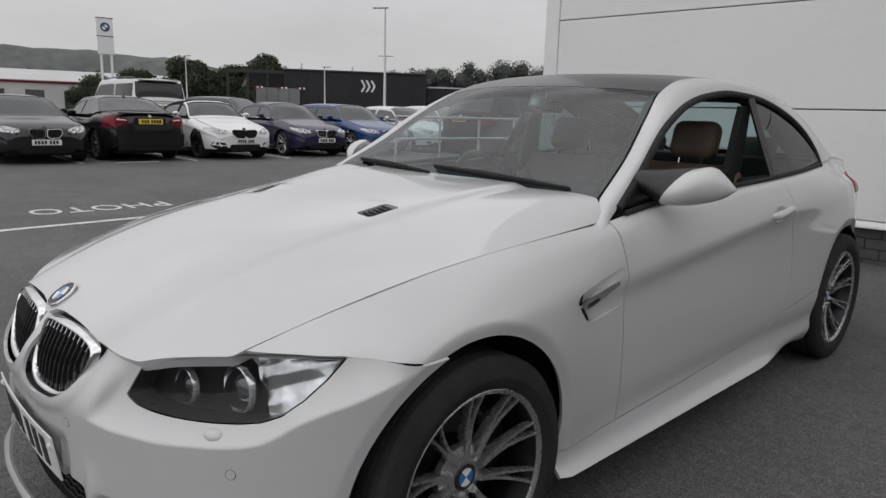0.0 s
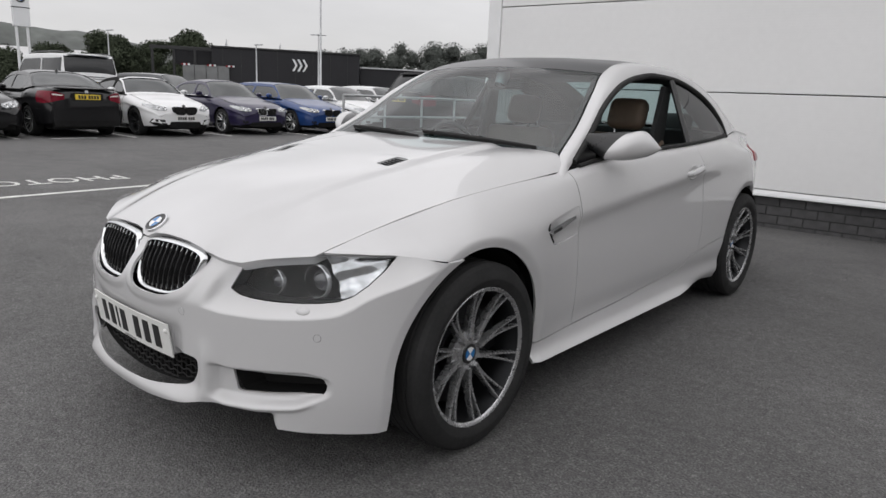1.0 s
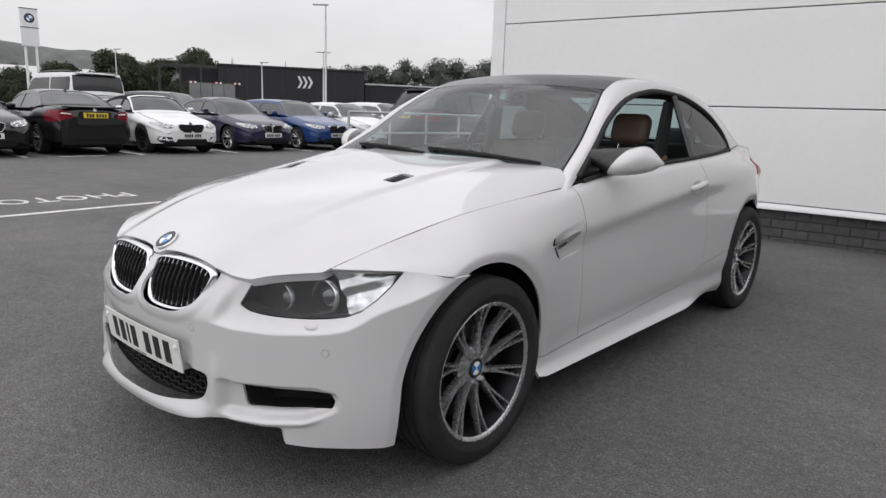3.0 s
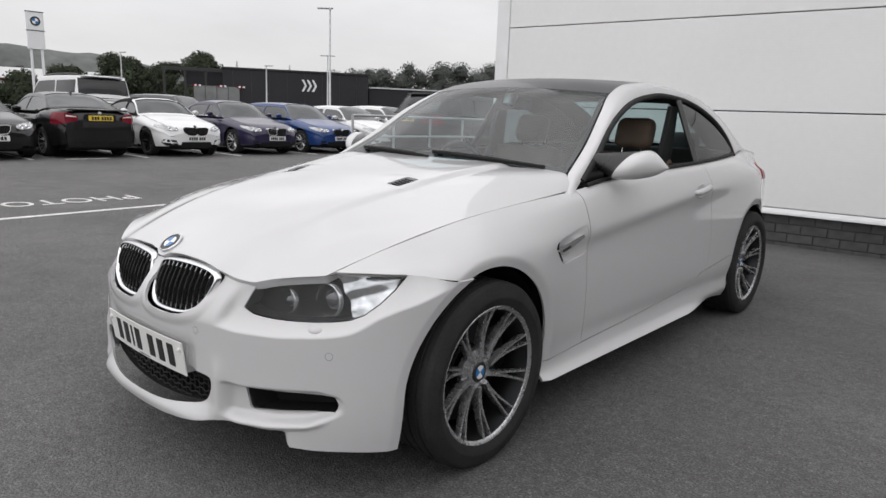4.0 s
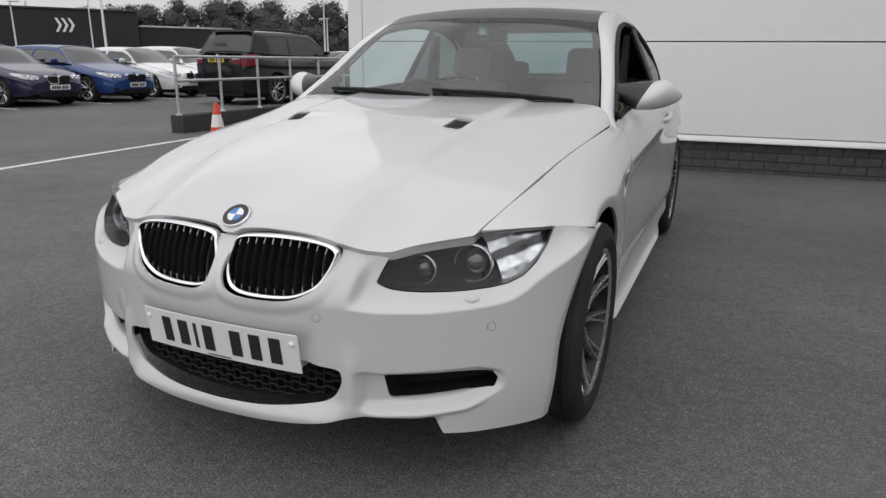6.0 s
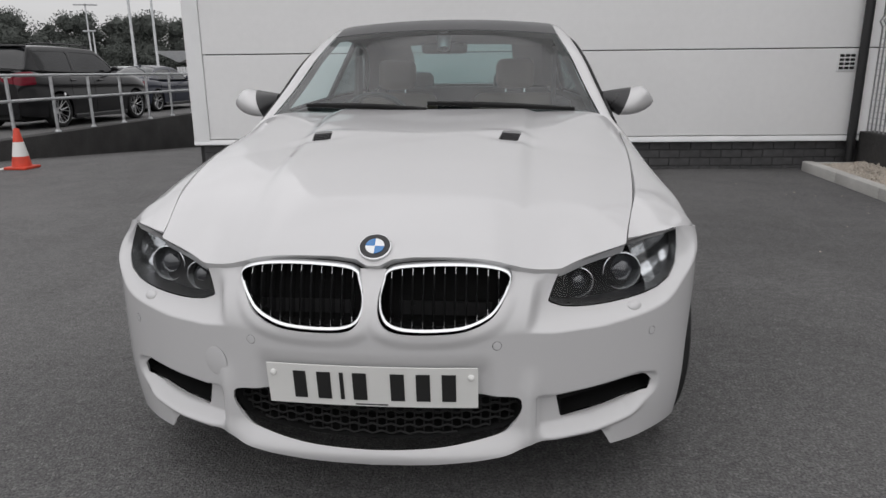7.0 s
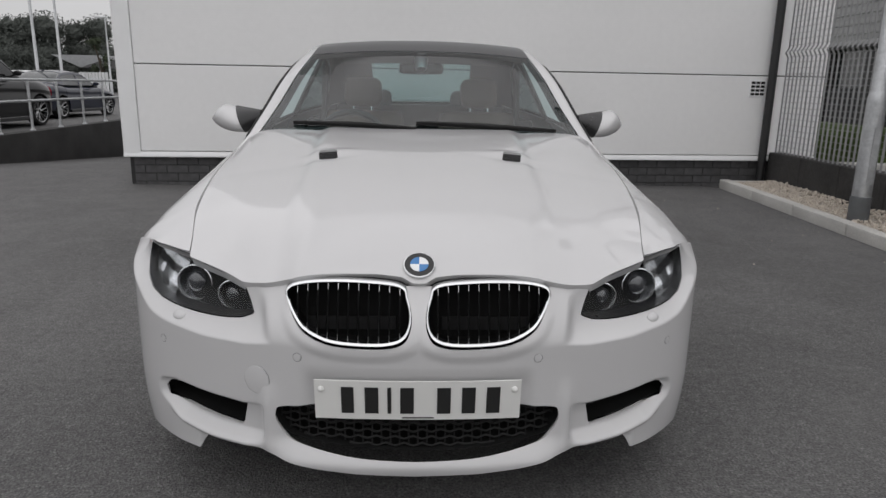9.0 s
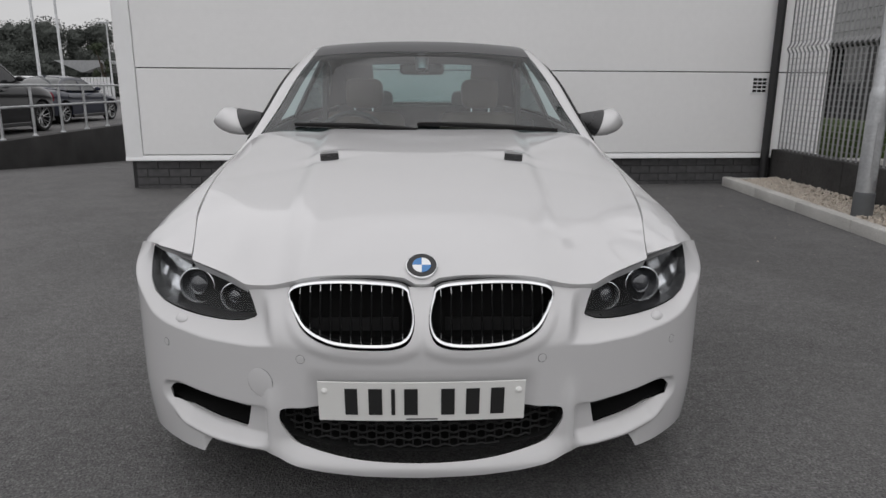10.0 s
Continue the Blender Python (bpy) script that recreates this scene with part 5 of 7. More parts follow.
# ---- boot, tail and floor ----
boot_c = spl([(3.02, 1.056), (3.12, 1.052), (3.35, 1.043), (3.55, 1.030), (3.66, 1.008), (3.74, .97), (3.79, .92)])
bx, by = np.linspace(-1, 1, 30), np.linspace(3.10, 3.79, 36)
BX, BY = np.meshgrid(bx, by, indexing="ij")
ex, ez = fx[0](BY), fz[0](BY)
boot = Skin.grid(np.stack([BX * (ex - .002), BY, ez + (boot_c(BY) - ez) * (1 - np.abs(BX) ** 2.6)], -1))
boot.rim(.012).link("boot_lid", PAINT, car)
bm = bmesh.new()
last = PTS[-1]
vs = [bm.verts.new((p[0], p[1], p[2])) for p in last] + [bm.verts.new((-p[0], p[1], p[2])) for p in last[::-1]]
bm.faces.new(vs)
part("rear_panel", bm, PAINT, car, smooth=False)
bm = bmesh.new()
add_box(bm, (-.70, .45, .19), (.70, 2.30, .26), .02)
add_box(bm, (-.56, -.54, .21), (.56, .50, .28), .02)
add_box(bm, (-.60, 2.2, .21), (.60, 3.70, .30), .02)
add_box(bm, (-.55, -.55, .30), (.55, .44, .62), .03)
add_box(bm, (-.70, .44, .26), (.70, .50, .80), .02)
part("underbody", bm, MATTBLACK, car)
for sx in (1, -1):
    for cy in (0.0, 2.761):
        bm = bmesh.new()
        prof = [(sx * .825, .378), (sx * .78, .384), (sx * .58, .390), (sx * .56, .38), (sx * .56, .0)]
        rings = []
        for a in np.linspace(-.25, math.pi + .25, 26):
            rings.append([bm.verts.new((h, cy - .012 + r * math.cos(a), .33 + r * math.sin(a))) for h, r in prof[:-1]])
        for a, c in zip(rings, rings[1:]):
            for j in range(len(prof) - 2):
                bm.faces.new((a[j], a[j + 1], c[j + 1], c[j]))
        part("arch_liner", bm, MATTBLACK, car)
        bm = bmesh.new()
        add_lathe(bm, [(sx * .555, .385), (sx * .56, .385), (sx * .56, .0)], 30, m=Matrix.Translation((0, cy, .33)), axis="X")
        part("arch_inner", bm, MATTBLACK, car)


# ---- wheels ----
def wheel(parent, m, radius, width, detail=True, rimmat=None, rr=None, dark=None, spokes=10):
    """A tyre on a double-spoke alloy wheel; its outer face looks along local +x."""
    rimmat, dark = rimmat or RIMMETAL, dark or RIMDARK
    rr = rr or radius * .715
    w = width / 2
    bm = bmesh.new()
    prof = [(-w * .86, rr - .004), (-w * .98, rr + .02), (-w, radius - .05), (-w * .93, radius - .016), (-w * .78, radius - .002)]
    for g0 in (-.55, -.18, .18, .55):
        prof += [(w * (g0 - .06), radius), (w * (g0 - .05), radius - .007), (w * (g0 + .05), radius - .007), (w * (g0 + .06), radius)]
    prof += [(w * .78, radius - .002), (w * .90, radius - .012), (w * .97, radius - .030), (w * 1.0, radius - .055), (w * 1.0, rr + .035), (w * .965, rr + .016), (w * .90, rr + .004), (w * .86, rr - .004)]
    add_lathe(bm, prof, 72 if detail else 36, m=m, axis="X", closed=True)
    wh = part("wheel", bm, TYRE, parent, "black tyre on a grey multi-spoke alloy wheel", sharp=28)
    bm = bmesh.new()
    add_lathe(bm, [(w * .82, rr - .012), (w * .86, rr - .008), (w * .90, rr + .001), (w * .87, rr + .006), (w * .80, rr + .003)], 64 if detail else 32, m=m, axis="X")
    part("rim", bm, rimmat, wh)
    bm = bmesh.new()
    add_lathe(bm, [(-w * .84, rr), (-w * .8, rr - .012), (w * .1, rr - .032), (w * .50, rr - .024), (w * .825, rr - .012)], 64 if detail else 32, m=m, axis="X")
    part("barrel", bm, dark, wh)
    bm = bmesh.new()
    add_lathe(bm, [(-.03, rr * .80), (-.018, rr * .80), (-.018, .09), (.0, .08), (.0, .0)], 48, m=m, axis="X")
    part("brake_disc", bm, dark, wh)
    bm = bmesh.new()
    add_lathe(bm, [(-.05, rr - .032), (-.049, .05), (-.049, .0)], 32, m=m, axis="X")
    part("backing", bm, MATTBLACK, wh)
    if detail:
        bm = bmesh.new()
        add_box(bm, (-.045, rr * .50, -.10), (.012, rr * .86, .10), .012, m=m)
        part("caliper", bm, dark, wh)
    hub_x, rim_x = w * .52, w * .76
    for k in range(spokes):
        for side in (-1, 1):
            a0 = 2 * math.pi * k / spokes
            pts, rad = [], []
            for t in np.linspace(0, 1, 9 if detail else 4):
                r = .055 + (rr - .008 - .055) * t
                spread = side * ((.016 + .064 * t ** .8) if spokes >= 8 else 1.8 * (.034 + .074 * t ** .8))
                ang = a0 + spread + (.07 if detail else .06) * (1 - (1 - t) ** 2.4)
                pts.append((hub_x * .74 + (rim_x - hub_x * .74) * t ** 1.3 - .006 * math.sin(math.pi * t), r * math.cos(ang), r * math.sin(ang)))
                rad.append(0.0062 + .0060 * (1 - t) ** 2 if detail else .0132 - .0032 * t)
            bm = bmesh.new()
            add_tube(bm, [m @ Vector(q) for q in pts], rad, 6 if detail else 4, flat=2.0 if detail else .9, up=(m.to_3x3() @ Vector((1, 0, 0))))
            part("spoke", bm, rimmat, wh, sharp=60)
    bm = bmesh.new()
    add_lathe(bm, [(w * .20, .082), (w * .34, .078), (w * .42, .060), (w * .46, .040), (w * .46, .034)], 40, m=m, axis="X")
    part("hub", bm, rimmat, wh)
    if detail:
        for k in range(5):
            a = 2 * math.pi * k / 5 + .3
            bm = bmesh.new()
            add_lathe(bm, [(w * .28, .013), (w * .36, .013), (w * .36, .009), (w * .30, .008), (w * .30, 0)], 12, m=m @ Matrix.Translation((0, .058 * math.cos(a), .058 * math.sin(a))), axis="X")
            part("wheel_bolt", bm, dark, wh)
        cap = m @ Matrix.Translation((w * .46, 0, 0)) @ Vector((1, 0, 0)).to_track_quat("Z", "Y").to_matrix().to_4x4()
        bm = bmesh.new()
        add_lathe(bm, [(-.004, .036), (.002, .036), (.004, .034), (.004, .0)], 32, m=cap, axis="Z")
        part("centre_cap", bm, PLASTIC, wh)
        for q in range(4):
            bm = bmesh.new()
            pts = [(0, 0)] + [(.024 * math.cos(q * math.pi / 2 + t + .4), .024 * math.sin(q * math.pi / 2 + t + .4)) for t in np.linspace(0, math.pi / 2, 7)]
            add_prism(bm, pts, "Z", .003, .0052, cap)
            part("cap_quarter", bm, BLUE if q % 2 else BADGEWHITE, wh, smooth=False)
    return wh


for sx in (1, -1):
    turn = Matrix.Identity(4) if sx > 0 else Euler((0, 0, math.pi)).to_matrix().to_4x4()
    wheel(car, Matrix.Translation((sx * .769, 0, .3265)) @ turn @ pose(0, 0, 0, 16.5 * sx, 0, 0), .3265, .236, rr=.241)
    wheel(car, Matrix.Translation((sx * .735, 2.761, .3335)) @ turn @ pose(0, 0, 0, 45, 0, 0), .3335, .248, rr=.241)

# ---- door mirrors ----
for sx in (1, -1):
    mir = None
    # cap: a lofted rounded shell, wide outside and thin at the rear
    rows = []
    for t in np.linspace(0, 1, 17):
        a = math.pi * t
        xo = .845 + (.142 if sx > 0 else .158) * t
        k = max(0.0, (t - .25) / .75)
        hgt = (.058 + .006 * math.sin(math.pi * t)) * max(.02, 1 - k ** 1.9) ** .62
        zc = 1.012 + .012 * t - .016 * k * k
        dep = (.075 + .02 * math.sin(math.pi * t)) * max(.05, 1 - k ** 2.2) ** .6
        row = []
        for u in np.linspace(0, 2 * math.pi, 24, endpoint=False):
            cy = -math.cos(u)
            yy = .925 + .075 * t + (dep * cy if cy < 0 else .030 * cy)
            dz = hgt * math.sin(u) * (1 + .08 * math.cos(u))
            row.append((sx * (xo + .03 * (1 - t) * (dz / .06)), yy + .75 * dz * (1 - t), zc + dz))
        rows.append(row)
    bm = bmesh.new()
    rv = [[bm.verts.new(q) for q in r] for r in rows]
    for a, c in zip(rv, rv[1:]):
        for j in range(24):
            bm.faces.new((a[j], a[(j + 1) % 24], c[(j + 1) % 24], c[j]))
    bm.faces.new(rv[0])
    bm.faces.new(rv[-1])
    mir = part("door_mirror", bm, PAINT, car, "white door mirror with black foot", sharp=50)
    bm = bmesh.new()
    frows = []
    for t in np.linspace(0, 1, 8):
        q = t * t
        hgt, zc, xo = .034 + .027 * t, 1.024 - .012 * t, .738 + .109 * t
        row = []
        for u in np.linspace(0, 2 * math.pi, 20, endpoint=False):
            cy = -math.cos(u)
            dz = hgt * math.sin(u)
            yy = .862 + .063 * t + ((.040 + .034 * t) * cy if cy < 0 else .045 * cy) + .75 * dz * t
            row.append(bm.verts.new((sx * (xo + .03 * t * (dz / .06)), yy, zc + dz)))
        frows.append(row)
    for a, c in zip(frows, frows[1:]):
        for k in range(20):
            bm.faces.new((a[k], a[(k + 1) % 20], c[(k + 1) % 20], c[k]))
    part("mirror_foot", bm, PLASTIC, mir)
    bm = bmesh.new()
    add_box(bm, (min(sx * .84, sx * .95), .938 + .01, .972), (max(sx * .84, sx * .95), .945 + .01, 1.062), .003)
    part("mirror_glass", bm, CHROME, mir)

# ---- wipers and scuttle ----
bm = bmesh.new()
rows = []
for x in np.linspace(-.675, .675, 31):
    yy = .61 + .07 * (x / .72) ** 2
    rows.append([bm.verts.new((x, yy + d, z)) for d, z in ((-.06, .943), (.0, .948), (.05, .956), (.08, .953), (.08, .90))])
for a, c in zip(rows, rows[1:]):
    for j in range(4):
        bm.faces.new((a[j], a[j + 1], c[j + 1], c[j]))
part("scuttle", bm, PLASTIC, car, "black plastic scuttle below the windscreen")


def on_screen(x, s, lift):
    q = canopy(s, s + .001, abs(x) / float(e1[0](s)), abs(x) / float(e1[0](s)) + .001, 2, 2)[0][0]
    return (x, q[1] - lift * .6, q[2] + lift * .8)


for a, b_ in (((.60, .10), (-.02, .30)), ((-.02, .13), (-.56, .26))):
    bm = bmesh.new()
    pts = [on_screen(a[0] + (b_[0] - a[0]) * t, a[1] + (b_[1] - a[1]) * t, .016 + .006 * math.sin(math.pi * t)) for t in np.linspace(0, 1, 9)]
    add_tube(bm, pts, [.004, .006, .007, .008, .009, .008, .007, .006, .004], 6)
    wp = part("wiper", bm, RUBBER, car, "black windscreen wiper")
    bm = bmesh.new()
    pts = [on_screen(a[0] + (b_[0] - a[0]) * t, a[1] + (b_[1] - a[1]) * t, .008) for t in np.linspace(0, 1, 9)]
    add_tube(bm, pts, .006, 6)
    part("wiper_blade", bm, RUBBER, wp)

# ---- cabin inside ----
bm = bmesh.new()
rows = []
for x in np.linspace(-.70, .70, 25):
    f = 1 - (abs(x) / .70) ** 4
    rows.append([bm.verts.new((x, y, z)) for y, z in ((.66 + .07 * (x / .7) ** 2, .93), (.80, .955), (1.00, .965 + .012 * f), (1.12, .955), (1.17, .90), (1.16, .62))])
for a, c in zip(rows, rows[1:]):
    for j in range(5):
        bm.faces.new((a[j], a[j + 1], c[j + 1], c[j]))
part("dashboard", bm, DARKTRIM, car, "dark dashboard")
bm = bmesh.new()
add_tube(bm, [(-.36 + .185 * math.cos(a), 1.27 - .08 * math.sin(a) * .4, .86 + .18 * math.sin(a)) for a in np.linspace(0, 2 * math.pi, 28, endpoint=False)], .016, 8, closed=True)
add_tube(bm, [(-.53, 1.27, .86), (-.36, 1.24, .86), (-.19, 1.27, .86)], .018, 6)
part("steering_wheel", bm, PLASTIC, car)


def seat(x, y, wide, mat, head=True, back_z=1.02, lean=.16):
    bm = bmesh.new()
    add_box(bm, (x - wide / 2, y - .24, .48), (x + wide / 2, y + .26, .62), .05, seg=3)
    st = part("seat", bm, mat, car, "leather seat")
    bm = bmesh.new()
    sh = Matrix.Translation((0, y + .22, .58)) @ pose(0, 0, 0, -16, 0, 0)
    add_box(bm, (x - wide / 2, -.06, .0), (x + wide / 2, .07, back_z - .56), .055, seg=3, m=sh)
    add_box(bm, (x - wide / 2 - .01, -.10, .05), (x - wide / 2 + .09, .05, back_z - .68), .04, seg=3, m=sh)
    add_box(bm, (x + wide / 2 - .09, -.10, .05), (x + wide / 2 + .01, .05, back_z - .68), .04, seg=3, m=sh)
    part("seat_back", bm, mat, st)
    if head:
        bm = bmesh.new()
        add_box(bm, (x - .115, -.05, back_z - .535), (x + .115, .05, back_z - .355), .048, seg=4, m=sh)
        part("headrest", bm, mat, st)
        bm = bmesh.new()
        bm.free()
        for dx in (-.055, .055):
            bm = bmesh.new()
            add_tube(bm, [sh @ Vector((x + dx, 0, back_z - .58)), sh @ Vector((x + dx, 0, back_z - .50))], .007, 8)
            part("headrest_rod", bm, CHROME, st)
    return st


for sx in (1, -1):
    seat(sx * .36, 1.60, .50, TAN)
    seat(sx * .33, 2.38, .52, DARKTRIM, True, .94)
for sx in (1, -1):
    bm = bmesh.new()
    add_box(bm, (min(sx * .70, sx * .745), .72, .32), (max(sx * .70, sx * .745), 1.90, .93), .02, seg=2)
    part("door_card", bm, DARKTRIM, car)
    bm = bmesh.new()
    add_box(bm, (min(sx * .60, sx * .70), 1.90, .32), (max(sx * .60, sx * .70), 2.75, .98), .02, seg=2)
    part("rear_card", bm, DARKTRIM, car)
# dark trim inside the rear pillars and along the roof rails
for sx in (1, -1):
    for s0, s1, w0, w1 in ((6.6, 10.0, .62, 1.0), (2.9, 7.0, .93, 1.0), (0.0, 3.0, .955, 1.0)):
        s = Skin.grid(canopy(s0, s1, w0, w1, 24, 6))
        s.facing((0, 0, 1))
        s = s.moved(-.022)
        (s if sx > 0 else s.mirrored()).link("pillar_trim", DARKTRIM, car)
    s = Skin.grid(strip(.3, 10.0, 80, 5))
    s.facing((.4, 0, 1))
    s = s.moved(-.024)
    (s if sx > 0 else s.mirrored()).link("pillar_trim", DARKTRIM, car)
for sx in (1, -1):
    bm = bmesh.new()
    add_prism(bm, [(1.80, .95), (1.95, .95), (1.985, 1.29), (1.90, 1.29)], "X", sx * .575, sx * .60)
    part("post_trim", bm, DARKTRIM, car)
bm = bmesh.new()
add_box(bm, (-.60, 2.50, .55), (.60, 2.60, 1.05), .04, seg=2)
part("rear_bench_back", bm, DARKTRIM, car)
bm = bmesh.new()
add_box(bm, (-.62, 2.62, .96), (.62, 3.02, 1.02), .02)
part("parcel_shelf", bm, DARKTRIM, car)
bm = bmesh.new()
add_box(bm, (-.16, .95, .28), (.16, 2.2, .56), .03)
part("centre_console", bm, DARKTRIM, car)
hl_ = Skin.grid(canopy(3.0, 7.2, -.98, .98, 20, 16))
hl_.facing((0, 0, 1))
hl_ = hl_.moved(-.03)
hl_.link("headlining", material("headlining", (.10, .10, .10), .9, vary=.1, vary_scale=5), car)
bm = bmesh.new()
add_box(bm, (-.115, 1.235, 1.235), (.115, 1.262, 1.292), .02, seg=3)
rv_ = part("interior_mirror", bm, PLASTIC, car)
bm = bmesh.new()
add_lathe(bm, [(-.02, .03), (.04, .036), (.075, .022)], 16, m=Matrix.Translation((0, 1.215, 1.275)) @ pose(0, 0, 0, -25, 0, 0), axis="Z")
part("mirror_stalk", bm, GALV, rv_)


# ---- lamp columns, sign and buildings across the car park ----
def street_lamp(x, y, h, arms=1, label="slim grey street lamp column with flat lamp head", turn=0.0, base=0.0):
    ob = thing("street_lamp", label, "street lamp", group="street lamps", at=pose(x, y, base, 0, 0, turn))
    bm = bmesh.new()
    add_lathe(bm, [(0, .075), (1.2, .075), (1.25, .05), (h, .032)], 14, axis="Z")
    part("column", bm, GALV, ob)
    for a in range(arms):
        s = 1 if a == 0 else -1
        bm = bmesh.new()
        add_box(bm, (min(-s * .12, s * .55), -.07, h - .02), (max(-s * .12, s * .55), .07, h + .05), .02)
        part("lamp_head", bm, GALV, ob)
    return ob


street_lamp(-21.10, 17.05, 5.45, 1, turn=215)
street_lamp(-36.74, 29.48, 5.1, 2, turn=40)
street_lamp(-35.17, 23.35, 3.9, 1, "short plain grey lamp column", 10)
street_lamp(-43.62, 18.01, 4.5, 1, "short plain grey lamp column", 10)
street_lamp(-11.9, 19.6, 5.6, 1, turn=120)
street_lamp(-12.7, 22.6, 6.0, 1, turn=150)
street_lamp(-20.9, 31.6, 4.55, 2, turn=20)
street_lamp(-16.5, 35.0, 4.3, 1, turn=170)
street_lamp(-19.8, 30.2, 3.2, 1, turn=170)

pyl = thing("dealer_sign", "tall white pylon sign with round emblem on two posts", "sign", at=pose(-40.65, 12.14, 0, 0, 0, 84.6))
for s in (-.27, .27):
    bm = bmesh.new()
    add_lathe(bm, [(0, .07), (4.1, .07)], 14, m=Matrix.Translation((s, 0, 0)), axis="Z")
    part("sign_post", bm, SIGNWHITE, pyl)
for z0, z1 in ((4.02, 5.0), (5.03, 6.0)):
    bm = bmesh.new()
    add_box(bm, (-.42, -.12, z0), (.42, .12, z1), .015)
    part("sign_panel", bm, SIGNWHITE, pyl)
for z0, z1 in ((5.0, 5.03), (6.0, 6.04)):
    bm = bmesh.new()
    add_box(bm, (-.44, -.13, z0), (.44, .13, z1))
    part("sign_trim", bm, BLACK, pyl)
for sy_ in (-1, 1):
    roundel(pyl, Matrix.Translation((0, sy_ * .121, 5.52)) @ Vector((0, sy_, 0)).to_track_quat("Z", "Y").to_matrix().to_4x4(), .27, "emblem")

# dark showroom with three pale chevrons
FB = 55.95
show_ = thing("showroom_building", "long low dark-clad building with white chevrons and an open frame", "building", at=pose(-51.69, 24.72, 0, 0, 0, FB))
bm = bmesh.new()
add_box(bm, (4.6, 0, 0), (16.6, 8, 4.40), .03)
part("wall_block", bm, CLADDARK, show_)
bm = bmesh.new()
add_box(bm, (4.5, -.1, 4.40), (16.7, 8.1, 4.55), .02)
part("roof_edge", bm, BLACK, show_)
for k in range(8):
    bm = bmesh.new()
    add_box(bm, (5.4 + k * 1.45, -.03, .2), (5.45 + k * 1.45, .0, 4.3))
    part("cladding_joint", bm, BLACK, show_, smooth=False)
bm = bmesh.new()
add_box(bm, (1.7, .9, 3.0), (4.62, 8, 4.40), .01)
part("porch_roof", bm, CLADDARK, show_)
for k in range(4):
    bm = bmesh.new()
    add_box(bm, (2.35 + k * .90, -.12, .3), (3.22 + k * .90, -.06, 2.95), .008)
    part("glass_pane", bm, SHOWGLASS, show_, "pale reflecting showroom pane")
    bm = bmesh.new()
    add_box(bm, (3.22 + k * .90, -.14, .2), (3.25 + k * .90, -.04, 3.0), .004)
    part("mullion", bm, BLACK, show_)
for k in range(3):
    bm = bmesh.new()
    x0 = 10.95 + k * .42
    add_prism(bm, [(x0, 2.85), (x0 + .18, 2.85), (x0 + .44, 3.33), (x0 + .18, 3.82), (x0, 3.82), (x0 + .26, 3.33)], "Y", -.06, -.005)
    part("chevron", bm, SIGNWHITE, show_, smooth=False)
for x0 in (2.25, 4.22, 5.68):
    for k in range(4):
        bm = bmesh.new()
        add_box(bm, (x0 + k * .17, -.19, 2.9), (x0 + k * .17 + .16, -.15, 3.04), .004)
        part("sign_strip", bm, SIGNWHITE if k % 2 else REDLENS, show_, smooth=False)
for x0 in (0, 1.6, 3.2):
    bm = bmesh.new()
    add_box(bm, (x0, .1, 0), (x0 + .18, .28, 4.1), .01)
    part("frame_post", bm, BLACK, show_)
bm = bmesh.new()
add_box(bm, (-.1, .1, 4.1), (4.6, .28, 4.35), .01)
part("frame_beam", bm, BLACK, show_)
bm = bmesh.new()
add_box(bm, (16.8, 1.0, 0), (24.0, 7, 3.4), .02)
part("lower_block", bm, CLADDARK, show_)
bm = bmesh.new()
add_box(bm, (16.8, .9, 3.4), (24.1, 7.1, 3.52), .01)
part("lower_coping", bm, GALV, show_)

shed = thing("warehouse_building", "long low pale warehouse with a red eaves line behind parked cars", "building", at=pose(-75.17, 13.16, 0, 0, 0, 75.6))
bm = bmesh.new()
add_box(bm, (-16, 0, 0), (16, 14, 3.3), .05)
part("wall_block", bm, CLADWHITE, shed)
bm = bmesh.new()
add_prism(bm, [(-.3, 3.3), (14.3, 3.3), (7, 4.6)], "X", -16.2, 16.2)
part("roof", bm, CLADWHITE, shed, smooth=False)
bm = bmesh.new()
add_box(bm, (-16.1, -.15, 3.05), (16.1, -.02, 3.2))
part("eaves_line", bm, REDLENS, shed)
for k in range(9):
    bm = bmesh.new()
    add_box(bm, (-14.5 + k * 3.3, -.06, .6), (-12.9 + k * 3.3, -.005, 2.4), .02)
    part("window", bm, DARKGLASS, shed)

canopy_b = thing("canopy_building", "grey open-sided canopy on a post before dark trees", "shelter", at=pose(-20.2, 40.8, 0, 0, 0, -33))
bm = bmesh.new()
add_prism(bm, [(-2.0, 2.60), (3.4, 2.50), (3.4, 2.30), (.9, 1.85)], "Y", -1.2, 1.2)
part("canopy_roof", bm, GALV, canopy_b, smooth=False)
bm = bmesh.new()
add_lathe(bm, [(0, .08), (2.0, .08)], 12, m=Matrix.Translation((1.0, 0, 0)), axis="Z")
part("post", bm, GALV, canopy_b)
for k in range(9):
    bm = bmesh.new()
    add_box(bm, (3.0 + k * .3, -2.6, 0), (3.22 + k * .3, -2.56, 1.55), .006)
    part("fence_board", bm, SIGNWHITE, canopy_b)

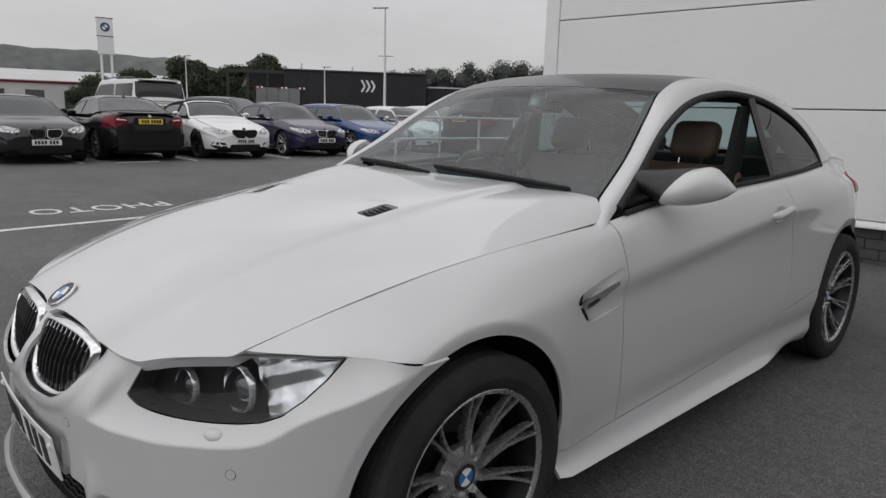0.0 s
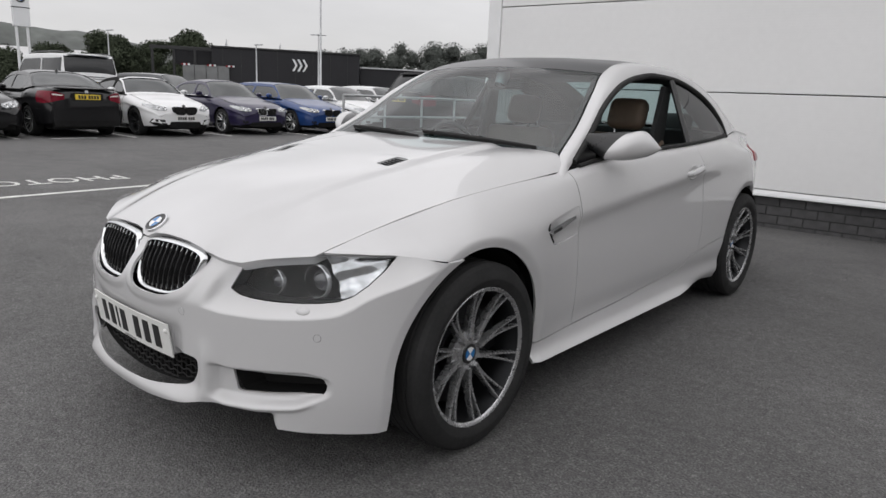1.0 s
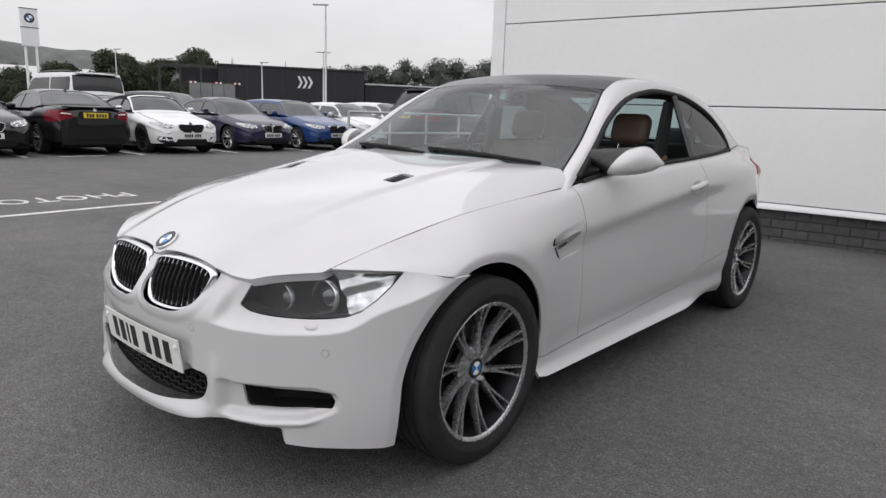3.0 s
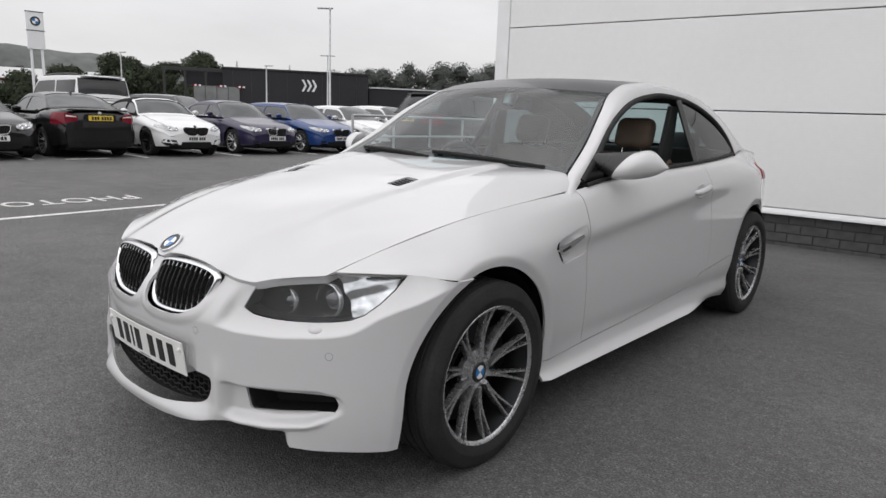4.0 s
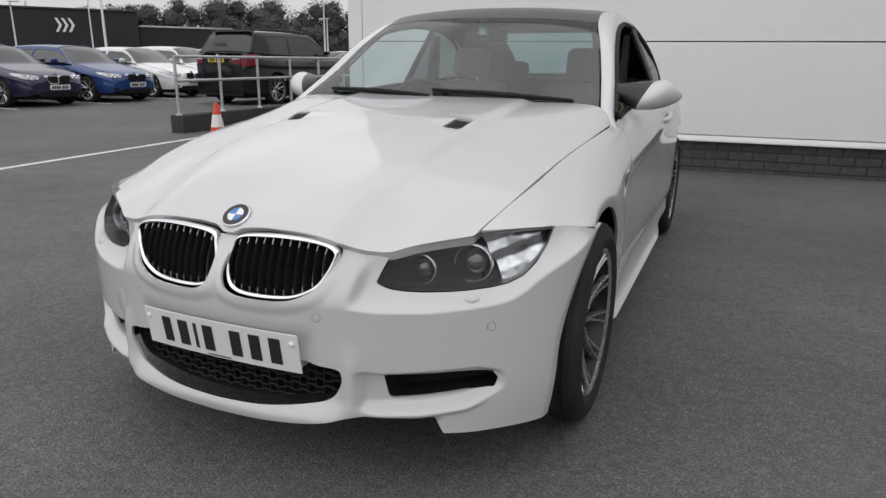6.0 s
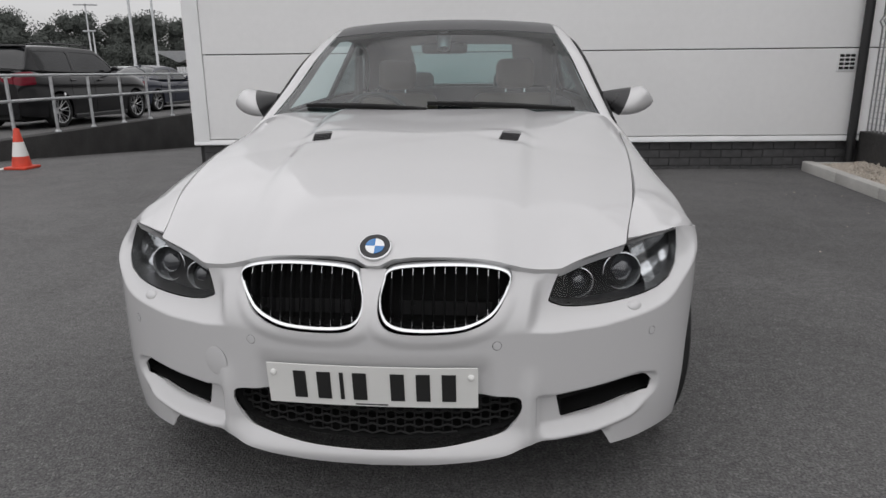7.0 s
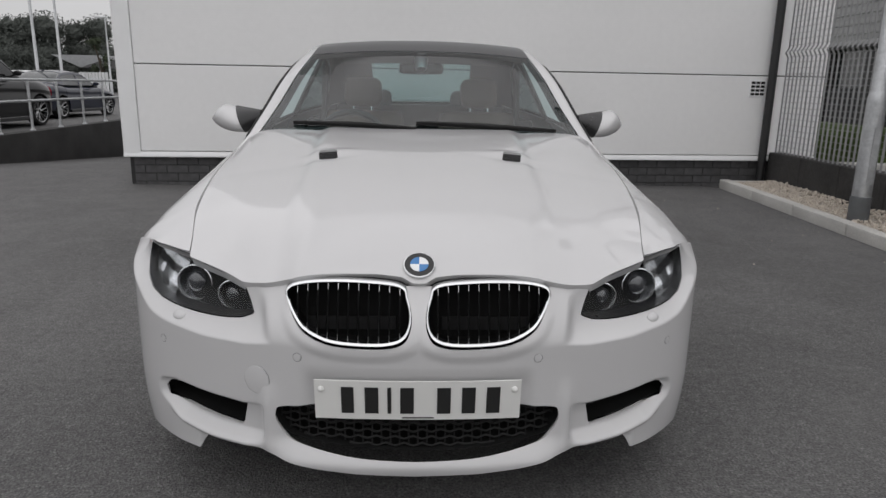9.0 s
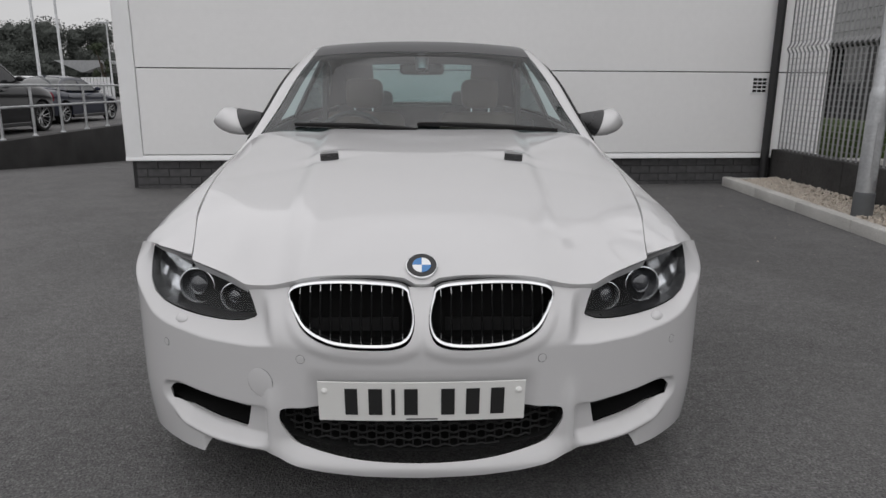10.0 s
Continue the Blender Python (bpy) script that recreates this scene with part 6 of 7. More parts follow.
# high-voltage towers on the skyline
for x, y, h in ((-332.3, 204.4, 27), (-312.5, 224.6, 26), (-348.5, 316.2, 30), (-232.9, 262.5, 22)):
    tw = thing("pylon_tower", "distant grey lattice electricity pylon", "pylon", group="pylons", at=pose(x, y, 0, 0, 0, 35))
    bm = bmesh.new()
    for sx in (-1, 1):
        for sy_ in (-1, 1):
            add_tube(bm, [(sx * 2.2, sy_ * 2.2, 0), (sx * .9, sy_ * .9, h * .7), (0, 0, h)], .16, 4)
    for z in np.linspace(h * .3, h * .9, 5):
        r = 2.2 * (1 - z / h * .85)
        add_tube(bm, [(-r, -r, z), (r, r, z + 2)], .12, 4)
        add_tube(bm, [(r, -r, z), (-r, r, z + 2)], .12, 4)
    for z, a in ((h * .72, 4.2), (h * .86, 3.2)):
        add_tube(bm, [(-a, 0, z), (a, 0, z)], .16, 4)
    part("lattice", bm, GALV, tw, smooth=False)


# ---- trees ----
def leaf_cloud(rnd, blobs, n, size):
    """Many small leaf clumps over a set of rounded masses: (x, y, z, radius)."""
    vs, fs = [], []
    tot = sum(b[3] ** 2 for b in blobs)
    for b in blobs:
        for _ in range(max(4, int(n * b[3] ** 2 / tot))):
            d = Vector((rnd.gauss(0, 1), rnd.gauss(0, 1), rnd.gauss(0, 1))).normalized()
            r = b[3] * (.62 + .44 * rnd.random())
            p = Vector(b[:3]) + Vector((d.x * r, d.y * r, d.z * r * .85))
            s = size * rnd.uniform(.6, 1.5)
            u = Vector((rnd.gauss(0, 1), rnd.gauss(0, 1), rnd.gauss(0, 1))).normalized()
            w = u.cross(d)
            if w.length < .01:
                continue
            w.normalize()
            k = len(vs)
            vs += [tuple(p - u * s), tuple(p + w * s * .6), tuple(p + u * s), tuple(p - w * s * .6 + d * s * .3)]
            fs.append((k, k + 1, k + 2, k + 3))
        # the shaded inside of each clump
        k = len(vs)
        for i in range(5):
            for j in range(8):
                a, e = j * math.pi / 4 + i * .39, -1.45 + i * .725
                q = b[3] * rnd.uniform(.45, .74)
                vs.append((b[0] + q * math.cos(e) * math.cos(a), b[1] + q * math.cos(e) * math.sin(a), b[2] + q * math.sin(e) * .85))
        fs += [(k + i * 8 + j, k + i * 8 + (j + 1) % 8, k + i * 8 + 8 + (j + 1) % 8, k + i * 8 + 8 + j) for i in range(4) for j in range(8)]
    return vs, fs


def tree(x, y, h, wide, seed, label="full dark green broadleaf tree", mat=None, n=9000, base=0.0, trunk=.22):
    rnd = random.Random(seed)
    ob = thing("tree", label, "tree", group="background trees", at=pose(x, y, base))
    bm = bmesh.new()
    add_tube(bm, [(0, 0, 0), (.05 * h * .3, 0, h * .3), (0, .03, h * .62)], [h * .03, h * .022, h * .010], 8)
    blobs = []
    for k in range(9):
        a, t = rnd.random() * 6.28, rnd.random()
        z = h * (trunk + (1 - trunk - .12) * t)
        r = wide * .5 * (1 - .55 * abs(t - .35)) * rnd.uniform(.35, .75)
        q = (math.cos(a) * r, math.sin(a) * r, z)
        add_tube(bm, [(0, 0, z * .6), (q[0] * .5, q[1] * .5, z * .85), q], [h * .012, h * .008, h * .003], 5)
        blobs.append((*q, wide * rnd.uniform(.17, .27)))
    blobs.append((0, 0, h * .86, wide * .20))
    part("trunk", bm, BARK, ob)
    vs, fs = leaf_cloud(rnd, blobs, n, wide * .014 + .03)
    link_part("crown", mesh_of("crown", vs, fs, False), mat or LEAF, ob)
    return ob


tree(-62.30, 25.30, 5.5, 6.2, 1, n=15000)
tree(-61.12, 27.52, 4.6, 4.2, 2)
tree(-64.27, 22.48, 4.4, 4.4, 3)
tree(-93.58, 51.47, 9.0, 10.0, 4, n=15000)
tree(-97.54, 47.92, 7.6, 7, 5)
tree(-58.10, 7.25, 5.6, 1.5, 6, "slender dark green young conifer", n=1800, trunk=.1)
tree(-18.1, 37.5, 3.8, 1.6, 7, "young leafy street tree", n=800)
tree(-70.24, 19.72, 3.6, 5, 8)
tree(-80.38, 33.11, 5.0, 7, 9)
tree(-66.35, 30.26, 4.0, 5, 10)


def woods(name, pts, h, seed, mat, count, size, label):
    """A far belt of trees as one mass of leaf clumps with an uneven top."""
    rnd = random.Random(seed)
    blobs = []
    p = [np.array(q, float) for q in pts]
    for _ in range(count):
        t = rnd.random() * (len(p) - 1)
        i = min(int(t), len(p) - 2)
        q = p[i] + (p[i + 1] - p[i]) * (t - i)
        hh = (h[i] + (h[i + 1] - h[i]) * (t - i)) * rnd.uniform(.72, 1.06)
        r = hh * rnd.uniform(.14, .24)
        off = rnd.uniform(0, 7)
        n = np.array((p[i + 1] - p[i])[::-1]) * (-1, 1)
        n = n / np.linalg.norm(n)
        q = q + n * off
        for z in np.arange(hh - r, 0, -r * 1.5):
            blobs.append((q[0], q[1], z, r * (1.0 + .3 * (1 - z / hh))))
    vs, fs = leaf_cloud(rnd, blobs, count * 1500, size * .36)
    return tagged(link_part(name, mesh_of(name, vs, fs, False), mat), label, "woodland", kind="stuff")


# haze over these belts is part of their pale base colours
woods("treeline_wood", [(-93.8, 72.0), (-84.9, 80.1), (-73.0, 91.7), (-59.1, 100.3), (-45.2, 107.5)], [8.4, 9.4, 11.0, 10.5, 10.6], 21, HAZYLEAF, 95, .40, "distant dark belt of mixed trees on the skyline")
woods("near_wood", [(-46, 50.5), (-41, 54.5), (-37, 57.5), (-33, 60), (-27, 62.5), (-20, 64)], [5.0, 4.7, 4.2, 3.9, 4.7, 5.1], 22, HAZYLEAF, 95, .27, "dense dark green trees behind the car park")
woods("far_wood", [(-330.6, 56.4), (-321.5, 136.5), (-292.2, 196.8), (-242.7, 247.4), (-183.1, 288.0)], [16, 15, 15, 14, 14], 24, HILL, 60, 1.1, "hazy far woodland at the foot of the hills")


def hills():
    xs = np.linspace(-1, 1, 80)
    rows = []
    for d, top in ((0, 0), (.25, .45), (.5, .8), (.8, 1.0), (1.1, .9)):
        row = []
        for k in xs:
            a = radians(150.6 + 34 * k)
            R = 360 + d * 220
            prof = float(np.interp(150 + 34 * k, [116, 138, 144, 149, 154, 158, 165, 184], [2, 4, 8, 15, 23, 26.5, 28.5, 26])) * R / 400 / max(.3, top) + .8 * math.sin(k * 37) + .5 * math.sin(k * 83 + 1)
            row.append((R * math.cos(a), R * math.sin(a), -1 + max(0, prof) * top))
        rows.append(row)
    s = Skin.grid(np.array(rows)).facing((0, 0, 1))
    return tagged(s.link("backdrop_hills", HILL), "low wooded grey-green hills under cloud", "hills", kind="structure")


hills()

# beyond the mesh fence: verge, pale kerb, dark fence and planting
bm = bmesh.new()
add_prism(bm, [(4.66, -4), (30, -4), (30, 40), (4.66, 40)], "Z", -.05, .05)
tagged(part("ground_yard_beyond", bm, ASPHALT, smooth=False), "asphalt beyond the mesh fence", "ground", kind="structure")
bm = bmesh.new()
add_prism(bm, [(5.3, 6.9), (30, 4.0), (30, 30), (5.3, 30)], "Z", -.02, .22)
tagged(part("ground_verge", bm, GRASS, smooth=False), "rough grass verge beyond the fence", "ground", kind="structure")


def blades(count, seed):
    rnd = random.Random(seed)
    vs, fs = [], []
    for _ in range(count):
        x = 5.4 + 7 * rnd.random() ** 1.3
        y = 6.9 - (x - 5.3) * .117 + 4.5 * rnd.random() ** 1.5
        h_, a = rnd.uniform(.12, .42), rnd.random() * 6.28
        k = len(vs)
        dx, dy = .012 * math.cos(a), .012 * math.sin(a)
        vs += [(x - dx, y - dy, .2), (x + dx, y + dy, .2), (x + rnd.uniform(-.08, .08), y + rnd.uniform(-.08, .08), .2 + h_)]
        fs.append((k, k + 1, k + 2))
    return mesh_of("verge_grass", vs, fs, False)


tagged(link_part("verge_grass", blades(9000, 5), GRASS), "long rough grass along the verge", "grass", kind="stuff")
vk = thing("kerb_verge", "pale kerb along the grass verge", "kerb", kind="structure")
for k in range(10):
    bm = bmesh.new()
    add_box(bm, (5.3 + k * .92, 0, -.05), (6.2 + k * .92, .16, .24), .015)
    o = part("kerb_stone", bm, CONCRETE, vk)
    o.matrix_local = Matrix.Translation((0, 6.78, 0)) @ Matrix.Shear("XY", 4, (0, 0)) @ Matrix.Translation((0, -.117 * (k + .5) * .92, 0))
yb_ = thing("yard_building", "grey ribbed building with dark window band beyond the mesh fence", "building", at=pose(13.4, 4.0, 0))
bm = bmesh.new()
add_box(bm, (0, -8, 2.6), (8, 26, 7.2), .03)
part("upper_wall", bm, CLADGREY, yb_)
for k in range(15):
    bm = bmesh.new()
    add_box(bm, (-.03, -8.05, 2.62 + k * .3), (.0, 26.05, 2.72 + k * .3), .006)
    part("cladding_rib", bm, CLADGREY, yb_)
bm = bmesh.new()
add_box(bm, (-.10, -8.1, 2.5), (8, 26.1, 2.6), .01)
part("wall_trim", bm, BLACK, yb_)
bm = bmesh.new()
add_box(bm, (.3, -8, 1.3), (7.8, 26, 2.5), .01)
part("window_band", bm, DARKGLASS, yb_)
bm = bmesh.new()
add_box(bm, (.1, -8, 0), (7.9, 26, 1.3), .02)
part("lower_wall", bm, CLADDARK, yb_)
for k in range(16):
    bm = bmesh.new()
    y0 = -8 + k * 2.2
    add_box(bm, (.05, y0, 0), (.35, y0 + .35, 2.5), .01)
    part("column", bm, BLACK, yb_)


# ---- parked cars, built in the same frame as the coupe and then turned ----
def car_paint(name, colour):
    return material(name, colour, .3, metal=.0, spec=.2, coat=.65, coat_rough=.03, vary=.03, vary_scale=2, fine=.03, fine_scale=600)


P_BLACK = car_paint("black_car_paint", (.008, .008, .009))
PARKRIM = material("silver_alloy", (.46, .465, .47), .28, metal=.8, vary=.06, vary_scale=20)
P_WHITE = car_paint("parked_white_paint", (.72, .725, .73))
P_PURPLE = car_paint("dark_violet_paint", (.022, .018, .050))
P_BLUE = car_paint("bright_blue_paint", (.014, .045, .16))
P_NAVY = car_paint("navy_paint", (.014, .018, .035))
P_SILVER = car_paint("silver_paint", (.36, .37, .38))
P_RED = car_paint("dark_red_paint", (.09, .008, .012))
P_GREY = car_paint("grey_paint", (.10, .105, .11))
PARKGLASS = material("parked_window_glass", (.022, .027, .028), .04, spec=.8, coat=.15, coat_rough=.01, vary=.5, vary_scale=1.4)
PRIVACY = material("privacy_glass", (.012, .013, .014), .05, spec=.6, vary=.3, vary_scale=1.2)
TAILLENS = material("tail_lens", (.15, .004, .015), .25, spec=.25, coat=.15, vary=.25, vary_scale=14)
CLEARLENSDARK = material("parked_lamp_glass", (.34, .35, .36), .12, metal=.6, coat=1.0, vary=.45, vary_scale=16)


def parked_car(label, m, paint, length=4.55, width=1.80, height=1.42, wb=2.76, fo=.80, z_nose=.72, z_cowl=.98, belt=.96, y_cowl=.55, y_roof0=1.25, y_roof1=2.2, y_tail=2.95,
               z_boot=1.05, wheel_r=.325, rear=False, top=None, boxy=0.0, category="car", rails=False, sport=False, chrome=False):
    """One parked car: body, bumpers, cabin with its windows, wheels, lights, grille and plate."""
    root = thing("parked_car", label, category, group="parked cars", at=m)
    W = width / 2
    end = length - fo
    y_tail = min(y_tail, end - .10)
    tops = spl([(-fo, z_nose - .16), (-fo + .05, z_nose - .05), (-fo + .14, z_nose + .01), (-fo + .35, z_nose + .09), (0, z_nose + .17), (y_cowl, z_cowl), (min(y_roof1, end - .8), belt + .03), (min(y_tail, end - .32), z_boot), (end - .22, z_boot - .02), (end - .06, z_boot - .10), (end, z_boot - .24)])
    wid = spl([(-fo, W * .70), (-fo + .05, W * .80), (-fo + .18, W * .91), (-fo + .40, W * .975), (0, W), (.6, W * .975), (wb * .6, W * .975), (wb, W), (end - .35, W * .965), (end - .12, W * .90), (end, W * .78)])
    low = spl([(-fo, .25), (-fo + .06, .21), (0, .20), (wb, .20), (end - .08, .25), (end, .30)])
    f_edge, r_edge = W * .70, W * .78

    def bowed(x, y, z):
        """Front and tail bow outwards in plan and, over their middle, in height."""
        x, y, z = np.asarray(x, float), np.asarray(y, float), np.asarray(z, float)
        ahead_, astern = 1 - step(y, -fo, -fo + .9), step(y, end - .9, end)
        y = y + (ahead_ * .13 - astern * .10) * (np.abs(x) / W) ** 2
        for at_end, edge, zc_, hz, sign in ((ahead_, f_edge, z_nose - .22, .34, -1), (astern, r_edge, z_boot - .42, .40, 1)):
            y = y + sign * .045 * np.where(at_end > .985, 1, 0) * np.maximum(0, 1 - (np.abs(x) / edge) ** 4) * np.maximum(0, 1 - (np.abs(z - zc_) / hz) ** 3)
        return y
    ys = np.linspace(-fo, end, 110)
    rows = []
    for y in ys:
        zt, w, zb = float(tops(y)), float(wid(y)), float(low(y))
        hgt = zt - zb
        # a firm shoulder line over a hollowed door
        k = [(0, zt), (w * .45, zt - .004), (w * .78, zt - .03 * (1 - boxy)), (w * .93, zt - .09), (w * .992, zt - .25 * hgt), (w * .985, zt - .36 * hgt), (w, zt - .55 * hgt), (w * .985, zb + .22 * hgt), (w * .95, zb + .04)]
        c = catmull(k, 4)
        rows.append(np.stack([c[:, 0], np.full(len(c), y), c[:, 1]], 1))
    rows = [np.stack([r[:, 0], bowed(r[:, 0], r[:, 1], np.full(len(r), 9.0)), r[:, 2]], 1) for r in rows]
    base = Skin.grid(np.array(rows)).facing((1, 0, .4))
    base = base.cut(arch_cut(base, 0, wheel_r + .05, wheel_r))
    base = base.cut(arch_cut(base, wb, wheel_r + .05, wheel_r))
    full_ = base.joined(base.mirrored()).welded()
    full_.rim(.02).link("body", paint, root)
    for row, y_end_, way in ((rows[0], -fo, -1), (rows[-1], end, 1)):
        g = np.array([[(p[0] * q, float(bowed(p[0] * q, y_end_, p[2])), p[2]) for q in np.linspace(-1, 1, 17)] for p in row])
        Skin.grid(g).facing((0, way, 0)).link("end_panel", paint, root)

    fy, ry = np.linspace(-fo, -fo + .5, 40), np.linspace(end, end - .5, 40)
    fw, rw = np.array([float(wid(y)) for y in fy]), np.array([float(wid(y)) for y in ry])

    def faced(name, outline, mat, lift=.010, deep=.05, label_=""):
        """A plate that follows the rounded front or tail of the car."""
        bend = lambda x, z: float(bowed(x, np.interp(abs(x), rw, ry), z)) + lift if rear else float(bowed(x, np.interp(abs(x), fw, fy), z)) - lift
        into = -deep if rear else deep
        fine = []
        for (x0, z0), (x1, z1) in zip(outline, outline[1:] + outline[:1]):
            n = max(1, int(abs(x1 - x0) / .07))
            fine += [(x0 + (x1 - x0) * q / n, z0 + (z1 - z0) * q / n) for q in range(n)]
        bm = bmesh.new()
        a = [bm.verts.new((x, bend(x, z), z)) for x, z in fine]
        b = [bm.verts.new((x, bend(x, z) + into, z)) for x, z in fine]
        bm.faces.new(a)
        bm.faces.new(b[::-1])
        for q in range(len(a)):
            bm.faces.new((a[q - 1], b[q - 1], b[q], a[q]))
        bmesh.ops.triangulate(bm, faces=[q for q in bm.faces if len(q.verts) > 4])
        bmesh.ops.recalc_face_normals(bm, faces=bm.faces)
        return part(name, bm, mat, root, label_, smooth=False)

    # cabin: one shell with the windows cut out of it, and a pane in each opening
    crown = spl([(y_cowl, z_cowl - .02), (y_roof0, height - .03), ((y_roof0 + y_roof1) / 2, height), (y_roof1, height - .035 * (1 - boxy)), (y_tail, z_boot + .01)])
    yc = np.linspace(y_cowl, y_tail, 64)
    crow = []
    for y in yc:
        zr, zbelt = float(crown(y)), float(tops(y)) - .03
        zr = max(zr, zbelt + .012)
        w = float(wid(y))
        t = (zr - zbelt) / max(.05, height - zbelt)
        inn = w * (.90 - (.22 - .12 * boxy) * t)
        k = [(0, zr), (inn * .55, zr - .008), (inn * .88, zr - .03 - .02 * t), (inn, zr - .07 * t - .02), (w * .90, zbelt)]
        c = catmull(k, 8)
        crow.append(np.stack([c[:, 0], np.full(len(c), y), c[:, 1]], 1))
    cab = Skin.grid(np.array(crow)).facing((1, 0, 1))
    nj = len(crow[0])
    J = np.tile(np.arange(nj) / (nj - 1.0), len(yc))
    Y = cab.v[:, 1]
    zb_ = np.array([float(tops(y)) - .03 for y in Y])
    ymid = y_cowl + (y_roof1 - y_cowl) * .60
    y_end = y_roof1 + (y_tail - y_roof1) * (.34 if boxy < .5 else .05)
    # fields are positive inside an opening, in metres or close to it
    screen = np.minimum(np.minimum(Y - y_cowl - .03, y_roof0 - .03 - Y), (.70 - J) * .9)
    backlight = np.minimum(np.minimum(Y - y_roof1 - .03, y_tail - .06 - Y), (.64 - J) * .9)
    over_belt = cab.v[:, 2] - zb_ - .045
    side = np.minimum(np.minimum(over_belt, (J - .785) * .8), np.minimum(Y - y_cowl - .22, y_end - Y))
    front_side = np.minimum(side, ymid - .035 - Y)
    rear_side = np.minimum(side, Y - ymid - .035)
    if boxy > .8:
        backlight = np.minimum(np.minimum(Y - y_roof1 - .02, y_tail - .02 - Y), (.70 - J) * .9)
    opening = np.maximum(np.maximum(screen, backlight), np.maximum(front_side, rear_side))
    shell = cab.cut(-opening)
    tp = top or paint
    shell.joined(shell.mirrored()).welded().rim(.018).link("roof", tp, root)
    for nm, field in (("windscreen", screen), ("rear_window", backlight)):
        q = cab.cut(field + .006)
        if len(q.v):
            q.joined(q.mirrored()).welded().moved(-.010).link(nm, PRIVACY if boxy > .5 and nm == "rear_window" else PARKGLASS, root)
    for field in (front_side, rear_side):
        q = cab.cut(field + .006).moved(-.010)
        if len(q.v):
            for half in (q, q.mirrored()):
                half.link("side_window", PRIVACY if boxy > .5 else PARKGLASS, root)
    if top is not None:
        # painted windscreen frame before the fabric roof
        edge = cab.cut(np.minimum(np.minimum(.05 - np.abs(screen), y_roof0 + .04 - Y), .80 - J))
        edge.joined(edge.mirrored()).welded().moved(.006).link("screen_frame", paint, root)
    for sx in (1, -1):
        # black or bright strip under the side windows
        bm = bmesh.new()
        add_tube(bm, [(sx * (float(wid(y)) * .905), y, float(tops(y)) - .012) for y in np.linspace(y_cowl + .2, y_end, 12)], .011, 6)
        part("window_strip", bm, MATTBLACK if not chrome else CHROME, root)
        bm = bmesh.new()
        add_lathe(bm, [(-.06, .02), (-.05, .045), (-.01, .066), (.03, .062), (.05, .045), (.055, 0)], 16, m=Matrix.Translation((sx * (W + .055), y_cowl + .37, belt + .075)) @ Matrix.Diagonal((1.45, 1, 1, 1)), axis="Y")
        mirror = part("door_mirror", bm, paint, root)
        bm = bmesh.new()
        add_tube(bm, [(sx * W * .88, y_cowl + .38, belt + .0), (sx * (W + .02), y_cowl + .38, belt + .045)], .022, 6)
        part("mirror_arm", bm, PLASTIC, mirror)
        for cy in (0, wb):
            turn = Matrix.Identity(4) if sx > 0 else Euler((0, 0, math.pi)).to_matrix().to_4x4()
            wheel(root, Matrix.Translation((sx * (W - .135), cy, wheel_r)) @ turn, wheel_r, .22, False, PARKRIM if not sport else RIMDARK, rr=wheel_r * .75, spokes=7)
        bm = bmesh.new()
        add_box(bm, (min(sx * (W - .10), sx * (W - .02)), wheel_r + .10, .17), (max(sx * (W - .10), sx * (W - .02)), wb - wheel_r - .10, .265), .015)
        part("sill", bm, PLASTIC, root)
        for yd in (y_cowl + .60, y_cowl + 1.62):
            if yd < wb - .25:
                bm = bmesh.new()
                zh = float(tops(yd)) - .20
                add_box(bm, (min(sx * W * .96, sx * (W + .012)), yd + .22, zh), (max(sx * W * .96, sx * (W + .012)), yd + .40, zh + .028), .010)
                part("door_handle", bm, paint, root)
        if rails:
            bm = bmesh.new()
            pts = [(sx * W * .66, y, float(crown(y)) + .035 - .045 * (abs(y - (y_roof0 + y_roof1) / 2) / ((y_roof1 - y_roof0) / 2)) ** 6) for y in np.linspace(y_roof0 + .05, y_roof1 - .05, 14)]
            add_tube(bm, pts, .018, 6)
            part("roof_rail", bm, PLASTIC, root)
    bm = bmesh.new()
    add_box(bm, (-W * .72, -fo + .15, .17), (W * .72, end - .2, .5), .03)
    part("underbody", bm, MATTBLACK, root)
    # shut lines of doors, bonnet and boot
    for yd in (y_cowl + .02, y_cowl + 1.15, y_cowl + 2.0):
        if yd > wb - .1:
            continue
        for sx in (1, -1):
            bm = bmesh.new()
            i = int(np.argmin(np.abs(ys - yd)))
            add_tube(bm, [(sx * (p[0] + .001), p[1], p[2]) for p in rows[i] if .28 < p[2] < float(tops(yd)) - .07], .004, 4)
            part("shut_line", bm, MATTBLACK, root)
    for sx in (1, -1):
        bm = bmesh.new()
        span = np.linspace(-fo + .16, y_cowl - .02, 12) if not rear else np.linspace(y_tail + .02, end - .05, 5)
        add_tube(bm, [(sx * float(wid(y)) * .80, y, float(tops(y)) - .029 * (1 - boxy)) for y in span], .004, 4)
        part("shut_line", bm, MATTBLACK, root)
    zl = z_nose
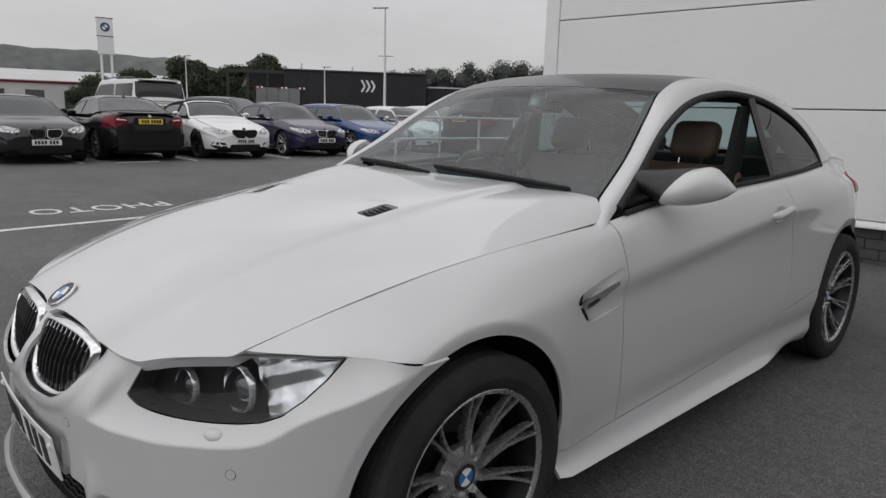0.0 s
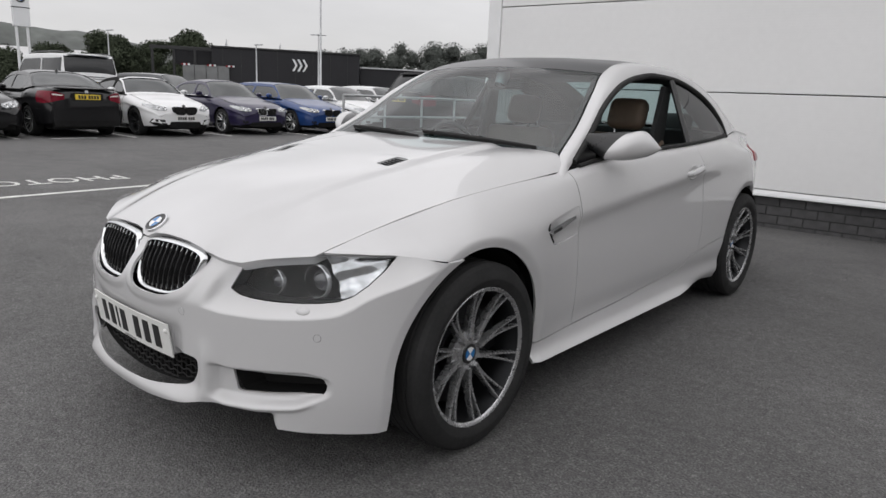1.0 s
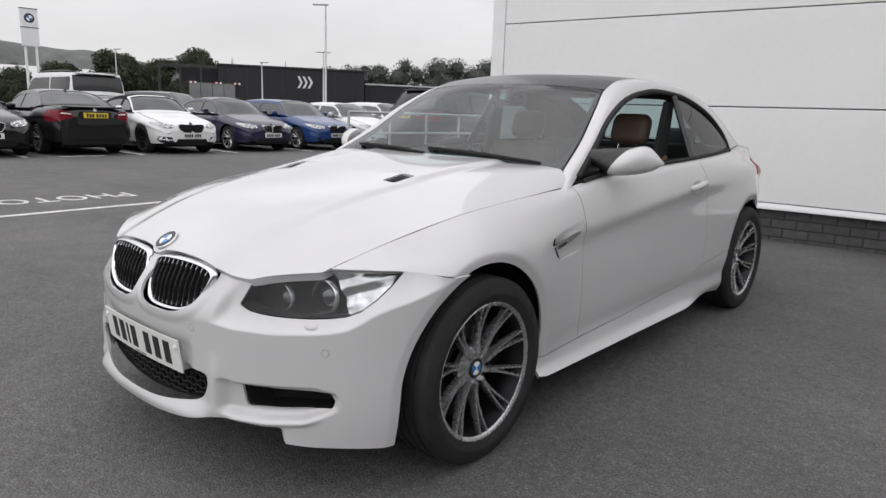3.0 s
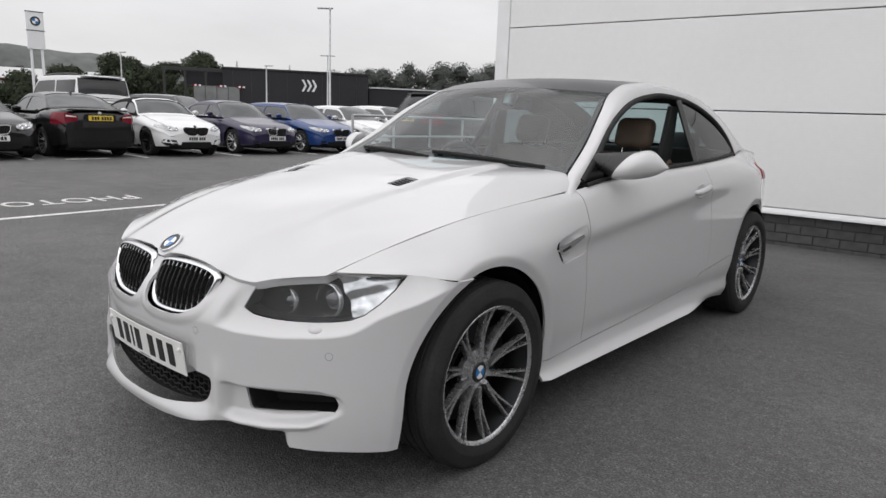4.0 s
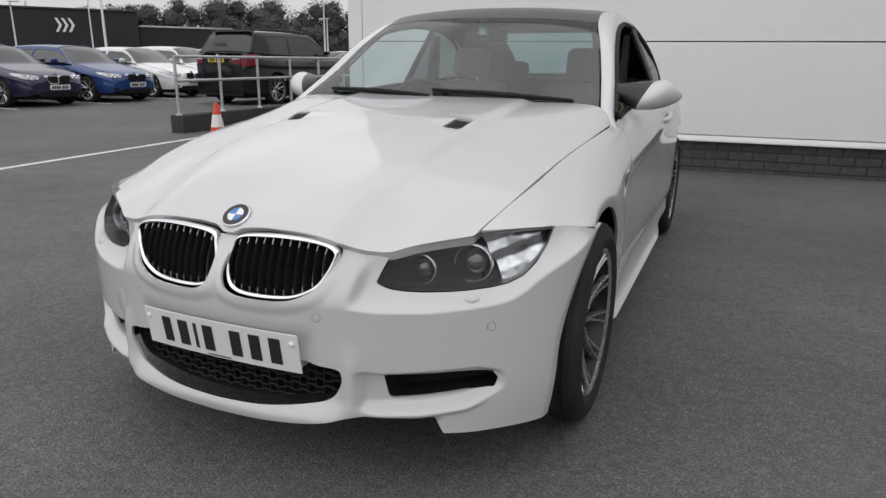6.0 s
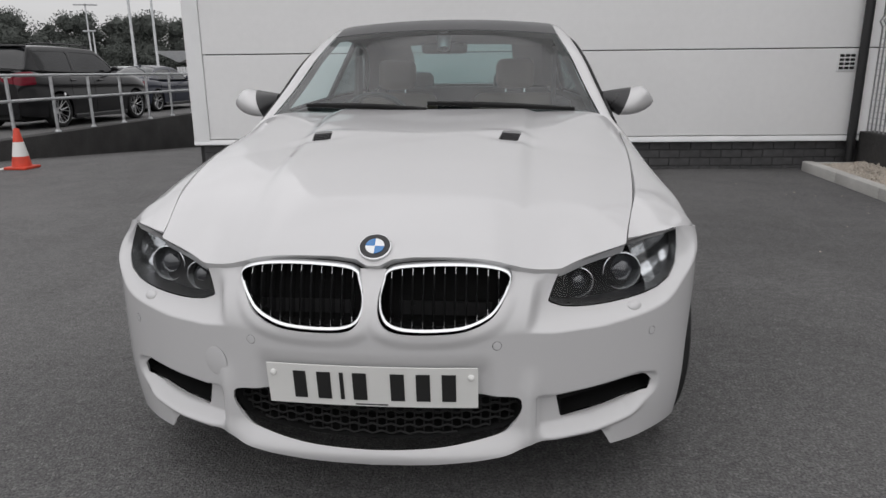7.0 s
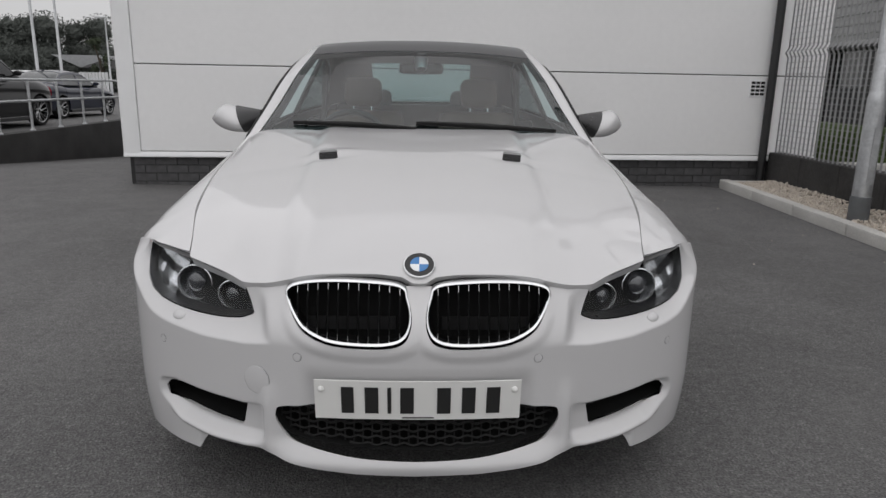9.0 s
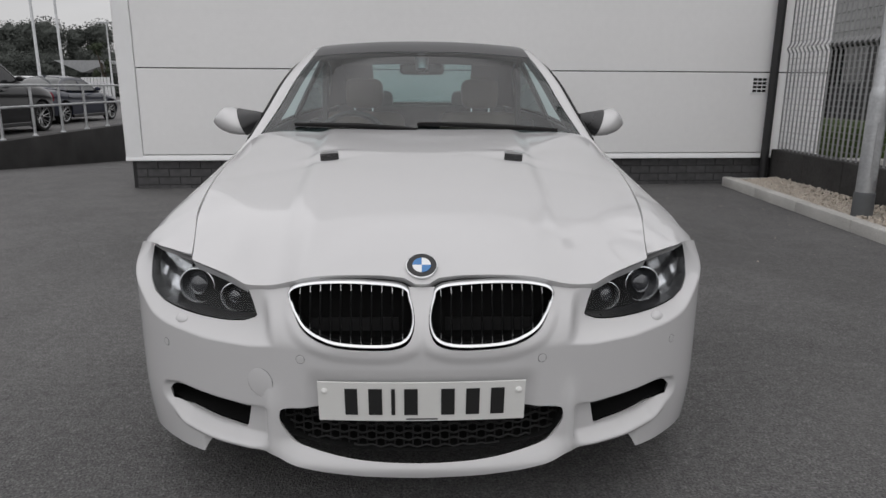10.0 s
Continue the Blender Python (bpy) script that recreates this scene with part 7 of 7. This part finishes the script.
    if not rear:
        fr = lambda o: full_.cut(np.minimum(inside(o, full_.v[:, 0], full_.v[:, 2]), -.05 - full_.v[:, 1] + (-fo + .62)))
        for sx in (1, -1):
            o = [(sx * .40, zl - .10), (sx * .43, zl - .03), (sx * .60, zl + .012), (sx * .80, zl + .035), (sx * .83, zl - .01), (sx * .72, zl - .085), (sx * .56, zl - .115)]
            hl = fr(o).moved(.008).link("headlight", CLEARLENSDARK, root)
            for cx in (.50, .63):
                bm = bmesh.new()
                yq = float(bowed(cx, np.interp(cx, fw, fy), zl - .05))
                add_lathe(bm, [(-.03, .036), (.002, .035), (.006, .031), (.002, .027), (-.004, .016), (-.002, 0)], 18, m=Matrix.Translation((sx * cx, yq - .008, zl - .050)) @ pose(0, 0, 0, 90, 0, sx * 10), axis="Z")
                part("lamp_ring", bm, LAMPRING, hl)
            kx0 = [(sx * .030, zl - .165), (sx * .030, zl - .06), (sx * .06, zl - .033), (sx * .24, zl - .026), (sx * .285, zl - .05), (sx * .275, zl - .12), (sx * .22, zl - .185), (sx * .08, zl - .195)]
            big = [(sx * .158 + (p - sx * .158) * 1.14, zl - .11 + (q - zl + .11) * 1.17) for p, q in kx0]
            faced("grille_frame", big, CHROME if not sport else MATTBLACK, .016, .10)
            gr = faced("grille", kx0, MATTBLACK, .022, .02)
            for q in range(7):
                bm = bmesh.new()
                x0 = sx * (.055 + q * .031)
                yg = float(bowed(x0, -fo, zl - .11))
                add_box(bm, (x0 - .003, yg - .027, zl - .170), (x0 + .003, yg - .018, zl - .050))
                part("grille_bar", bm, PLASTIC if not chrome else CHROME, gr, smooth=False)
            if sport:
                faced("side_intake", [(sx * .44, .27), (sx * .50, .40), (sx * .74, .42), (sx * .78, .34), (sx * .70, .27)], MATTBLACK, .006)
                faced("intake_blade", [(sx * .47, .325), (sx * .48, .345), (sx * .76, .365), (sx * .77, .345)], paint, .012, .02)
            else:
                faced("fog_lamp", [(sx * .54, .31), (sx * .54, .37), (sx * .66, .38), (sx * .67, .33), (sx * .62, .30)], MATTBLACK, .006)
        faced("lower_intake", [(-.42, .25), (-.37, .36), (.37, .36), (.42, .25), (.30, .215), (-.30, .215)] if sport else [(-.50, .25), (-.46, .34), (.46, .34), (.50, .25), (.40, .225), (-.40, .225)], MATTBLACK, .008)
        # a thin black strip stands for the shade in the bumper crease
        faced("bumper_crease", [(-.62, zl - .235), (-.62, zl - .228), (.62, zl - .228), (.62, zl - .235)], MATTBLACK, .003, .01)
        bm = bmesh.new()
        add_lathe(bm, [(0, .042), (.008, .040), (.010, 0)], 20, m=Matrix.Translation((0, -fo + .05, zl + .002)) @ pose(0, 0, 0, 50, 0, 0), axis="Z")
        part("badge", bm, PLASTIC, root)
        pz, py, pm, sgn = .44, float(bowed(0, -fo, .44)) - .012, PLATE, -1
    else:
        rr_ = lambda o: full_.cut(np.minimum(inside(o, full_.v[:, 0], full_.v[:, 2]), full_.v[:, 1] - (end - .42)))
        tall = .10 * boxy
        for sx in (1, -1):
            o = [(sx * .50, z_boot - .27), (sx * .48, z_boot - .17), (sx * .62, z_boot - .115), (sx * 1.0, z_boot - .10 + tall), (sx * 1.0, z_boot - .33), (sx * .80, z_boot - .36), (sx * .62, z_boot - .31)]
            faced("tail_light", [(sx * .47, z_boot - .27), (sx * .46, z_boot - .17), (sx * .60, z_boot - .125), (sx * .70, z_boot - .115), (sx * .70, z_boot - .33), (sx * .60, z_boot - .30)], TAILLENS, .010, .04, "dark red tail light")
            rr_(o).moved(.010).link("tail_light", TAILLENS, root, "dark red tail light")
            faced("reversing_light", [(sx * .49, z_boot - .195), (sx * .50, z_boot - .175), (sx * .68, z_boot - .155), (sx * .69, z_boot - .185)], PLATE, .014, .02)
        bump = base.cut(np.minimum(np.minimum(.60 + .1 * boxy - base.v[:, 2], base.v[:, 1] - end + .55), base.v[:, 2] - .32)).moved(.022).rim(.022)
        for half in (bump, bump.mirrored()):
            half.link("bumper_corner", paint, root)
        faced("bumper", [(-W * .77, .34), (-W * .77, .60 + .1 * boxy), (W * .77, .60 + .1 * boxy), (W * .77, .34)], paint, .022, .05)
        faced("rear_valance", [(-W * .74, .24), (-W * .77, .37), (W * .77, .37), (W * .74, .24)], MATTBLACK, .026, .06)
        faced("plate_recess", [(-.33, z_boot - .285), (-.33, z_boot - .14), (.33, z_boot - .14), (.33, z_boot - .285)], MATTBLACK, .003, .02)
        bm = bmesh.new()
        yb_s = float(bowed(0, end, z_boot - .13))
        add_box(bm, (-.30, yb_s - .06, z_boot - .142), (.30, yb_s + .012, z_boot - .122), .006)
        part("boot_strip", bm, paint if boxy < .5 else CHROME, root)
        bm = bmesh.new()
        add_box(bm, (-W * .70, end - .17, z_boot - .055), (W * .70, end - .055, z_boot - .022), .012)
        part("boot_lip", bm, paint, root)
        bm = bmesh.new()
        add_lathe(bm, [(0, .038), (.008, .036), (.010, 0)], 20, m=Matrix.Translation((0, end - .012, z_boot - .10)) @ pose(0, 0, 0, -80, 0, 0), axis="Z")
        part("badge", bm, GALV, root)
        if boxy > .3:
            bm = bmesh.new()
            add_box(bm, (-W * .62, y_roof1 - .08, height - .055), (W * .62, y_roof1 + .14, height - .020), .012)
            part("spoiler", bm, tp, root)
            bm = bmesh.new()
            ym, zm = y_tail - .10, float(crown(y_tail - .10)) + .012
            add_tube(bm, [(-.02, ym + .02, zm), (.38, ym + .015, zm + .015)], .010, 6)
            part("rear_wiper", bm, MATTBLACK, root)
        else:
            bm = bmesh.new()
            add_prism(bm, [(y_roof1 - .13, height - .03), (y_roof1 + .02, height + .02), (y_roof1 + .03, height - .05)], "X", -.012, .012)
            part("aerial_fin", bm, paint, root)
        pz, py, pm, sgn = z_boot - .21, float(bowed(0, end, z_boot - .21)) + .006, PLATEY, 1
    bm = bmesh.new()
    add_box(bm, (-.26, min(py, py + sgn * .012), pz - .056), (.26, max(py, py + sgn * .012), pz + .056), .004)
    pl = part("number_plate", bm, pm, root, "number plate with dark character bars")
    for k in range(7):
        bm = bmesh.new()
        x0 = -.22 + k * .058 + (.03 if k > 3 else 0)
        yy = py + sgn * .012
        add_box(bm, (x0, min(yy, yy + sgn * .004), pz - .036), (x0 + .042, max(yy, yy + sgn * .004), pz + .036))
        part("character_bar", bm, INK, pl, smooth=False)
    return root


def facing_us(x, y, fo=.80, turn=0):
    """Nose towards +x, with the front bumper at x."""
    return pose(x - fo, y, 0, 0, 0, 90 + turn)


def backing_us(x, y, length=4.55, fo=.80, turn=0):
    """Tail towards +x, with the rear bumper at x."""
    return pose(x - (length - fo), y, 0, 0, 0, -90 + turn)


parked_car("black coupe parked nose out with a chrome grille", facing_us(-13.35, 2.38, turn=.6), P_BLACK, 4.85, 1.88, 1.38, 2.85, .85, .72, .97, .95, .6, 1.35, 2.3, 3.2, 1.0)
parked_car("black saloon parked tail out with red lamps and a yellow plate", backing_us(-13.42, 4.43, 4.53, turn=.6), P_BLACK, 4.53, 1.80, 1.43, 2.76, rear=True, z_boot=1.08)
parked_car("white convertible with black fabric roof parked nose out", facing_us(-13.29, 6.63, turn=.6), P_WHITE, 4.44, 1.78, 1.40, 2.69, top=MATTBLACK, y_roof0=1.2, y_roof1=1.9, y_tail=2.7, sport=True)
parked_car("dark violet saloon parked nose out", facing_us(-13.47, 9.05, turn=.6), P_PURPLE, 4.53, 1.80, 1.42, 2.76, chrome=True)
parked_car("bright blue estate car parked nose out", facing_us(-13.44, 11.28, turn=.6), P_BLUE, 4.62, 1.81, 1.44, 2.81, y_roof1=3.1, y_tail=3.6, z_boot=1.1)
parked_car("white hatchback parked nose out", facing_us(-13.77, 13.68, turn=.6), P_WHITE, 4.3, 1.77, 1.43, 2.69, y_roof1=2.7, y_tail=3.3, z_boot=1.05)
parked_car("white estate car parked nose out", facing_us(-14.40, 16.22, turn=.6), P_WHITE, 4.6, 1.81, 1.5, 2.8, y_roof1=3.0, y_tail=3.55, z_boot=1.1)
parked_car("silver car parked beside an estate", facing_us(-14.82, 18.72, turn=.6), P_SILVER, 4.4, 1.79, 1.45, 2.7, y_roof1=2.8, y_tail=3.3, z_boot=1.08)
parked_car("dark estate car in the second parking row", facing_us(-18.9, 10.75, turn=24), P_GREY, 4.6, 1.81, 1.60, 2.8, y_roof1=3.0, y_tail=3.55, z_boot=1.1)
parked_car("navy saloon in the second parking row", backing_us(-20.55, 3.05, turn=.6), P_NAVY, 4.6, 1.82, 1.44, 2.8, rear=True)
parked_car("dark saloon in the second parking row", facing_us(-20.52, 0.35, turn=.6), P_NAVY, 4.6, 1.82, 1.44, 2.8)
SUV = dict(length=4.95, width=1.95, height=1.82, wb=3.0, fo=.86, z_nose=1.0, z_cowl=1.20, belt=1.22, y_cowl=.55, y_roof0=1.35, y_roof1=3.45, y_tail=3.84, z_boot=1.30, wheel_r=.375, boxy=.6)
parked_car("black sport utility car parked tail out behind the railing", pose(-10.65, 15.55, 0, 0, 0, 177.5), P_BLACK, rear=True, category="sport utility car", rails=True, **SUV)
parked_car("white and black van parked in the second row", backing_us(-18.75, 6.66, 4.7, turn=2.5), P_WHITE, 4.7, 1.92, 2.00, 3.0, .85, .95, 1.18, 1.2, .4, 1.1, 3.6, 3.78, 1.35, .34, rear=True, boxy=.9, category="van", rails=True)
parked_car("dark grey saloon beyond the sport utility car", pose(-11.55, 21.6, 0, 0, 0, 177), P_NAVY, 4.5, 1.8, 1.44, 2.76, rear=True)
parked_car("white hatchback beyond the sport utility car", pose(-13.9, 20.4, 0, 0, 0, -2), P_WHITE, 4.3, 1.78, 1.45, 2.65, y_roof1=2.7, y_tail=3.2)
parked_car("dark red car at the end of the row", pose(-11.0, 27.6, 0, 0, 0, -2), P_RED, 4.4, 1.8, 1.45, 2.7)


# ---- brick plinth under the cladding, each brick its own piece ----
plinth = thing("wall_plinth", "dark grey brick plinth below white wall panels", "wall", kind="structure", at=WALL)
bm = bmesh.new()
add_box(bm, (W_LEFT + .07, .062, -.65), (W_RIGHT - .05, .11, W_BASE - .035))
part("mortar", bm, MORTAR, plinth, smooth=False)
bm = bmesh.new()
add_box(bm, (0, .050, 0), (.230, .075, .086), .003)
brick_me = None
rnd = random.Random(4)
for r in range(4):
    z = W_BASE - .066 - (r + 1) * .095 + .004
    off = .120 if r % 2 else 0
    x = W_LEFT + .08 - off
    while x < W_RIGHT - .1:
        if brick_me is None:
            o = part("brick", bm, BRICK, plinth)
            brick_me = o.data
        else:
            o = link_part("brick", brick_me, BRICK, plinth)
        sc = 1.0
        x0 = max(x, W_LEFT + .08)
        w = min(x + .230, W_RIGHT - .1) - x0
        o.matrix_local = Matrix.Translation((x0, rnd.uniform(-.002, .002), z)) @ Matrix.Diagonal((w / .230, 1, 1, 1))
        x += .241
# returns of the plinth round the corner
bm = bmesh.new()
add_box(bm, (W_LEFT + .05, .115, -.65), (W_LEFT + .12, 13.0, W_BASE - .05))
part("plinth_side", bm, BRICK, plinth, smooth=False)
